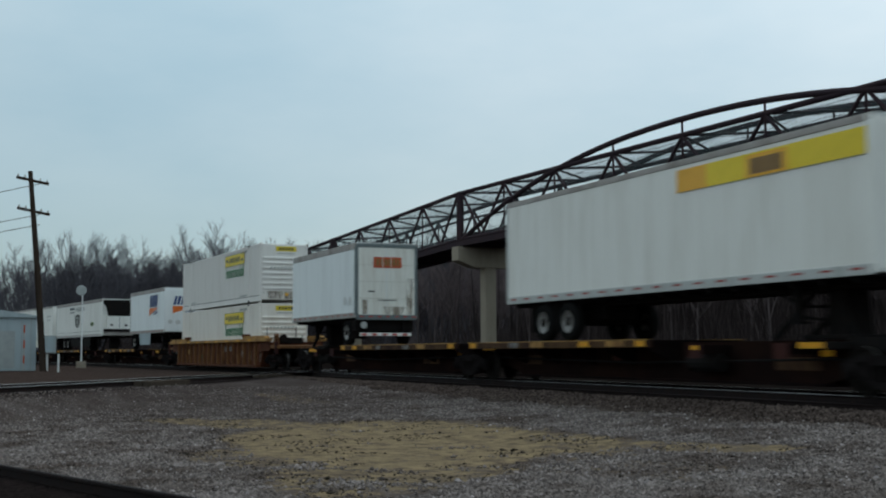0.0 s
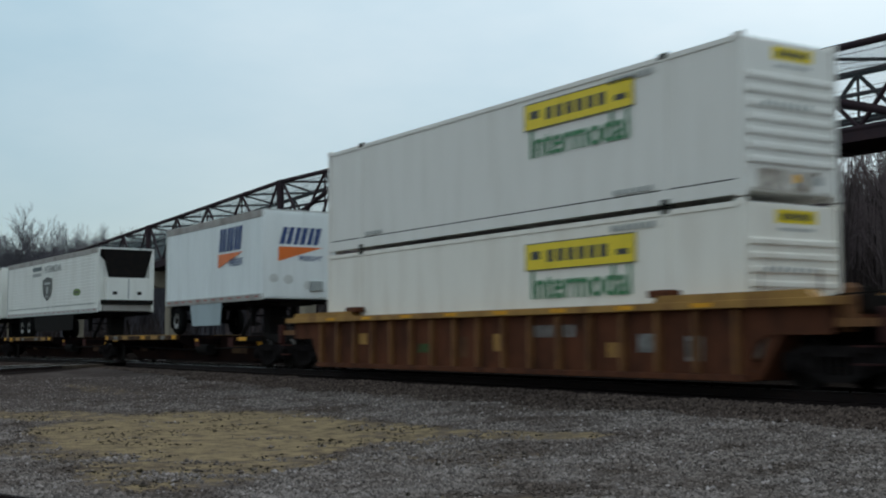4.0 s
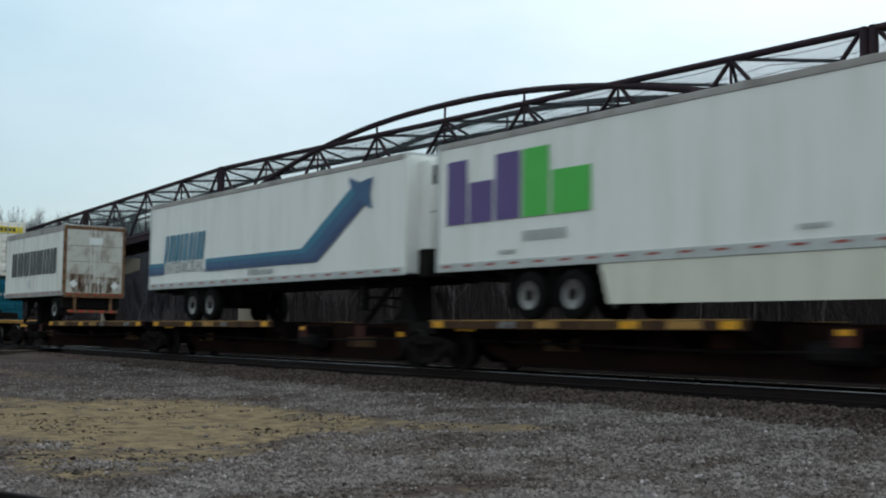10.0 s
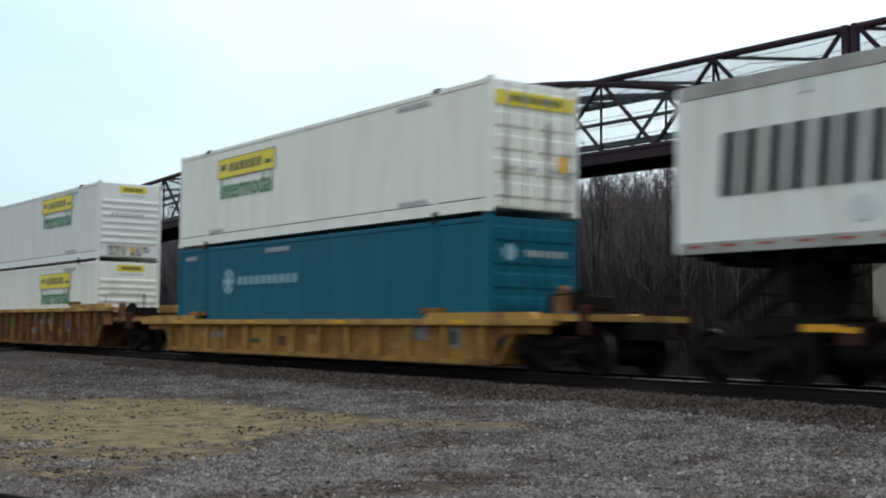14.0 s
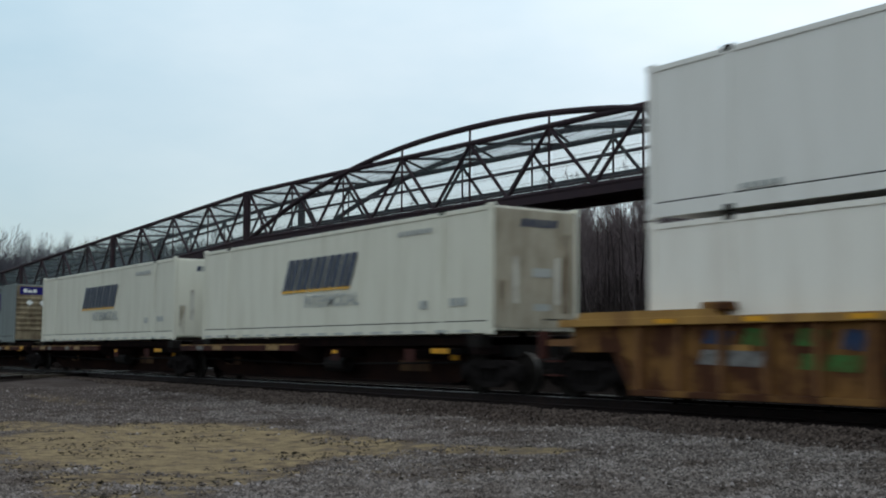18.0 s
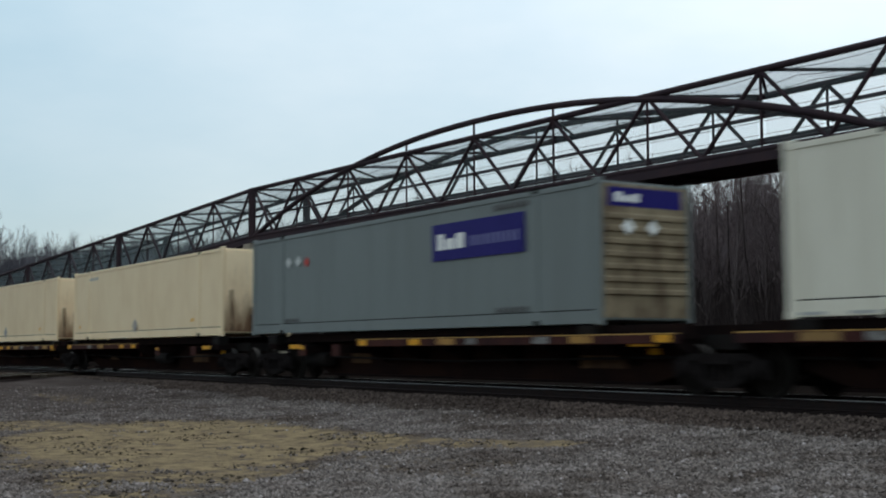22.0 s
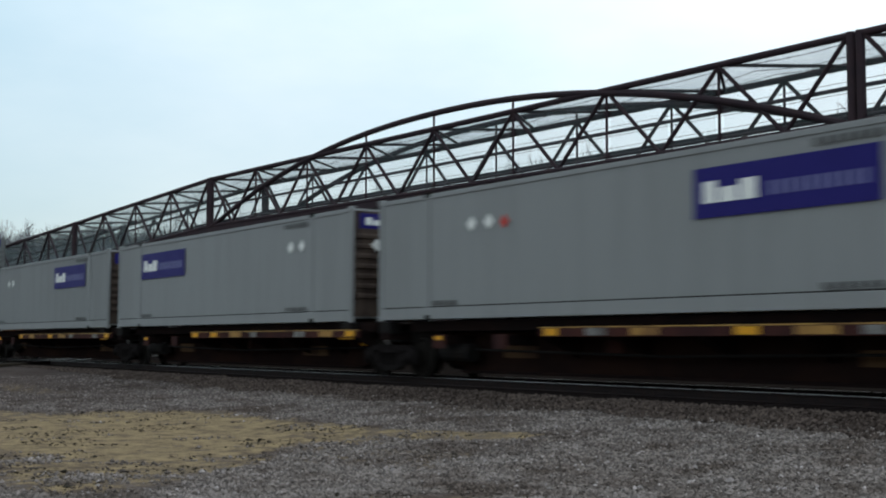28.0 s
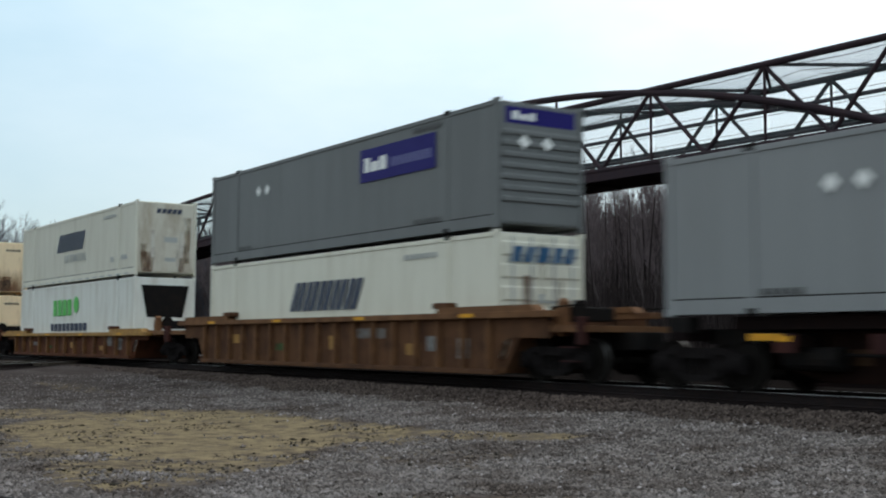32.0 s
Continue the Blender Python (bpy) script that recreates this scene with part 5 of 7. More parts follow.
def well_car(b0, b1, top, paint, rib, label, ends=(True, True), shared=(None, None)):
    """A well car whose well reaches from b0 to b1 along the train; top: its side's height over the rail."""
    mid, L = (b0 + b1) / 2, b1 - b0
    chord = "well_chord" if rib == "well_rib" else rib
    c = thing("well_car", label, "rail car", "well cars of the train")
    h0 = 0.10
    za = min(0.86, top - 0.30)  # the arch over the truck
    arch = [(0.04, za - 0.34), (0.16, za - 0.12), (0.42, za), (1.75, za), (1.75, top - 0.12)]
    for y in (-1, 1):
        s = part("side_wall", prism([(-L / 2, h0), (L / 2, h0)] + [(L / 2 + u, v) for u, v in arch] + [(-L / 2 - u, v) for u, v in arch[::-1]], "y", 1.30 * y, 1.34 * y), M[paint], c)
        part("top_chord", box(-L / 2 - 2.0, L / 2 + 2.0, min(1.26 * y, 1.52 * y), max(1.26 * y, 1.52 * y), top - 0.14, top, 0.012), M[chord], s, "ochre top rail")
        part("bottom_sill", box(-L / 2, L / 2, min(1.24 * y, 1.47 * y), max(1.24 * y, 1.47 * y), h0 - 0.03, h0 + 0.08, 0.012), M[paint], s)
        n = 16 if top > 1.2 else 12
        for k in range(n + 1):
            u = -L / 2 + 0.25 + (L - 0.5) * k / n
            part("rib", prism([(1.34 * y, h0 + 0.08), (1.48 * y, h0 + 0.1), (1.48 * y, top - 0.2), (1.42 * y, top - 0.14), (1.34 * y, top - 0.14)], "x", u - 0.042, u + 0.042), M[rib], s, "ochre side post" if rib != paint else "")
        for e in (-1, 1):
            lo, hi = sorted((e * (L / 2 - 2.3), e * (L / 2 + 1.5)))
            part("cap_plate", prism([(lo, top), (hi, top), (hi - 0.15, top + 0.13), (lo + 0.15, top + 0.13)], "y", 1.22 * y, 1.50 * y), M[chord], s)
            part("lock_box", box(e * (L / 2 - 2.15) - 0.3, e * (L / 2 - 2.15) + 0.3, min(1.2 * y, 1.5 * y), max(1.2 * y, 1.5 * y), top + 0.1, top + 0.24, 0.03), M[paint], s)
        if y < 0:
            n = 8 if top > 1.45 else 4
            for k in range(n):
                u = -L / 2 + 1.0 + (L - 2) * k / (n - 1)
                part("reflector", box(u - 0.26, u + 0.26, -1.527, -1.521, top - 0.11, top - 0.03), M["safety"], s, "yellow edge mark")
            decal("stencil", blocks(L * 0.12, L * 0.12 + 1.5, h0 + 0.75, h0 + 1.0, 6, 0.3) if top > 1.2 else blocks(-L * 0.32, -L * 0.32 + 1.1, h0 + 0.42, h0 + 0.58, 3, 0.2), M["stencil"], s, side=-1.342, label="worn white stencilled marks")
            decal("placard", [rect(L / 2 - 2.9, L / 2 - 2.35, h0 + 0.45, h0 + 0.8), rect(L / 2 - 1.6, L / 2 - 1.15, h0 + 0.3, h0 + 0.75)], M["stencil"], s, side=-1.342, label="pale data plates")
            for k, (f, w, z, hh, ink) in enumerate(((-0.36, 0.5, 0.5, 0.3, "well_chord"), (-0.17, 0.7, 0.3, 0.22, "well_green"), (0.03, 0.55, 0.35, 0.4, "well_chord"), (0.27, 0.6, 0.25, 0.3, "well_chord"), (-0.06, 0.45, 0.2, 0.5, "well_rust"))):
                z *= min(1.0, (top - 0.4) / 1.0)
                decal("paint_patch", [rect(f * L, f * L + w, h0 + 0.1 + z, h0 + 0.1 + z + hh * min(1.0, top - 0.5))], M[ink], s, side=-1.3405 - 0.0005 * k, label="faded paint patch")
            decal("stencil_block", [rect(L / 2 - 1.52, L / 2 - 1.23, h0 + 0.38, h0 + 0.66)], M["d_ink"], s, side=-1.347)
    part("floor", box(-L / 2, L / 2, -1.25, 1.25, h0 - 0.02, h0 + 0.10), M["black"], c)
    for e, on, sh in zip((-1, 1), ends, shared):
        tip = sh if sh is not None else 2.9
        part("end_platform", prism([(e * L / 2, 0.98), (e * (L / 2 + tip), 0.98), (e * (L / 2 + tip), 1.10), (e * L / 2, 1.16)], "y", -1.30, 1.30), M[rib], c)
        part("bulkhead", prism([(e * (L / 2 - 0.02), h0), (e * (L / 2 + 0.12), h0), (e * (L / 2 + 0.75), 1.0), (e * (L / 2 + 0.75), top - 0.15), (e * (L / 2 + 0.6), top - 0.15)], "y", -1.30, 1.30), M[paint], c, "sloping well end")
        part("draft_sill", box(*sorted((e * (L / 2 + 0.3), e * (L / 2 + tip + 0.5))), -0.28, 0.28, 0.62, 0.98, 0.02), M["black"], c)
        for y in (-1.30, 1.30):
            part("end_post", box(*sorted((e * (L / 2 + tip - 0.25), e * (L / 2 + tip - 0.05))), y - 0.07, y + 0.07, 0.72, 1.28, 0.02), M["maroon"], c)
            if sh is None:
                for z in (0.38, 0.66):
                    part("step", box(*sorted((e * (L / 2 + tip - 0.75), e * (L / 2 + tip - 0.25))), y - 0.06, y + 0.06, z, z + 0.03), M["maroon"], c, "dull step rung")
                part("grab_rail", tube([(e * (L / 2 + tip - 0.15), y, 1.1), (e * (L / 2 + tip - 0.15), y, 1.52), (e * (L / 2 + 1.75), y, 1.48)], [0.018] * 3, 6), M["wheel"], c)
        if on:
            truck(c, e * (L / 2 + (sh if sh is not None else 1.6)))
    stand = part("brake_stand", prism([(L / 2 + 1.62, 0.9), (L / 2 + 1.9, 0.9), (L / 2 + 1.9, 1.6), (L / 2 + 1.8, 1.68), (L / 2 + 1.62, 1.4)], "y", -1.1, -0.9), M["rust_rib"], c, "brake stand")
    part("brake_wheel", tube([(L / 2 + 1.94, -0.7, 1.45), (L / 2 + 1.98, -0.7, 1.45)], [0.2, 0.2], 16), M["black"], stand)
    part("brake_gear", box(L / 2 + 1.2, L / 2 + 1.9, -0.9, 0.3, 1.2, 1.5, 0.04), M["black"], c)
    ride(c, mid, CAR, length=L + 3)
    return c, mid, L + 3


WORDS = {}


def word_mesh(text, ink):
    """A readable word as a thin mesh."""
    if (text, ink) not in WORDS:
        cu = bpy.data.curves.new("word", "FONT")
        cu.body, cu.size, cu.extrude, cu.align_x, cu.offset = text, 1.0, 0.002, "CENTER", 0.012
        ob = bpy.data.objects.new("word", cu)
        scene.collection.objects.link(ob)
        me = bpy.data.meshes.new_from_object(ob.evaluated_get(bpy.context.evaluated_depsgraph_get()))
        bpy.data.objects.remove(ob)
        bpy.data.curves.remove(cu)
        me.materials.append(M[ink])
        WORDS[text, ink] = me
    return WORDS[text, ink]


def lettering(parent, u, v, width, side=None, text="Intermodal", ink="d_green", label="dark green word Intermodal", tall=1.1, end=None):
    me = word_mesh(text, ink)
    k = width / (max(p.co.x for p in me.vertices) - min(p.co.x for p in me.vertices))
    o = piece("lettering", me, None, parent, label)
    o.matrix_basis = (Matrix.Translation((u, side, v)) @ pose(0, 0, 0, 90) if end is None else Matrix.Translation((end, u, v)) @ pose(0, 0, 0, 90, 0, 90)) @ Matrix.Diagonal((k, k * tall, 1, 1))
    return o


def run_stains(c, e, rows, ink="s_rust"):
    """Stains that have run down the forward end: rows of (y, width, top, bottom)."""
    for y, w, z1, z0 in rows:
        part("stain", prism([(y - w / 2, z1), (y + w / 2, z1), (y + w * 0.35, z0), (y - w * 0.35, z0)], "x", e, e + 0.002), M[ink], c, "ragged stain run down the end")


HW = 1.22


def container(name, label, L, body, front, trim=None, posts=2.0, height=2.9, ribs=58):
    """A freight container, bottom centre at its origin. front: how its forward end looks (ribs, doors, plain, reefer)."""
    c = thing(name, label, "container", "containers on the train")
    trim = trim or body
    h = height
    part("shell", box(-L / 2 + 0.04, L / 2 - 0.04, -HW + 0.03, HW - 0.03, 0.10, h - 0.05, 0.02), M[body], c)
    for y in (-1, 1):
        out, p = [(-L / 2 + 0.2, y * (HW - 0.045)), (-L / 2 + 0.2, y * (HW - 0.03))], (L - 0.5) / ribs
        for k in range(ribs):
            u = -L / 2 + 0.25 + p * k
            out += [(u + p * 0.12, y * (HW - 0.03)), (u + p * 0.26, y * (HW - 0.021)), (u + p * 0.74, y * (HW - 0.021)), (u + p * 0.88, y * (HW - 0.03))]
        out += [(L / 2 - 0.2, y * (HW - 0.03)), (L / 2 - 0.2, y * (HW - 0.045))]
        part("side_panel", prism(out, "z", 0.315, h - 0.14), M[body], c)
        # Black strip in place of the shadow line that the groove would show.
        part("sill_gap", box(-L / 2 + 0.2, L / 2 - 0.2, min(y * (HW - 0.012), y * (HW - 0.045)), max(y * (HW - 0.012), y * (HW - 0.045)), 0.288, 0.316), M["black"], c, "black strip drawing the shaded seam over the bottom rail")
        part("bottom_rail", box(-L / 2, L / 2, min(y * HW, y * (HW - 0.07)), max(y * HW, y * (HW - 0.07)), 0.03, 0.29, 0.01), M[trim], c)
        part("top_rail", box(-L / 2, L / 2, min(y * HW, y * (HW - 0.06)), max(y * HW, y * (HW - 0.06)), h - 0.15, h - 0.045, 0.01), M[trim], c)
        us = [-L / 2 + 0.08, L / 2 - 0.08] + ([-L / 2 + posts, L / 2 - posts] if posts else [])
        for i, u in enumerate(us):
            p = part("corner_post" if i < 2 else "stacking_post", box(u - 0.085, u + 0.085, min(y * (HW + 0.004), y * (HW - 0.08)), max(y * (HW + 0.004), y * (HW - 0.08)), 0.0, h, 0.012), M[trim], c)
            for z in (0.0, h - 0.12):
                part("corner_casting", box(u - 0.11, u + 0.11, min(y * (HW + 0.008), y * (HW - 0.09)), max(y * (HW + 0.008), y * (HW - 0.09)), z - 0.003, z + 0.123, 0.012), M[trim if i < 2 else "black"], p)
    e = L / 2
    if front == "ribs":
        part("front_panel", box(e - 0.07, e - 0.02, -HW + 0.1, HW - 0.1, 0.15, h - 0.1), M[trim], c)
        for k in range(7):
            z = 0.67 + 0.25 * k
            part("end_rib", prism([(e - 0.02, z - 0.08), (e + 0.035, z - 0.055), (e + 0.035, z + 0.02), (e - 0.02, z + 0.06)], "y", -HW + 0.14, HW - 0.14), M[body], c)
    elif front == "doors":
        for y0, y1 in ((-HW + 0.09, -0.02), (0.02, HW - 0.09)):
            d = part("door", box(e - 0.08, e - 0.02, y0, y1, 0.14, h - 0.12, 0.01), M[body], c)
            for k in range(5):
                z = 0.32 + 0.5 * k
                part("door_rib", prism([(e - 0.02, z), (e + 0.02, z + 0.05), (e + 0.02, z + 0.30), (e - 0.02, z + 0.35)], "y", y0 + 0.06, y1 - 0.06), M[body], d)
            for f in (0.28, 0.75):
                y = y0 + (y1 - y0) * f
                part("lock_rod", tube([(e + 0.05, y, 0.12), (e + 0.05, y, h - 0.12)], [0.022, 0.022], 6), M["alu"], d)
                part("handle", box(e + 0.05, e + 0.08, y - 0.02, y + 0.28, 0.95, 1.0), M["alu"], d)
    elif front in ("plain", "flat"):
        part("front_panel", box(e - 0.07, e - 0.012, -HW + 0.1, HW - 0.1, 0.15, h - 0.1, 0.01), M[trim], c)
        for y in (-0.55, 0.62) if front == "plain" else ():
            part("vertical_channel", box(e - 0.012, e + 0.012, y - 0.07, y + 0.07, 0.7, 1.75, 0.01), M["grimy"], c, "grimy upright slot")
    elif front == "reefer":
        part("front_panel", box(e - 0.07, e - 0.02, -HW + 0.1, HW - 0.1, 0.15, h - 0.1), M[trim], c)
        part("cooling_unit", prism([(-0.85, 0.5), (0.85, 0.5), (0.85, 1.3), (-0.85, 1.3)], "x", e - 0.02, e + 0.12), M[body], c)
        part("cooling_grille", prism([(-0.7, 1.32), (0.7, 1.32), (0.95, 2.55), (-0.95, 2.55)], "x", e - 0.02, e + 0.05), M["black"], c, "black cooling grille")
    return c


def mark_yellow(c, u0, u1, v0, v1, n=7):
    """The yellow name panel: a plain panel with dark blocks, and the green word under it."""
    s = -HW - 0.006
    decal("name_panel", [rect(u0, u1, v0, v1)], M["d_yellow"], c, side=s, label="yellow name panel")
    w, h = u1 - u0, v1 - v0
    decal("panel_marks", blocks(u0 + w * 0.2, u0 + w * 0.78, v0 + h * 0.28, v0 + h * 0.72, 6, 0.35) + [rect(u0 + w * 0.06, u0 + w * 0.15, v0 + h * 0.4, v0 + h * 0.7), rect(u0 + w * 0.84, u0 + w * 0.94, v0 + h * 0.3, v0 + h * 0.5)], M["d_ink"], c, side=s - 0.005, label="row of dark blocks")
    t = 0.02
    decal("panel_border", [rect(u0, u1, v1 - t, v1), rect(u0, u1, v0, v0 + t), rect(u0, u0 + t, v0, v1), rect(u1 - t, u1, v0, v1)], M["d_ink"], c, side=s - 0.005)
    lettering(c, (u0 + u1) / 2 + 0.02, v0 - 0.60, w * 0.90, side=s - 0.002)


def mark_code(c, L, h=2.9, ink="d_grey"):
    """Small unreadable serial marks on a container's side: plain bars."""
    s = -HW - 0.006
    decal("serial_marks", blocks(L / 2 - 3.6, L / 2 - 2.25, h - 0.33, h - 0.21, 7, 0.3) + blocks(-L / 2 + 2.25, -L / 2 + 3.2, 0.34, 0.44, 5, 0.3) + blocks(L / 2 - 3.5, L / 2 - 2.3, 0.34, 0.44, 6, 0.3), M[ink], c, side=s, label="small serial marks")


def slanted(c, u0, u1, v0, v1, n, widths, ink, shade=None, side=None, end=None, lean=0.25, label=""):
    """A row of slanting blocks with an offset under-colour, standing for a name."""
    rows = strokes(u0, u1, v0, v1, n, lean)
    if shade:
        decal("name_shades", [rect(r[0][0] - 0.05, r[1][0] - 0.02, v0 - 0.07, v0 + 0.03) for r in rows], M[shade], c, side=side, end=end)
    off = 0.005 if shade else 0
    decal("name_block", rows, M[ink], c, side=side - off if side is not None else None, end=end + off if end is not None else None, label=label)


TW = 1.29


def road_wheel(parent, x, y, mesh=[]):
    if not mesh:
        a = lathe([(0.30, -0.13), (0.46, -0.135), (0.50, -0.09), (0.505, 0.0), (0.50, 0.09), (0.46, 0.135), (0.30, 0.13)], 24, caps=False)
        b = lathe([(0.30, -0.10), (0.29, -0.12), (0.27, -0.06), (0.16, -0.045), (0.001, -0.045)], 20)
        h = lathe([(0.12, -0.04), (0.12, -0.12), (0.09, -0.14), (0.001, -0.14)], 12)
        for n, m, bmx in (("tyre", "tyre", a), ("rim", "rim", b), ("hub", "wheel", h)):
            me = bpy.data.meshes.new(n)
            bmx.to_mesh(me)
            bmx.free()
            me.materials.append(M[m])
            me.polygons.foreach_set("use_smooth", [True] * len(me.polygons))
            mesh.append(me)
    w = piece("wheel", mesh[0], None, parent, "black tyre on a pale rim")
    piece("rim", mesh[1], None, w, "pale steel rim")
    piece("hub", mesh[2], None, w, "dark axle hub")
    w.matrix_basis = Matrix.Translation((x, y, 0.505)) @ (Matrix.Identity(4) if y < 0 else Matrix.Rotation(math.pi, 4, "Z"))
    return w


def trailer(label, L, body, rear, nose="plain", ribs="posts", axles=2, z0=1.06, z1=3.95, tape=True, skirt=None, facing=1, tandem=2.1, group="road trailers on the train"):
    """A semi-trailer on the wheel deck, origin under its middle. facing: 1 when its nose points forward along the train."""
    c = thing("semi_trailer", label, "trailer", group)
    f, wide_cap = facing, ribs == "lines" or body != "white"
    part("box_body", box(-L / 2, L / 2, -TW + 0.02, TW - 0.02, z0 + 0.04, z1 - 0.03, 0.035), M[body], c)
    for y in (-1, 1):
        if ribs == "posts":
            n = round(L / 0.61)
            for k in range(1, n):
                u = -L / 2 + L * k / n
                part("side_post", box(u - 0.03, u + 0.03, min(y * (TW - 0.02), y * (TW - 0.008)), max(y * (TW - 0.02), y * (TW - 0.008)), z0 + 0.22, z1 - 0.25), M[body], c)
        elif ribs == "lines":
            n, out = 16, [(y * (TW - 0.03), z0 + 0.2)]
            for k in range(n):
                z = z0 + 0.50 + (z1 - z0 - 0.76) * k / (n - 1)
                out += [(y * (TW - 0.018), z - 0.020), (y * (TW - 0.002), z - 0.014), (y * (TW - 0.002), z + 0.004), (y * (TW - 0.018), z + 0.018)]
            part("side_panel", prism(out + [(y * (TW - 0.03), z1 - 0.15)], "x", -L / 2 + 0.3, L / 2 - 0.3), M[body], c, "sheet with level ribs")
            part("band_seam", box(-L / 2 + 0.3, L / 2 - 0.3, min(y * (TW - 0.019), y * (TW - 0.001)), max(y * (TW - 0.019), y * (TW - 0.001)), z0 + 0.40, z0 + 0.42), M["frame_grey"], c, "dark seam over the lower band")
        elif ribs == "seams":
            n = round(L / 1.22)
            for k in range(1, n):
                u = -L / 2 + L * k / n
                part("seam", box(u - 0.008, u + 0.008, min(y * (TW - 0.02), y * (TW - 0.016)), max(y * (TW - 0.02), y * (TW - 0.016)), z0 + 0.2, z1 - 0.25), M[body], c)
        r = part("bottom_rail", box(-L / 2, L / 2, min(y * TW, y * (TW - 0.05)), max(y * TW, y * (TW - 0.05)), z0, z0 + 0.2, 0.01), M["taupe" if body in ("white_cool", "white_old") else "alu"], c)
        part("top_rail", box(-L / 2, L / 2, min(y * TW, y * (TW - 0.05)), max(y * TW, y * (TW - 0.05)), z1 - (0.24 if wide_cap else 0.14), z1, 0.015), M["taupe"], c)
        if tape and y < 0:
            n = round(L / 0.85)
            decal("reflective_tape", [rect(-L / 2 + 0.3 + (L - 0.9) * k / n, -L / 2 + 0.3 + (L - 0.9) * k / n + 0.30, z0 + 0.10, z0 + 0.145) for k in range(n + 1)], M["tape"], r, side=-TW - 0.003, label="red reflective tape")
        for u in (-L / 2 + 0.06, L / 2 - 0.06):
            part("corner_post", box(u - 0.06, u + 0.06, min(y * (TW + 0.004), y * (TW - 0.08)), max(y * (TW + 0.004), y * (TW - 0.08)), z0 + 0.02, z1 - 0.01, 0.025), M[rear if (u > 0) != (f > 0) else body], c)
    part("roof", prism([(-TW + 0.03, z1 - 0.03), (TW - 0.03, z1 - 0.03), (TW - 0.1, z1 + 0.02), (-TW + 0.1, z1 + 0.02)], "x", -L / 2 + 0.02, L / 2 - 0.02), M["alu"], c)
    part("floor_frame", box(-L / 2 + 0.3, L / 2 - 0.3, -0.55, 0.55, z0 - 0.16, z0 + 0.04), M["black"], c)
    # Black sheet hides the far rail, as the shade under the floor would.
    part("underfloor", box(-L / 2 + 0.06, L / 2 - 0.06, -TW + 0.052, TW - 0.052, z0 - 0.012, z0 + 0.038), M["black"], c, "black sheet drawing the shade under the floor")
    for k in range(round(L / 0.9)):
        u = -L / 2 + 0.5 + 0.9 * k
        part("cross_member", box(u - 0.04, u + 0.04, -TW + 0.1, TW - 0.1, z0 - 0.11, z0 - 0.01), M["black"], c)
    back = -f * L / 2
    xs = [back + f * (tandem + 1.35 * k) for k in range(axles)] if L > 12 else [back + f * 1.15]
    for x in xs:
        for y in (-1, 1):
            road_wheel(c, x, y * 1.12)
        part("axle", tube([(x, -1.05, 0.5), (x, 1.05, 0.5)], [0.07, 0.07], 8), M["black"], c)
    a, b = min(xs) - 0.6, max(xs) + 0.6
    part("suspension", box(a, b, -0.5, 0.5, 0.55, z0 - 0.1, 0.02), M["black"], c)
    for x in xs:
        u = x - f * 0.62
        part("mud_flap", box(u - 0.01, u + 0.01, -1.25, -0.65, 0.25, 1.0), M["black"], c)
    g = f * (L / 2 - 2.7) if L > 12 else f * (L / 2 - 2.0)
    for y in (-0.75, 0.75):
        part("landing_leg", box(g - 0.08, g + 0.08, y - 0.08, y + 0.08, 0.28, z0, 0.01), M["black"], c)
        part("leg_foot", box(g - 0.18, g + 0.18, y - 0.14, y + 0.14, 0.25, 0.29), M["black"], c)
        part("leg_brace", beam((g - 0.9 * f, y, z0 - 0.02), (g, y, 0.62), 0.05, 0.05), M["black"], c)
    part("leg_crossbar", beam((g, -0.75, 0.6), (g, 0.75, 0.6), 0.06, 0.06), M["black"], c)
    if skirt:
        u0, u1, m = skirt
        part("side_skirt", prism([(u0, 0.30), (u1, 0.30), (u1 + 0.12, z0), (u0 - 0.25, z0)], "y", -TW + 0.02, -TW + 0.05), M[m], c, "long side skirt")
    # the end that looks forward along the train
    e = L / 2
    if f < 0:
        for y0, y1 in ((-TW + 0.1, -0.015), (0.015, TW - 0.1)):
            d = part("rear_door", box(e - 0.03, e + 0.012, y0, y1, z0 + 0.12, z1 - 0.16, 0.01), M["grimy" if rear == "wood_edge" else "white_old"], c, "stained rear door")
            for z in (z0 + 0.75, z0 + 1.4, z0 + 2.05):
                part("door_seam", box(e + 0.012, e + 0.02, y0 + 0.03, y1 - 0.03, z - 0.008, z + 0.008), M["wood_edge" if rear == "wood_edge" else "grimy"], d)
            y = y1 - 0.16 if y0 < 0 else y0 + 0.16
            part("lock_rod", tube([(e + 0.035, y, z0 + 0.1), (e + 0.035, y, z1 - 0.15)], [0.014, 0.014], 6), M["white_old"], d)
        part("door_header", box(e - 0.02, e + 0.03, -TW + 0.04, TW - 0.04, z1 - 0.17, z1 - 0.02, 0.015), M[rear], c)
        part("door_sill", box(e - 0.02, e + 0.03, -TW + 0.04, TW - 0.04, z0 - 0.08, z0 + 0.12, 0.015), M[rear], c)
        for y in (-TW + 0.07, TW - 0.07):
            part("door_frame", box(e - 0.02, e + 0.028, y - 0.055, y + 0.055, z0 + 0.1, z1 - 0.15, 0.012), M[rear], c)
        for y in (-0.75, 0.75):
            part("bumper_leg", box(e - 0.16, e - 0.06, y - 0.05, y + 0.05, 0.4, z0), M["wood_edge" if rear == "wood_edge" else "black"], c)
        bar = part("bumper", box(e - 0.15, e - 0.04, -1.05, 1.05, 0.36, 0.48, 0.012), M["d_white" if rear != "wood_edge" else "wood_edge"], c, "rear under-run bar")
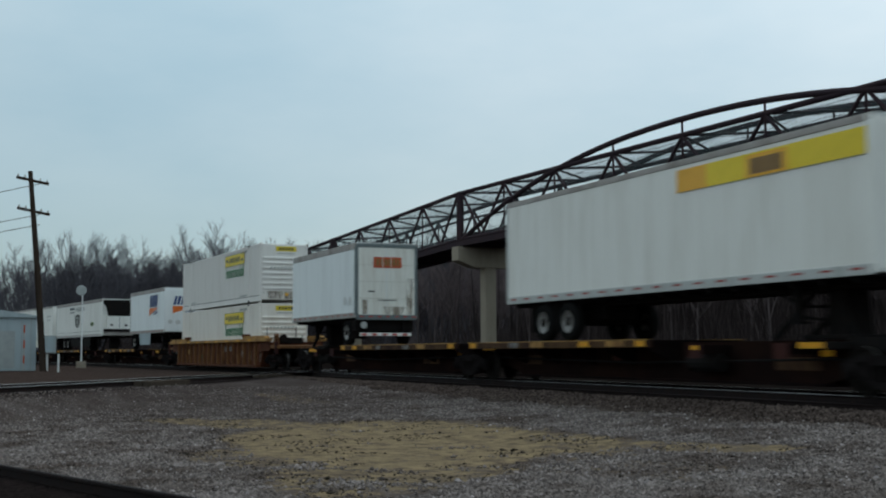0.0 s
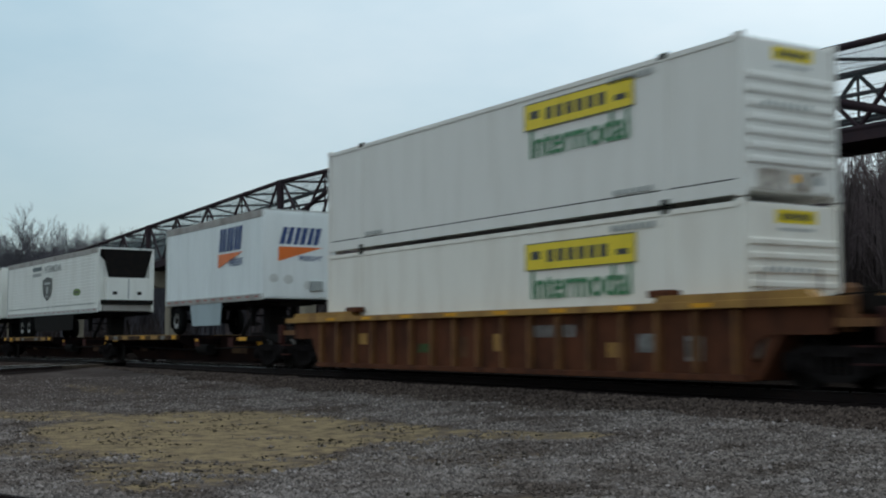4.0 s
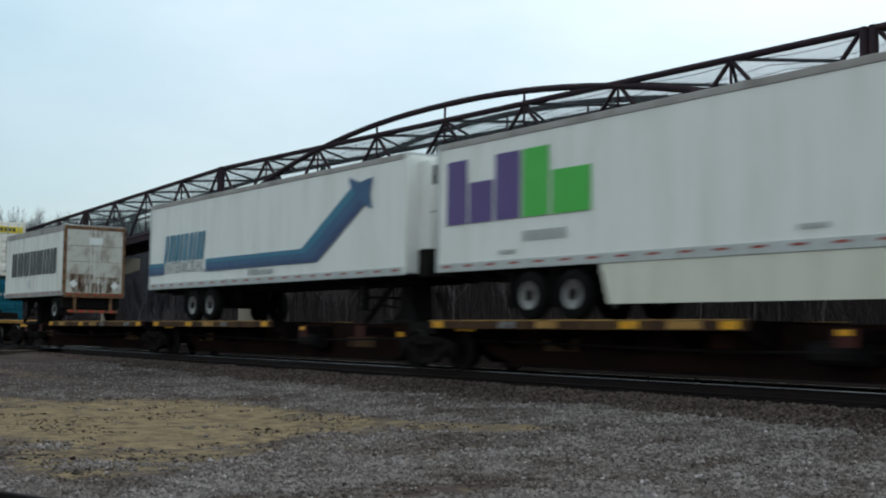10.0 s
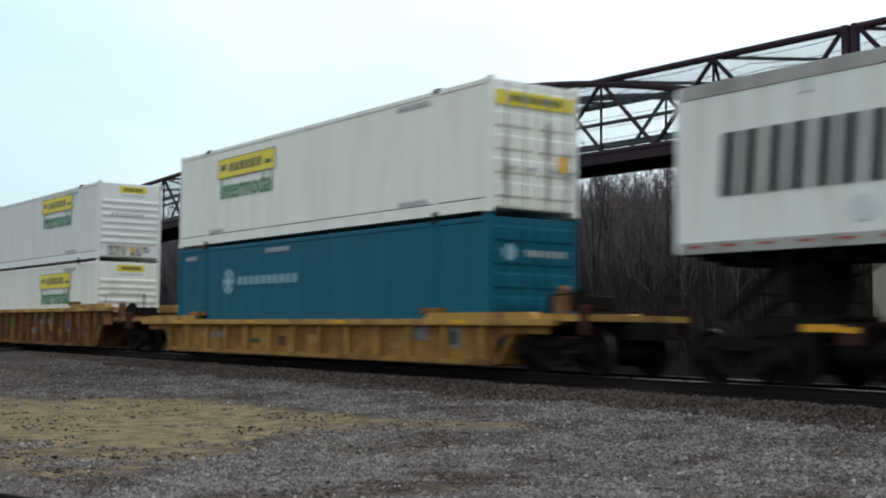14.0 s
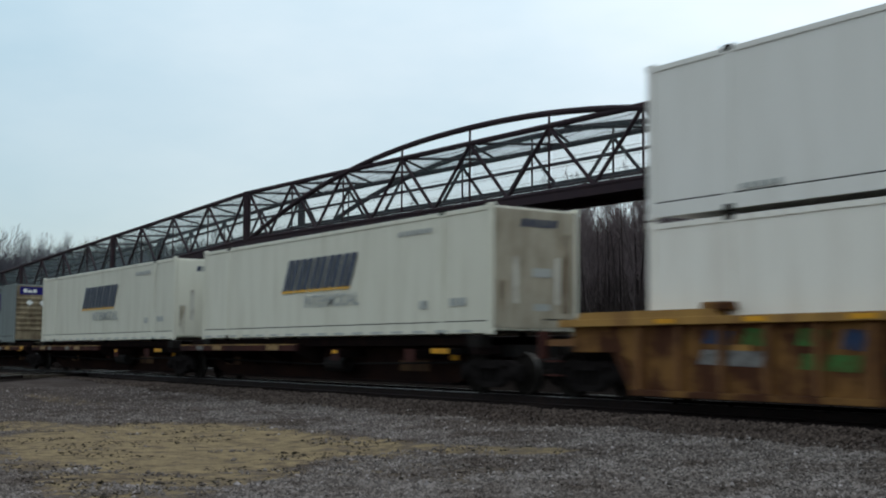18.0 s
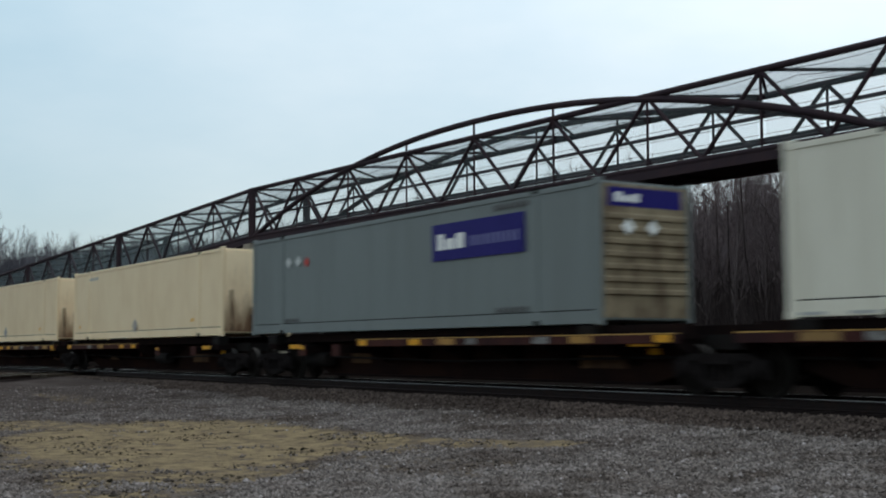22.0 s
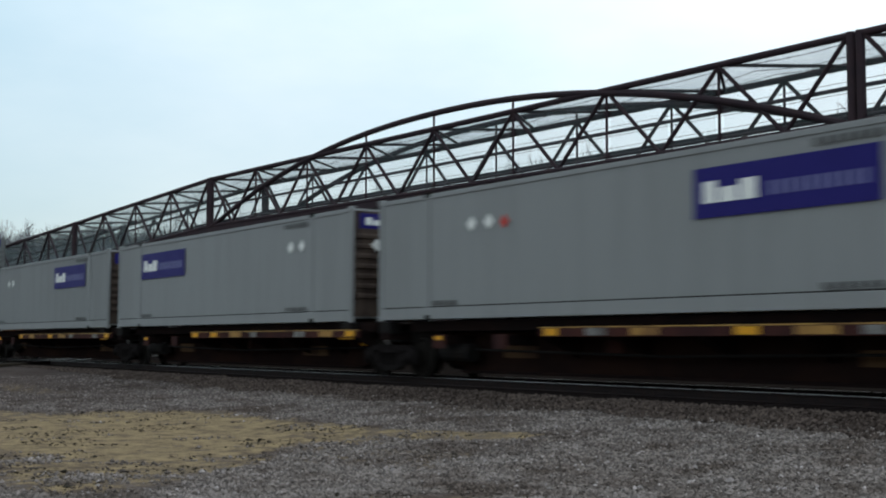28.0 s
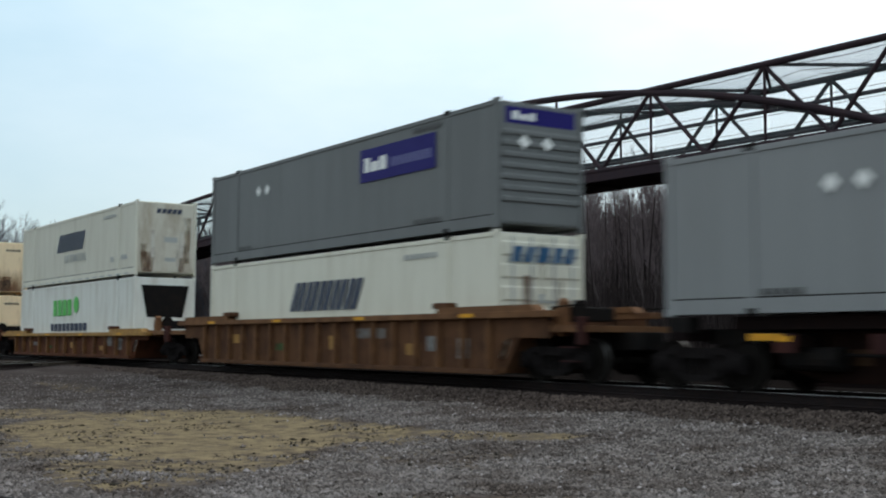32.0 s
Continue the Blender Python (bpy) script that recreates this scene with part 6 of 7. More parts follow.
        decal("reflective_tape", [rect(-1.0 + 0.42 * k, -0.8 + 0.42 * k, 0.38, 0.46) for k in range(5)], M["red"], bar, end=e - 0.037)
        decal("reflective_tape", [rect(-1.1 + 0.36 * k, -0.95 + 0.36 * k, z0 + 0.02, z0 + 0.07) for k in range(7)], M["red"], c, end=e + 0.033)
        part("under_frame", box(e - 0.8, e - 0.25, -1.2, 1.2, 0.55, z0 - 0.06, 0.02), M["black"], c, "dark rear frame")
        for y in (-0.9,):
            lamp = lathe([(0.001, 0), (0.12, 0), (0.14, 0.03), (0.12, 0.06), (0.001, 0.06)], 18)
            bmesh.ops.transform(lamp, matrix=pose(e - 0.04, y, z0 - 0.28 if rear != "wood_edge" else z0 + 0.32, 0, 0, 90), verts=lamp.verts)
            part("reflector_disc", lamp, M["d_grey"], c, "round pale disc")
    elif nose == "reefer":
        part("cooling_case", prism([(-0.98, z0 + 0.55), (0.98, z0 + 0.55), (0.98, z1 - 1.35), (-0.98, z1 - 1.35)], "x", e, e + 0.34), M["white"], c, "white cooling unit case")
        part("cooling_grille", prism([(-0.80, z1 - 1.33), (0.80, z1 - 1.33), (1.12, z1 - 0.08), (-1.12, z1 - 0.08)], "x", e - 0.01, e + 0.22), M["black"], c, "black cooling grille")
        for y in (-0.62, 0.5):
            part("vent", box(e + 0.34, e + 0.352, y - 0.1, y + 0.1, z0 + 0.78, z0 + 0.92), M["black"], c)
        part("lower_ledge", box(e, e + 0.2, -1.1, 1.1, z0 + 0.05, z0 + 0.36, 0.03), M["taupe"], c, "grimy lower ledge")
        # A solid block: the recess's shade is put into its black colour.
        part("ledge_recess", box(e - 0.01, e + 0.3, -1.14, 1.14, z0 + 0.36, z0 + 0.55), M["black"], c, "black block drawing the shaded recess under the case")
        part("grille_cheek", prism([(-1.2, z1 - 0.08), (-1.11, z1 - 0.08), (-0.86, z1 - 1.0), (-0.95, z1 - 0.62), (-1.2, z1 - 0.4)], "x", e - 0.01, e + 0.05), M["black"], c)
        part("case_seam", box(e + 0.34, e + 0.347, -0.02, 0.02, z0 + 0.6, z1 - 1.4), M["grey"], c)
        part("frame_post", box(e, e + 0.12, 1.0, 1.24, z0 + 0.55, z1 - 0.3, 0.03), M["white"], c)
    elif nose == "slim":
        part("cooling_case", prism([(-0.85, z0 + 0.3), (0.85, z0 + 0.3), (0.95, z1 - 0.2), (-0.95, z1 - 0.2)], "x", e, e + 0.38), M["white"], c, "white cooling unit case")
        part("fuel_tank", box(e + 0.02, e + 0.42, -0.95, 0.95, z0 - 0.05, z0 + 0.62, 0.04), M["black"], c, "dark lower cooling box")
        part("vent", box(e + 0.38, e + 0.392, -0.55, -0.2, z0 + 1.15, z0 + 1.3), M["black"], c)
        part("grille", box(e + 0.38, e + 0.40, -0.8, 0.8, z1 - 0.75, z1 - 0.3), M["black"], c, "black cooling grille")
        part("case_seam", box(e + 0.38, e + 0.388, -0.85, 0.85, z0 + 1.48, z0 + 1.51), M["grey"], c)
    else:
        part("nose_plate", box(e - 0.02, e + 0.012, -TW + 0.12, TW - 0.12, z0 + 0.1, z1 - 0.12, 0.012), M[body], c)
        part("air_box", box(e + 0.012, e + 0.09, 0.35, 0.8, z0 + 0.3, z0 + 0.62, 0.02), M["cabinet"], c)
    return c


# ---- the consist, front to back ----
DECK = CAR + 1.045


def load_trailer(c, x0, x1, car):
    ride(c, (x0 + x1) / 2, DECK, car[1], car[2])


def load_box(c, x0, x1, car, z):
    ride(c, (x0 + x1) / 2, z, car[1], car[2])


def wide(u0, u1, v0, v1):
    return [rect(u0, u1, v0, v1)]


def build_train():
    side, tside = -HW - 0.006, -TW - 0.006
    # two trailers on the leading spine cars
    car = spine_car(139.1, 156.7, (139.6, 149.5), (True, True))
    hitch(car[0], 154.6 - car[1])
    t = trailer("long white road trailer with a yellow stripe", 14.6, "white", "alu", ribs="posts")
    decal("stripe", wide(2.4, 7.2, 3.22, 3.72), M["d_yellow"], t, side=tside, label="broad yellow stripe")
    decal("stripe_end", wide(1.3, 2.4, 3.22, 3.72), M["d_amber"], t, side=tside)
    decal("name_panel", wide(3.75, 5.05, 3.22, 3.68), M["d_amber"], t, side=tside - 0.005, label="orange name panel")
    decal("panel_marks", wide(3.9, 4.9, 3.28, 3.6), M["d_brown"], t, side=tside - 0.01)
    load_trailer(t, 142.1, 156.7, car)
    car = spine_car(121.6, 139.1, (127.4, 138.6), (True, False))
    hitch(car[0], 122.6 - car[1])
    t = trailer("short pale road trailer with a red sign on its doors", 8.5, "white_cool", "frame_grey", ribs="none", axles=1, facing=-1)
    decal("name_panel", wide(-0.55, 0.62, 3.0, 3.42), M["d_red"], t, end=4.25 + 0.025, label="orange-red door sign")
    decal("panel_marks", blocks(-0.46, 0.54, 3.08, 3.34, 6, 0.3), M["d_brown"], t, end=4.25 + 0.03)
    decal("round_marks", [disc(3.05, 1.74, 0.17), disc(3.65, 1.72, 0.17)], M["d_faint"], t, side=tside, label="faint round marks")
    run_stains(t, 4.25 + 0.014, ((-0.9, 0.25, 1.75, 1.2), (0.3, 0.9, 1.5, 1.18), (0.95, 0.3, 2.6, 1.2)), "s_dust")
    decal("hinge_mark", [rect(-0.75, -0.5, 2.05, 2.1), rect(-0.35, 0.4, 1.72, 1.76)], M["d_ink"], t, end=4.25 + 0.022)
    load_trailer(t, 120.45, 128.95, car)

    # first double stack
    def stack(x0, x1, car, top, low, zt=3.972, zb=1.036):
        for c, z in ((low, zb), (top, zt)):
            load_box(c, x0, x1, car, z)

    def yellow_box(front="ribs", aged="milk", where=1.6, high=2.05):
        c = container("container", "long white container with a yellow name panel", 16.15, aged, front)
        u = where
        mark_yellow(c, u, u + 3.65, high, high + 0.59)
        mark_code(c, 16.15)
        e = 8.075 + 0.04
        if front == "ribs":
            decal("end_panel", wide(-0.42, 0.62, 2.50, 2.74), M["d_yellow"], c, end=e - 0.06, label="small yellow end panel")
            decal("end_marks", blocks(-0.28, 0.48, 2.56, 2.68, 5, 0.3), M["d_ink"], c, end=e - 0.055)
            if high < 2:
                run_stains(c, e - 0.004, ((-0.86, 0.07, 1.75, 0.2), (0.62, 0.10, 1.7, 0.2), (0.95, 0.08, 1.3, 0.15)))
            run_stains(c, e - 0.058, ((-0.2, 1.9, 0.52, 0.14),), "s_dust")
            decal("end_label", wide(0.05, 0.22, 0.3, 0.45), M["d_amber"], c, end=e - 0.056)
            decal("end_label", wide(0.55, 0.8, 0.28, 0.44), M["d_grey"], c, end=e - 0.056)
            decal("end_scrawl", blocks(-0.8, 0.5, 1.62, 1.72, 7, 0.4, 0.06), M["d_grey"], c, end=e - 0.004)
            decal("end_line", blocks(-0.35, 0.55, 2.36, 2.42, 9, 0.35), M["d_grey"], c, end=e - 0.056)
        else:
            decal("end_panel", wide(-1.08, 1.08, 2.30, 2.62), M["d_yellow"], c, end=e - 0.012, label="yellow band across the doors")
            decal("end_marks", blocks(-0.75, 0.75, 2.38, 2.54, 7, 0.3), M["d_ink"], c, end=e - 0.007)
            run_stains(c, e + 0.005, ((-0.8, 0.2, 2.2, 0.3), (0.35, 0.18, 2.0, 0.3), (0.9, 0.16, 1.5, 0.2)))
            decal("warning_label", wide(0.62, 0.86, 0.95, 1.3), M["d_amber"], c, end=e + 0.045)
        return c

    car = well_car(98.5, 115.1, 1.46, "well_brown", "well_rib", "long rusty ochre well car with ribbed sides")
    stack(98.72, 114.87, car, yellow_box(), yellow_box(aged="bone", high=1.93))

    # five-unit spine car with road trailers
    car = spine_car(76.9, 94.3, (77.4, 86.5), (True, True))
    hitch(car[0], 92.3 - car[1])
    t = trailer("white road trailer with blue and orange marks", 9.2, "white_cool", "alu", ribs="posts", axles=1, skirt=(-1.7, 0.95, "shed"))
    for k, kw in ((0, dict(side=tside)), (1, dict(end=4.6 + 0.016))):
        u, v, w = ((0.82, 2.78, 2.2), (-0.75, 2.85, 1.55))[k]
        slanted(t, u, u + w * 0.92, v, v + (0.78, 0.55)[k], 3, (1, 1, 1), "d_royal", lean=0.14, label="slanting blue block", **kw)
        decal("wedge", [[(u, v - 0.08), (u + w, v - 0.08), (u, v - 0.55)][::-1], ][:1], M["d_orange"], t, label="orange wedge", **kw)
        lettering(t, u + w * 0.72, v - 0.52, w * 0.52, kw.get("side", 0) - 0.002, "FREIGHT", "d_royal", "blue word FREIGHT", 1.1, kw["end"] + 0.004 if k else None)
    decal("faint_marks", [disc(-0.9, 1.75, 0.16, ry=0.14), disc(-0.4, 1.72, 0.17, ry=0.15), disc(0.3, 1.55, 0.15)], M["d_faint"], t, end=4.616)
    load_trailer(t, 85.0, 94.2, car)

    car = spine_car(59.2, 76.9, (59.7, 69.0), (True, False))
    hitch(car[0], 74.6 - car[1])
    t = trailer("white ribbed refrigerated trailer with a dark shield", 16.05, "white", "alu", nose="reefer", ribs="lines", skirt=(-2.2, 4.3, "black"), tandem=3.13)
    decal("shield", [[(-0.88, 2.86), (-0.04, 2.98), (0.80, 2.86), (0.80, 2.4), (0.6, 2.05), (-0.04, 1.78), (-0.68, 2.05), (-0.88, 2.4)]], M["d_ink"], t, side=tside, label="dark grey shield")
    decal("shield_marks", [rect(-0.55, 0.45, 2.6, 2.72), disc(-0.04, 2.32, 0.2), rect(-0.3, 0.22, 1.98, 2.06)], M["d_grey"], t, side=tside - 0.005)
    decal("name_blocks", wide(-2.77, -1.15, 3.36, 3.56), M["frame_grey"], t, side=tside, label="row of grey blocks")
    decal("small_marks", blocks(-2.77, -1.2, 3.08, 3.24, 6, 0.12), M["d_grey"], t, side=tside)
    lettering(t, 0.88, 3.2, 3.0, tside - 0.002, "INTERMODAL", "d_grey", "grey word INTERMODAL", 1.0)
    decal("green_oval", [disc(4.93, 2.05, 0.6, 24, 0.17)], M["d_olive"], t, side=tside, label="green oval badge")
    decal("oval_marks", blocks(4.55, 5.3, 2.0, 2.1, 4, 0.25), M["d_ink"], t, side=tside - 0.005)
    load_trailer(t, 59.95, 76.0, car)

    car = spine_car(41.7, 59.2, (42.2, 51.4), (True, False))
    hitch(car[0], 57.0 - car[1])
    t = trailer("long white road trailer with purple and green marks", 16.25, "white", "alu", ribs="seams", skirt=(-2.4, 3.95, "ivory"), tandem=3.3)
    u = -7.68
    decal("name_blocks", [rect(u, u + 0.74, 2.1, 3.5), rect(u + 0.84, u + 1.68, 2.1, 2.98), rect(u + 1.78, u + 2.62, 2.1, 3.5)], M["d_purple"], t, side=tside, label="plain purple block")
    decal("name_blocks", [rect(u + 2.70, u + 3.54, 2.1, 3.5), rect(u + 3.64, u + 4.80, 2.1, 2.98)], M["d_lime"], t, side=tside, label="plain green block")
    decal("small_marks", blocks(u + 2.7, u + 4.1, 1.62, 1.82, 6, 0.25) + blocks(u + 1.9, u + 2.5, 1.38, 1.46, 4, 0.3) + blocks(6.05, 7.5, 3.02, 3.14, 10, 0.35) + blocks(6.15, 7.5, 2.7, 2.78, 12, 0.4) + blocks(2.0, 2.6, 1.42, 1.5, 5, 0.3), M["d_grey"], t, side=tside)
    decal("name_blocks", blocks(-0.75, 0.2, 3.05, 3.42, 3, 0.2), M["d_purple"], t, end=8.125 + 0.016)
    load_trailer(t, 42.3, 58.55, car)

    car = spine_car(24.9, 41.7, (25.4, 34.2), (True, False))
    hitch(car[0], 39.6 - car[1])
    t = trailer("long white refrigerated trailer with a blue arrow stripe", 16.3, "white", "alu", nose="slim", ribs="seams", tandem=3.72)
    for lo, hi, ink, name in ((0, 0.3, "d_deep", "stripe_foot"), (0.3, 0.68, "d_blue", "arrow_stripe"), (0.68, 1, "d_sea", "stripe_edge")):
        a, b, d, g = ((p[0] + (q[0] - p[0]) * k, p[1] + (q[1] - p[1]) * k) for k in (lo, hi) for p, q in (((3.85, 1.54), (2.96, 1.93)), ((6.25, 2.86), (5.58, 3.34))))
        decal(name, [[(-3.35, a[1]), a, b, g, d, (-3.35, d[1])]], M[ink], t, side=tside, label="blue stripe rising into an arrow" if ink == "d_blue" else "")
        decal(name, [rect(-8.1, -6.75, a[1], d[1])], M[ink], t, side=tside)
    decal("arrow_head", [[(5.58, 3.34), (5.45, 3.62), (6.0, 3.44), (6.62, 3.52), (6.5, 3.1), (6.62, 2.72), (6.25, 2.86)]], M["d_blue"], t, side=tside - 0.005, label="blue arrow head")
    rows = [rect(u, u + w, 1.95, 2.82, 0.16) for u, w in ((-6.78, 0.22), (-6.42, 0.24), (-6.08, 0.13), (-5.84, 0.25), (-5.48, 0.15), (-5.20, 0.26), (-4.78, 0.25), (-4.40, 0.16), (-4.12, 0.22), (-3.80, 0.2))]
    decal("name_block", rows, M["d_sea"], t, side=tside, label="slanting blue bar")
    lettering(t, -5.05, 1.58, 3.1, tside - 0.002, "INTERMODAL", "d_grey", "grey word INTERMODAL", 1.0)
    decal("serial_marks", blocks(0.4, 1.3, 1.32, 1.46, 5, 0.3) + blocks(-0.3, 0.4, 1.32, 1.5, 3, 0.3), M["d_grey"], t, side=tside)
    load_trailer(t, 24.75, 41.05, car)

    car = spine_car(8.1, 24.9, (13.9, 24.4), (True, False))
    hitch(car[0], 8.9 - car[1])
    t = trailer("weathered white trailer with broad black block marks", 8.5, "white_old", "wood_edge", ribs="posts", axles=1, facing=-1, tape=True)
    w = (1.0, 1.15, 1.05, 1.0, 1.4, 1.05, 1.1)
    slanted(t, -3.32, 3.3, 2.0, 3.05, 7, w, "d_ink", None, side=tside, lean=0.08, label="big black bar")
    decal("faint_badge", [disc(-0.5, 1.62, 0.22, 20, 0.2), rect(-1.6, -1.4, 3.5, 3.68)], M["d_faint"], t, side=tside)
    run_stains(t, 4.25 + 0.016, ((-0.55, 1.0, 1.95, 1.2), (0.6, 1.0, 1.85, 1.2), (0.05, 1.7, 1.6, 1.2)))
    decal("placard", [disc(-0.86, 1.55, 0.17, 4), disc(0.86, 1.5, 0.17, 4)], M["d_white"], t, end=4.25 + 0.022, label="white diamond placards")
    decal("door_label", wide(-0.25, 0.3, 3.18, 3.46), M["d_white"], t, end=4.25 + 0.024, label="white label on the door")
    load_trailer(t, 6.85, 15.35, car)

    # two more double stacks on articulated well cars
    car = well_car(-14.95, 1.8, 1.03, "well_gold", "well_yellow", "golden yellow well car with low ribbed sides", ends=(False, True), shared=(3.6, None))
    low = container("container", "teal blue container with white emblem", 16.15, "teal", "doors")
    decal("emblem", [disc(-4.4, 1.79, 0.36)], M["d_mist"], low, side=side, label="white round emblem")
    decal("emblem_spokes", [disc(-4.4 + 0.24 * math.cos(a), 1.79 + 0.24 * math.sin(a), 0.075, 10) for a in (0.5, 1.55, 2.6, 3.65, 4.7, 5.75)], M["teal"], low, side=side - 0.005)
    decal("name_blocks", blocks(-3.84, -0.2, 1.67, 1.91, 10, 0.42), M["d_mist"], low, side=side, label="row of pale blocks")
    decal("serial_marks", blocks(-2.1, -0.7, 2.52, 2.66, 6, 0.35) + blocks(-7.5, -6.7, 2.5, 2.62, 4, 0.35), M["d_grey"], low, side=side)
    decal("end_emblem", [disc(-0.72, 2.1, 0.18)], M["d_mist"], low, end=8.115)
    decal("end_marks", blocks(-0.35, 0.9, 2.02, 2.16, 7, 0.35), M["d_grey"], low, end=8.115)
    for d in low.children:
        for o in d.children:
            if o.name.startswith(("lock_rod", "handle")):
                o.data.materials[0] = M["teal"]
    stack(-14.68, 1.47, car, yellow_box("doors", "bone", -5.3, 1.92), low)
    car = well_car(-38.6, -21.9, 1.48, "well_patch", "well_rib", "long rusty ochre well car with patched sides", ends=(True, True), shared=(None, 3.3))
    for u0, u1, v0, v1, ink in ((-6.6, -5.9, 1.02, 1.22, "g_blue"), (-5.7, -5.1, 1.0, 1.24, "g_green"), (-4.55, -3.95, 0.98, 1.22, "g_green"), (-3.7, -3.2, 0.92, 1.2, "g_blue"), (-6.7, -5.2, 0.66, 0.88, "stencil"), (-4.5, -3.3, 0.6, 0.82, "g_green"), (-1.9, -1.2, 0.75, 1.15, "g_green"), (0.9, 1.7, 0.5, 0.72, "stencil"), (3.3, 4.1, 0.62, 0.9, "well_chord"), (5.4, 6.2, 0.7, 1.1, "g_blue")):
        decal("spray_patch", [[(u0, v0), (u1 - 0.08, v0 - 0.04), (u1, v1), (u0 + 0.1, v1 + 0.03)]], M[ink], car[0], side=-1.3445, label="faded spray-painted patch")
    stack(-38.33, -22.18, car, yellow_box(), yellow_box(aged="bone", high=1.93))

    # containers on a three-unit spine car
    def slant_box(front="plain", under=True, body="ivory", at=(-2.25, 1.85), v=(1.33, 2.2), word=True, face=None):
        c = container("container", "long ivory container with slanting dark blue blocks", 16.3, body, front)
        slanted(c, at[0], at[1], v[0], v[1], 5, (1, 1.25, 0.55, 0.95, 1), "d_navy", "d_amber" if under else None, side=side, lean=0.42, label="slanting dark blue bar")
        if word:
            lettering(c, (at[0] + at[1]) / 2 + 0.92, v[0] - 0.50, 3.1, side - 0.002, "INTERMODAL", "d_grey", "grey word INTERMODAL", 0.95)
        decal("serial_marks", blocks(4.2, 5.75, 2.42, 2.54, 7, 0.3) + blocks(5.2, 5.6, 0.62, 0.82, 2, 0.3) + blocks(6.5, 7.2, 0.66, 0.84, 2, 0.2), M["d_grey"], c, side=side)
        for o in c.children:
            if face and o.name.startswith("front_panel"):
                o.data.materials[0] = M[face]
        decal("end_marks", blocks(-0.45, 0.6, 2.42, 2.6, 5, 0.25, 0.05), M["d_navy"], c, end=8.15)
        decal("end_label", wide(-0.1, 0.45, 1.3, 1.5) + wide(-0.05, 0.4, 0.55, 0.7), M["d_grey"], c, end=8.15)
        if front == "plain":
            run_stains(c, 8.141, ((0.85, 0.3, 2.3, 0.5), (-0.9, 0.25, 1.2, 0.2)), "s_dust")
        else:
            run_stains(c, 8.172, ((-0.4, 0.22, 1.9, 0.2), (0.5, 0.2, 1.8, 0.25), (0.95, 0.15, 1.4, 0.2)))
        decal("reflective_strip", [rect(-7.9 + 15.8 * k / 16, -7.4 + 15.8 * k / 16, 0.06, 0.11) for k in range(16)], M["d_grey"], c, side=side)
        return c

    SZ = 1.925
    red = dict(edge="maroon")
    car = spine_car(-61.8, -43.5, (-61.2, -52.5), (False, True), boxes=(-59.2, -43.9), worn=True, **red)
    load_box(slant_box(face="drab_end"), -59.6, -43.3, car, SZ)
    car = spine_car(-80.2, -61.8, (-79.6, -70.0), (False, True), boxes=(-78.2, -62.4), worn=True, **red)
    load_box(slant_box(), -78.55, -62.25, car, SZ)

    def slate_box(body="grey", at=(1.35, 4.6), placards=(-5.6,), high=1.5, end=True, red_mark=False, face="sooty"):
        c = container("container", "long grey container with an indigo name panel", 16.3, body, "ribs", posts=2.05)
        for o in c.children:
            if o.name.startswith(("front_panel", "end_rib")):
                o.data.materials[0] = M[face]
        u0, u1 = at
        w = u1 - u0
        decal("name_panel", wide(u0, u1, high, high + 0.86), M["d_indigo"], c, side=side, label="indigo name panel")
        decal("white_blocks", [rect(u0 + w * 0.06, u0 + w * 0.14, high + 0.25, high + 0.62), rect(u0 + w * 0.155, u0 + w * 0.26, high + 0.25, high + 0.5), rect(u0 + w * 0.275, u0 + w * 0.37, high + 0.25, high + 0.6)], M["d_white"], c, side=side - 0.005, label="plain white block")
        decal("panel_bars", blocks(u0 + w * 0.42, u0 + w * 0.95, high + 0.27, high + 0.5, 10, 0.3), M["d_indigo2"], c, side=side - 0.005)
        mark_code(c, 16.3, ink="d_dark")
        for k, u in enumerate(placards):
            decal("placard", [disc(u, 2.06, 0.17, 4), disc(u + 0.62, 2.06, 0.17, 4)], M["d_white" if body != "slate" else "d_faint"], c, side=side, label="white diamond placards")
        if red_mark:
            decal("red_placard", [disc(placards[0] + 1.15, 2.02, 0.16, 4)], M["red"], c, side=side)
        decal("end_panel", wide(-0.98, 0.98, 2.36, 2.74), M["d_indigo"], c, end=8.15 - 0.015, label="indigo end panel")
        decal("end_marks", [rect(-0.8, -0.62, 2.45, 2.64), rect(-0.58, -0.38, 2.45, 2.58), rect(-0.34, -0.16, 2.45, 2.62)], M["d_white"], c, end=8.15 - 0.01)
        decal("end_placards", [disc(-0.5, 1.95, 0.17, 4), disc(0.15, 1.95, 0.17, 4)], M["d_white"], c, end=8.15 + 0.04)
        return c

    car = spine_car(-98.2, -80.2, (-92.7, -81.0), (True, True), boxes=(-98.0, -83.6), **red)
    load_box(slate_box("slate", (2.1, 5.75), (-5.65,), 1.6, red_mark=True, face="beige"), -99.5, -83.2, car, SZ)

    # containers on a five-unit spine car
    def cream_box():
        c = container("container", "cream container with rust-streaked end", 16.3, "cream", "flat", posts=2.0)
        for o in c.children:
            if o.name.startswith("front_panel"):
                o.data.materials[0] = M["rust_end"]
        decal("emblem", [[(-0.5, 0.48), (-0.2, 0.2), (0.08, 0.48), (-0.2, 0.76)]], M["taupe"], c, side=side, label="faint grey diamond emblem")
        decal("serial_marks", blocks(-5.98, -4.82, 2.46, 2.57, 6, 0.3), M["d_grey"], c, side=side)
        decal("yellow_label", wide(5.5, 5.75, 0.52, 0.64) + wide(-7.3, -7.1, 0.5, 0.62), M["d_amber"], c, side=side)
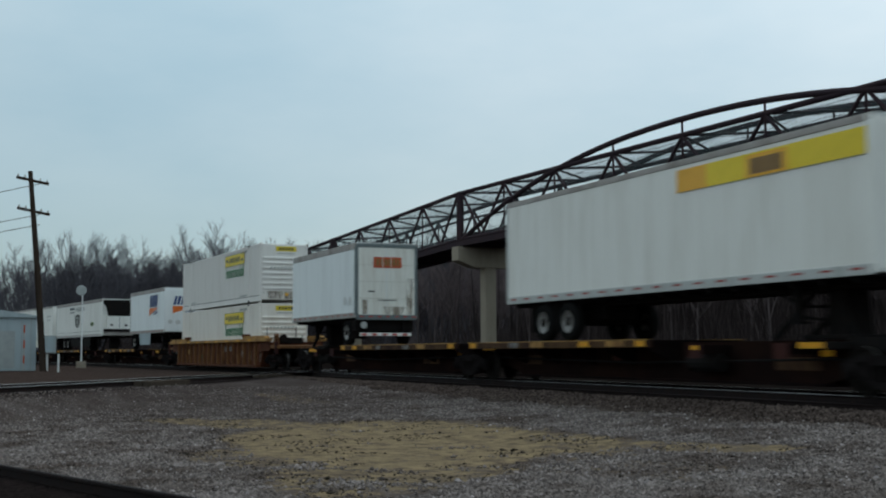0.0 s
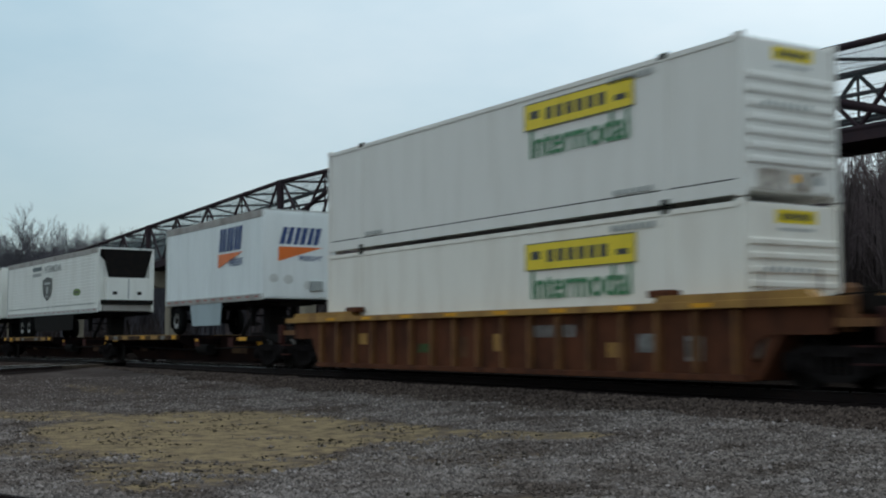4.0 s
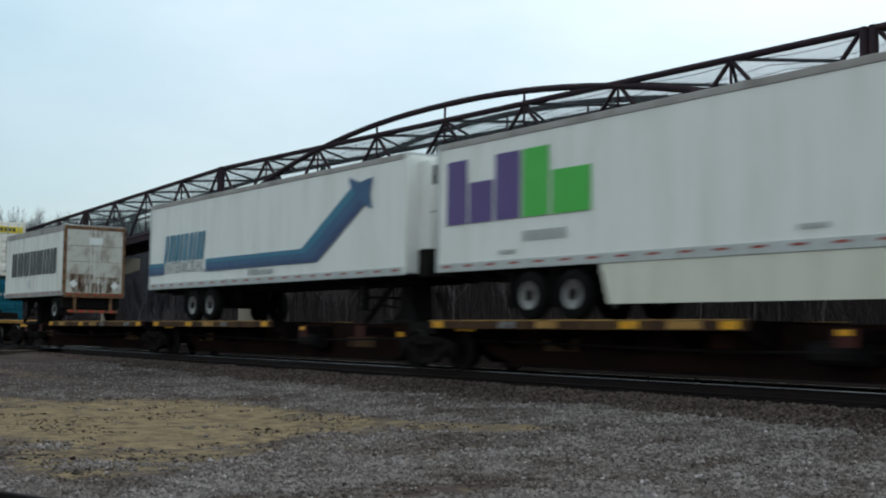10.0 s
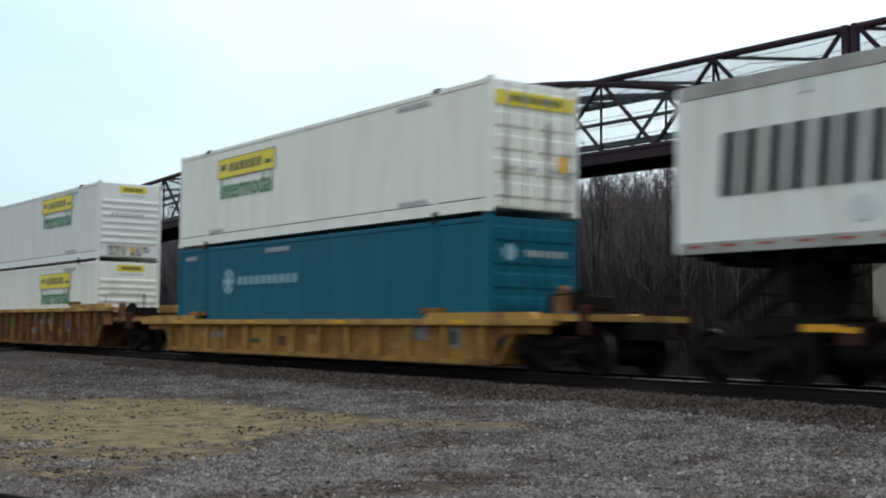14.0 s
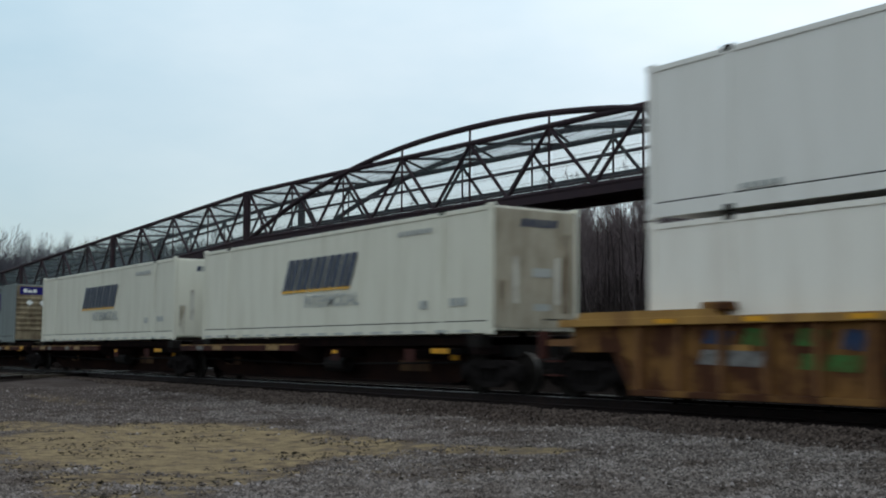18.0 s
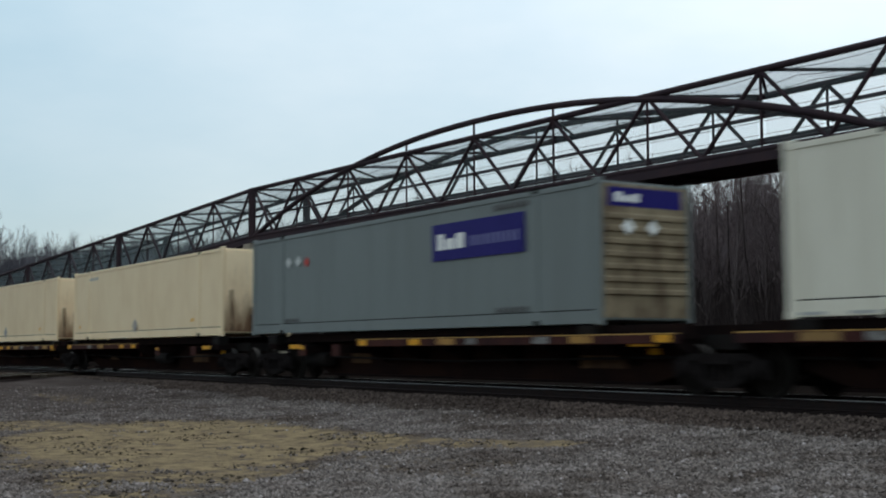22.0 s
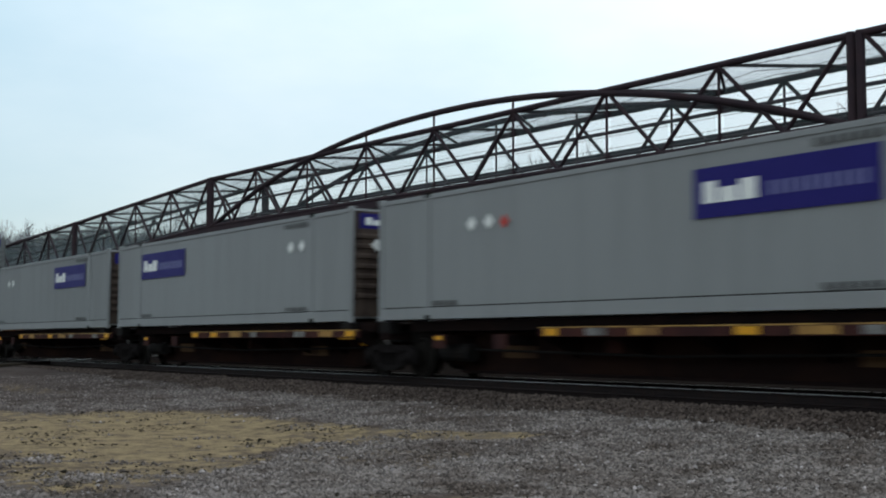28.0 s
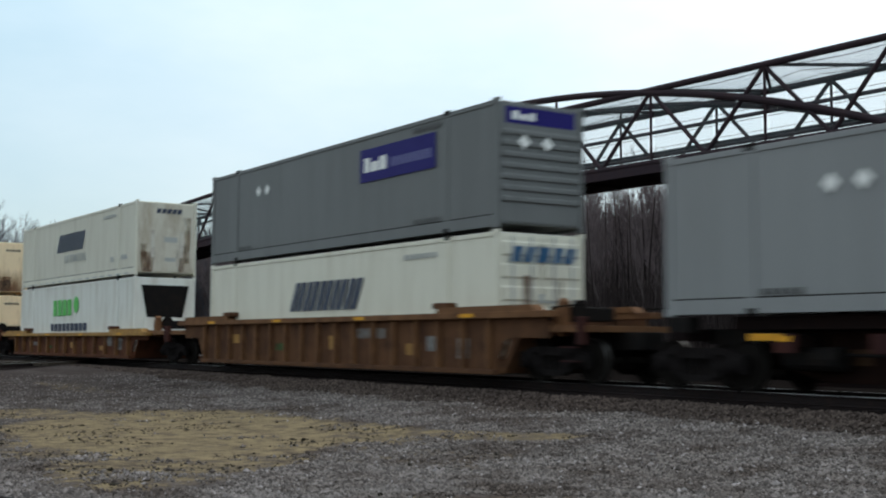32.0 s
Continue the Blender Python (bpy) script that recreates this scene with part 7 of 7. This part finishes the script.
        decal("end_marks", blocks(0.0, 0.8, 2.35, 2.46, 5, 0.3), M["d_ink"], c, end=8.16)
        run_stains(c, 8.1445, ((0.05, 0.7, 0.95, 0.12), (-0.88, 0.2, 1.5, 0.2)))
        run_stains(c, 8.1475, ((0.0, 0.55, 0.75, 0.12),), "s_soot")
        return c

    car = spine_car(-119.3, -101.3, (-118.6, -109.7), (False, True), boxes=(-117.8, -102.3), **red)
    load_box(cream_box(), -118.2, -101.9, car, SZ)
    car = spine_car(-137.2, -119.3, (-129.6, -120.6), (False, True), boxes=(-136.7, -121.2), **red)
    load_box(cream_box(), -137.05, -120.75, car, SZ)
    car = spine_car(-154.5, -137.2, (-148.6, -138.2), (False, True), boxes=(-154.5, -138.6), **red)
    load_box(slate_box("grey", (2.05, 5.8), (-4.4,), 1.62, red_mark=True), -154.8, -138.5, car, SZ)
    car = spine_car(-171.9, -154.5, (-165.6, -155.6), (False, True), boxes=(-172.1, -156.3), **red)
    load_box(slate_box("grey", (-5.92, -2.23), (4.95,), 1.62), -172.4, -156.1, car, SZ)
    car = spine_car(-189.1, -171.9, (-183.8, -172.8), (True, True), boxes=(-189.4, -173.9), **red)
    load_box(slate_box("grey", (1.97, 5.66), (-4.4,), 1.62), -189.75, -173.45, car, SZ)

    # closing double stacks
    car = well_car(-211.5, -194.8, 1.42, "well_rust", "rust_rib", "red-brown well car with ribbed sides", ends=(False, True), shared=(3.6, None))
    low = slant_box("doors", False, "ivory", (-2.2, 1.85), (1.27, 2.08), False)
    decal("end_name", blocks(-0.95, 0.95, 2.2, 2.55, 5, 0.25, 0.1), M["d_blue"], low, end=8.19, label="row of blue blocks")
    stack(-211.35, -195.05, car, slate_box("dark_grey", (1.97, 5.65), (-4.45,), 1.62, face="dark_grey"), low)
    car = well_car(-235.4, -218.7, 1.08, "well_brown", "well_rib", "ochre well car with low ribbed sides", ends=(True, True), shared=(3.6, 3.6))
    low = container("container", "white refrigerated container with green marks", 16.3, "white_old", "reefer")
    decal("name_blocks", blocks(-2.7, 0.2, 1.5, 2.2, 4, 0.25), M["d_lime"], low, side=side, label="row of green blocks")
    decal("round_badge", [disc(0.8, 1.95, 0.36)], M["d_lime"], low, side=side)
    decal("word_blocks", blocks(-3.0, 2.4, 0.82, 1.15, 9, 0.25), M["d_navy"], low, side=side)
    top = slant_box("plain", False, "ivory", (-2.35, 1.5), (1.4, 2.19), face="drab_white")
    run_stains(top, 8.1425, ((-0.75, 0.6, 0.9, 0.12), (0.6, 0.4, 1.2, 0.15)))
    stack(-235.2, -218.9, car, top, low)
    car = well_car(-259.3, -242.6, 1.08, "well_brown", "well_rib", "ochre well car with low ribbed sides", ends=(True, False), shared=(3.6, 3.6))
    stack(-259.1, -242.8, car, cream_box(), cream_box())


build_stones()
build_train()


# ---- what moves: the train runs through at a steady pace, its wheels roll ----
def train_pose(x, length):
    """Where a car stands whose middle is at x on the main track."""
    a, b = track_y(x - length / 2), track_y(x + length / 2)
    return Matrix.Translation((x, (a + b) / 2, 0)) @ Matrix.Rotation(math.atan2(b - a, length), 4, "Z")


def motions():
    for ob, x, dz, car, length in MOVERS:
        rows = []
        for k in range(65):
            t = k * 0.5
            rows.append((t, train_pose(car + V * (t - 16), length) @ Matrix.Translation((x - car, 0, dz))))
        walk(ob, rows)
    turn = math.degrees(V / R_WHEEL / FPS)  # degrees a frame
    for ob, d in WHEELS:
        walk(ob, [(k / FPS, pose(d, 0, R_WHEEL, 0, turn * k, 0)) for k in range(32 * FPS + 1)])


motions()
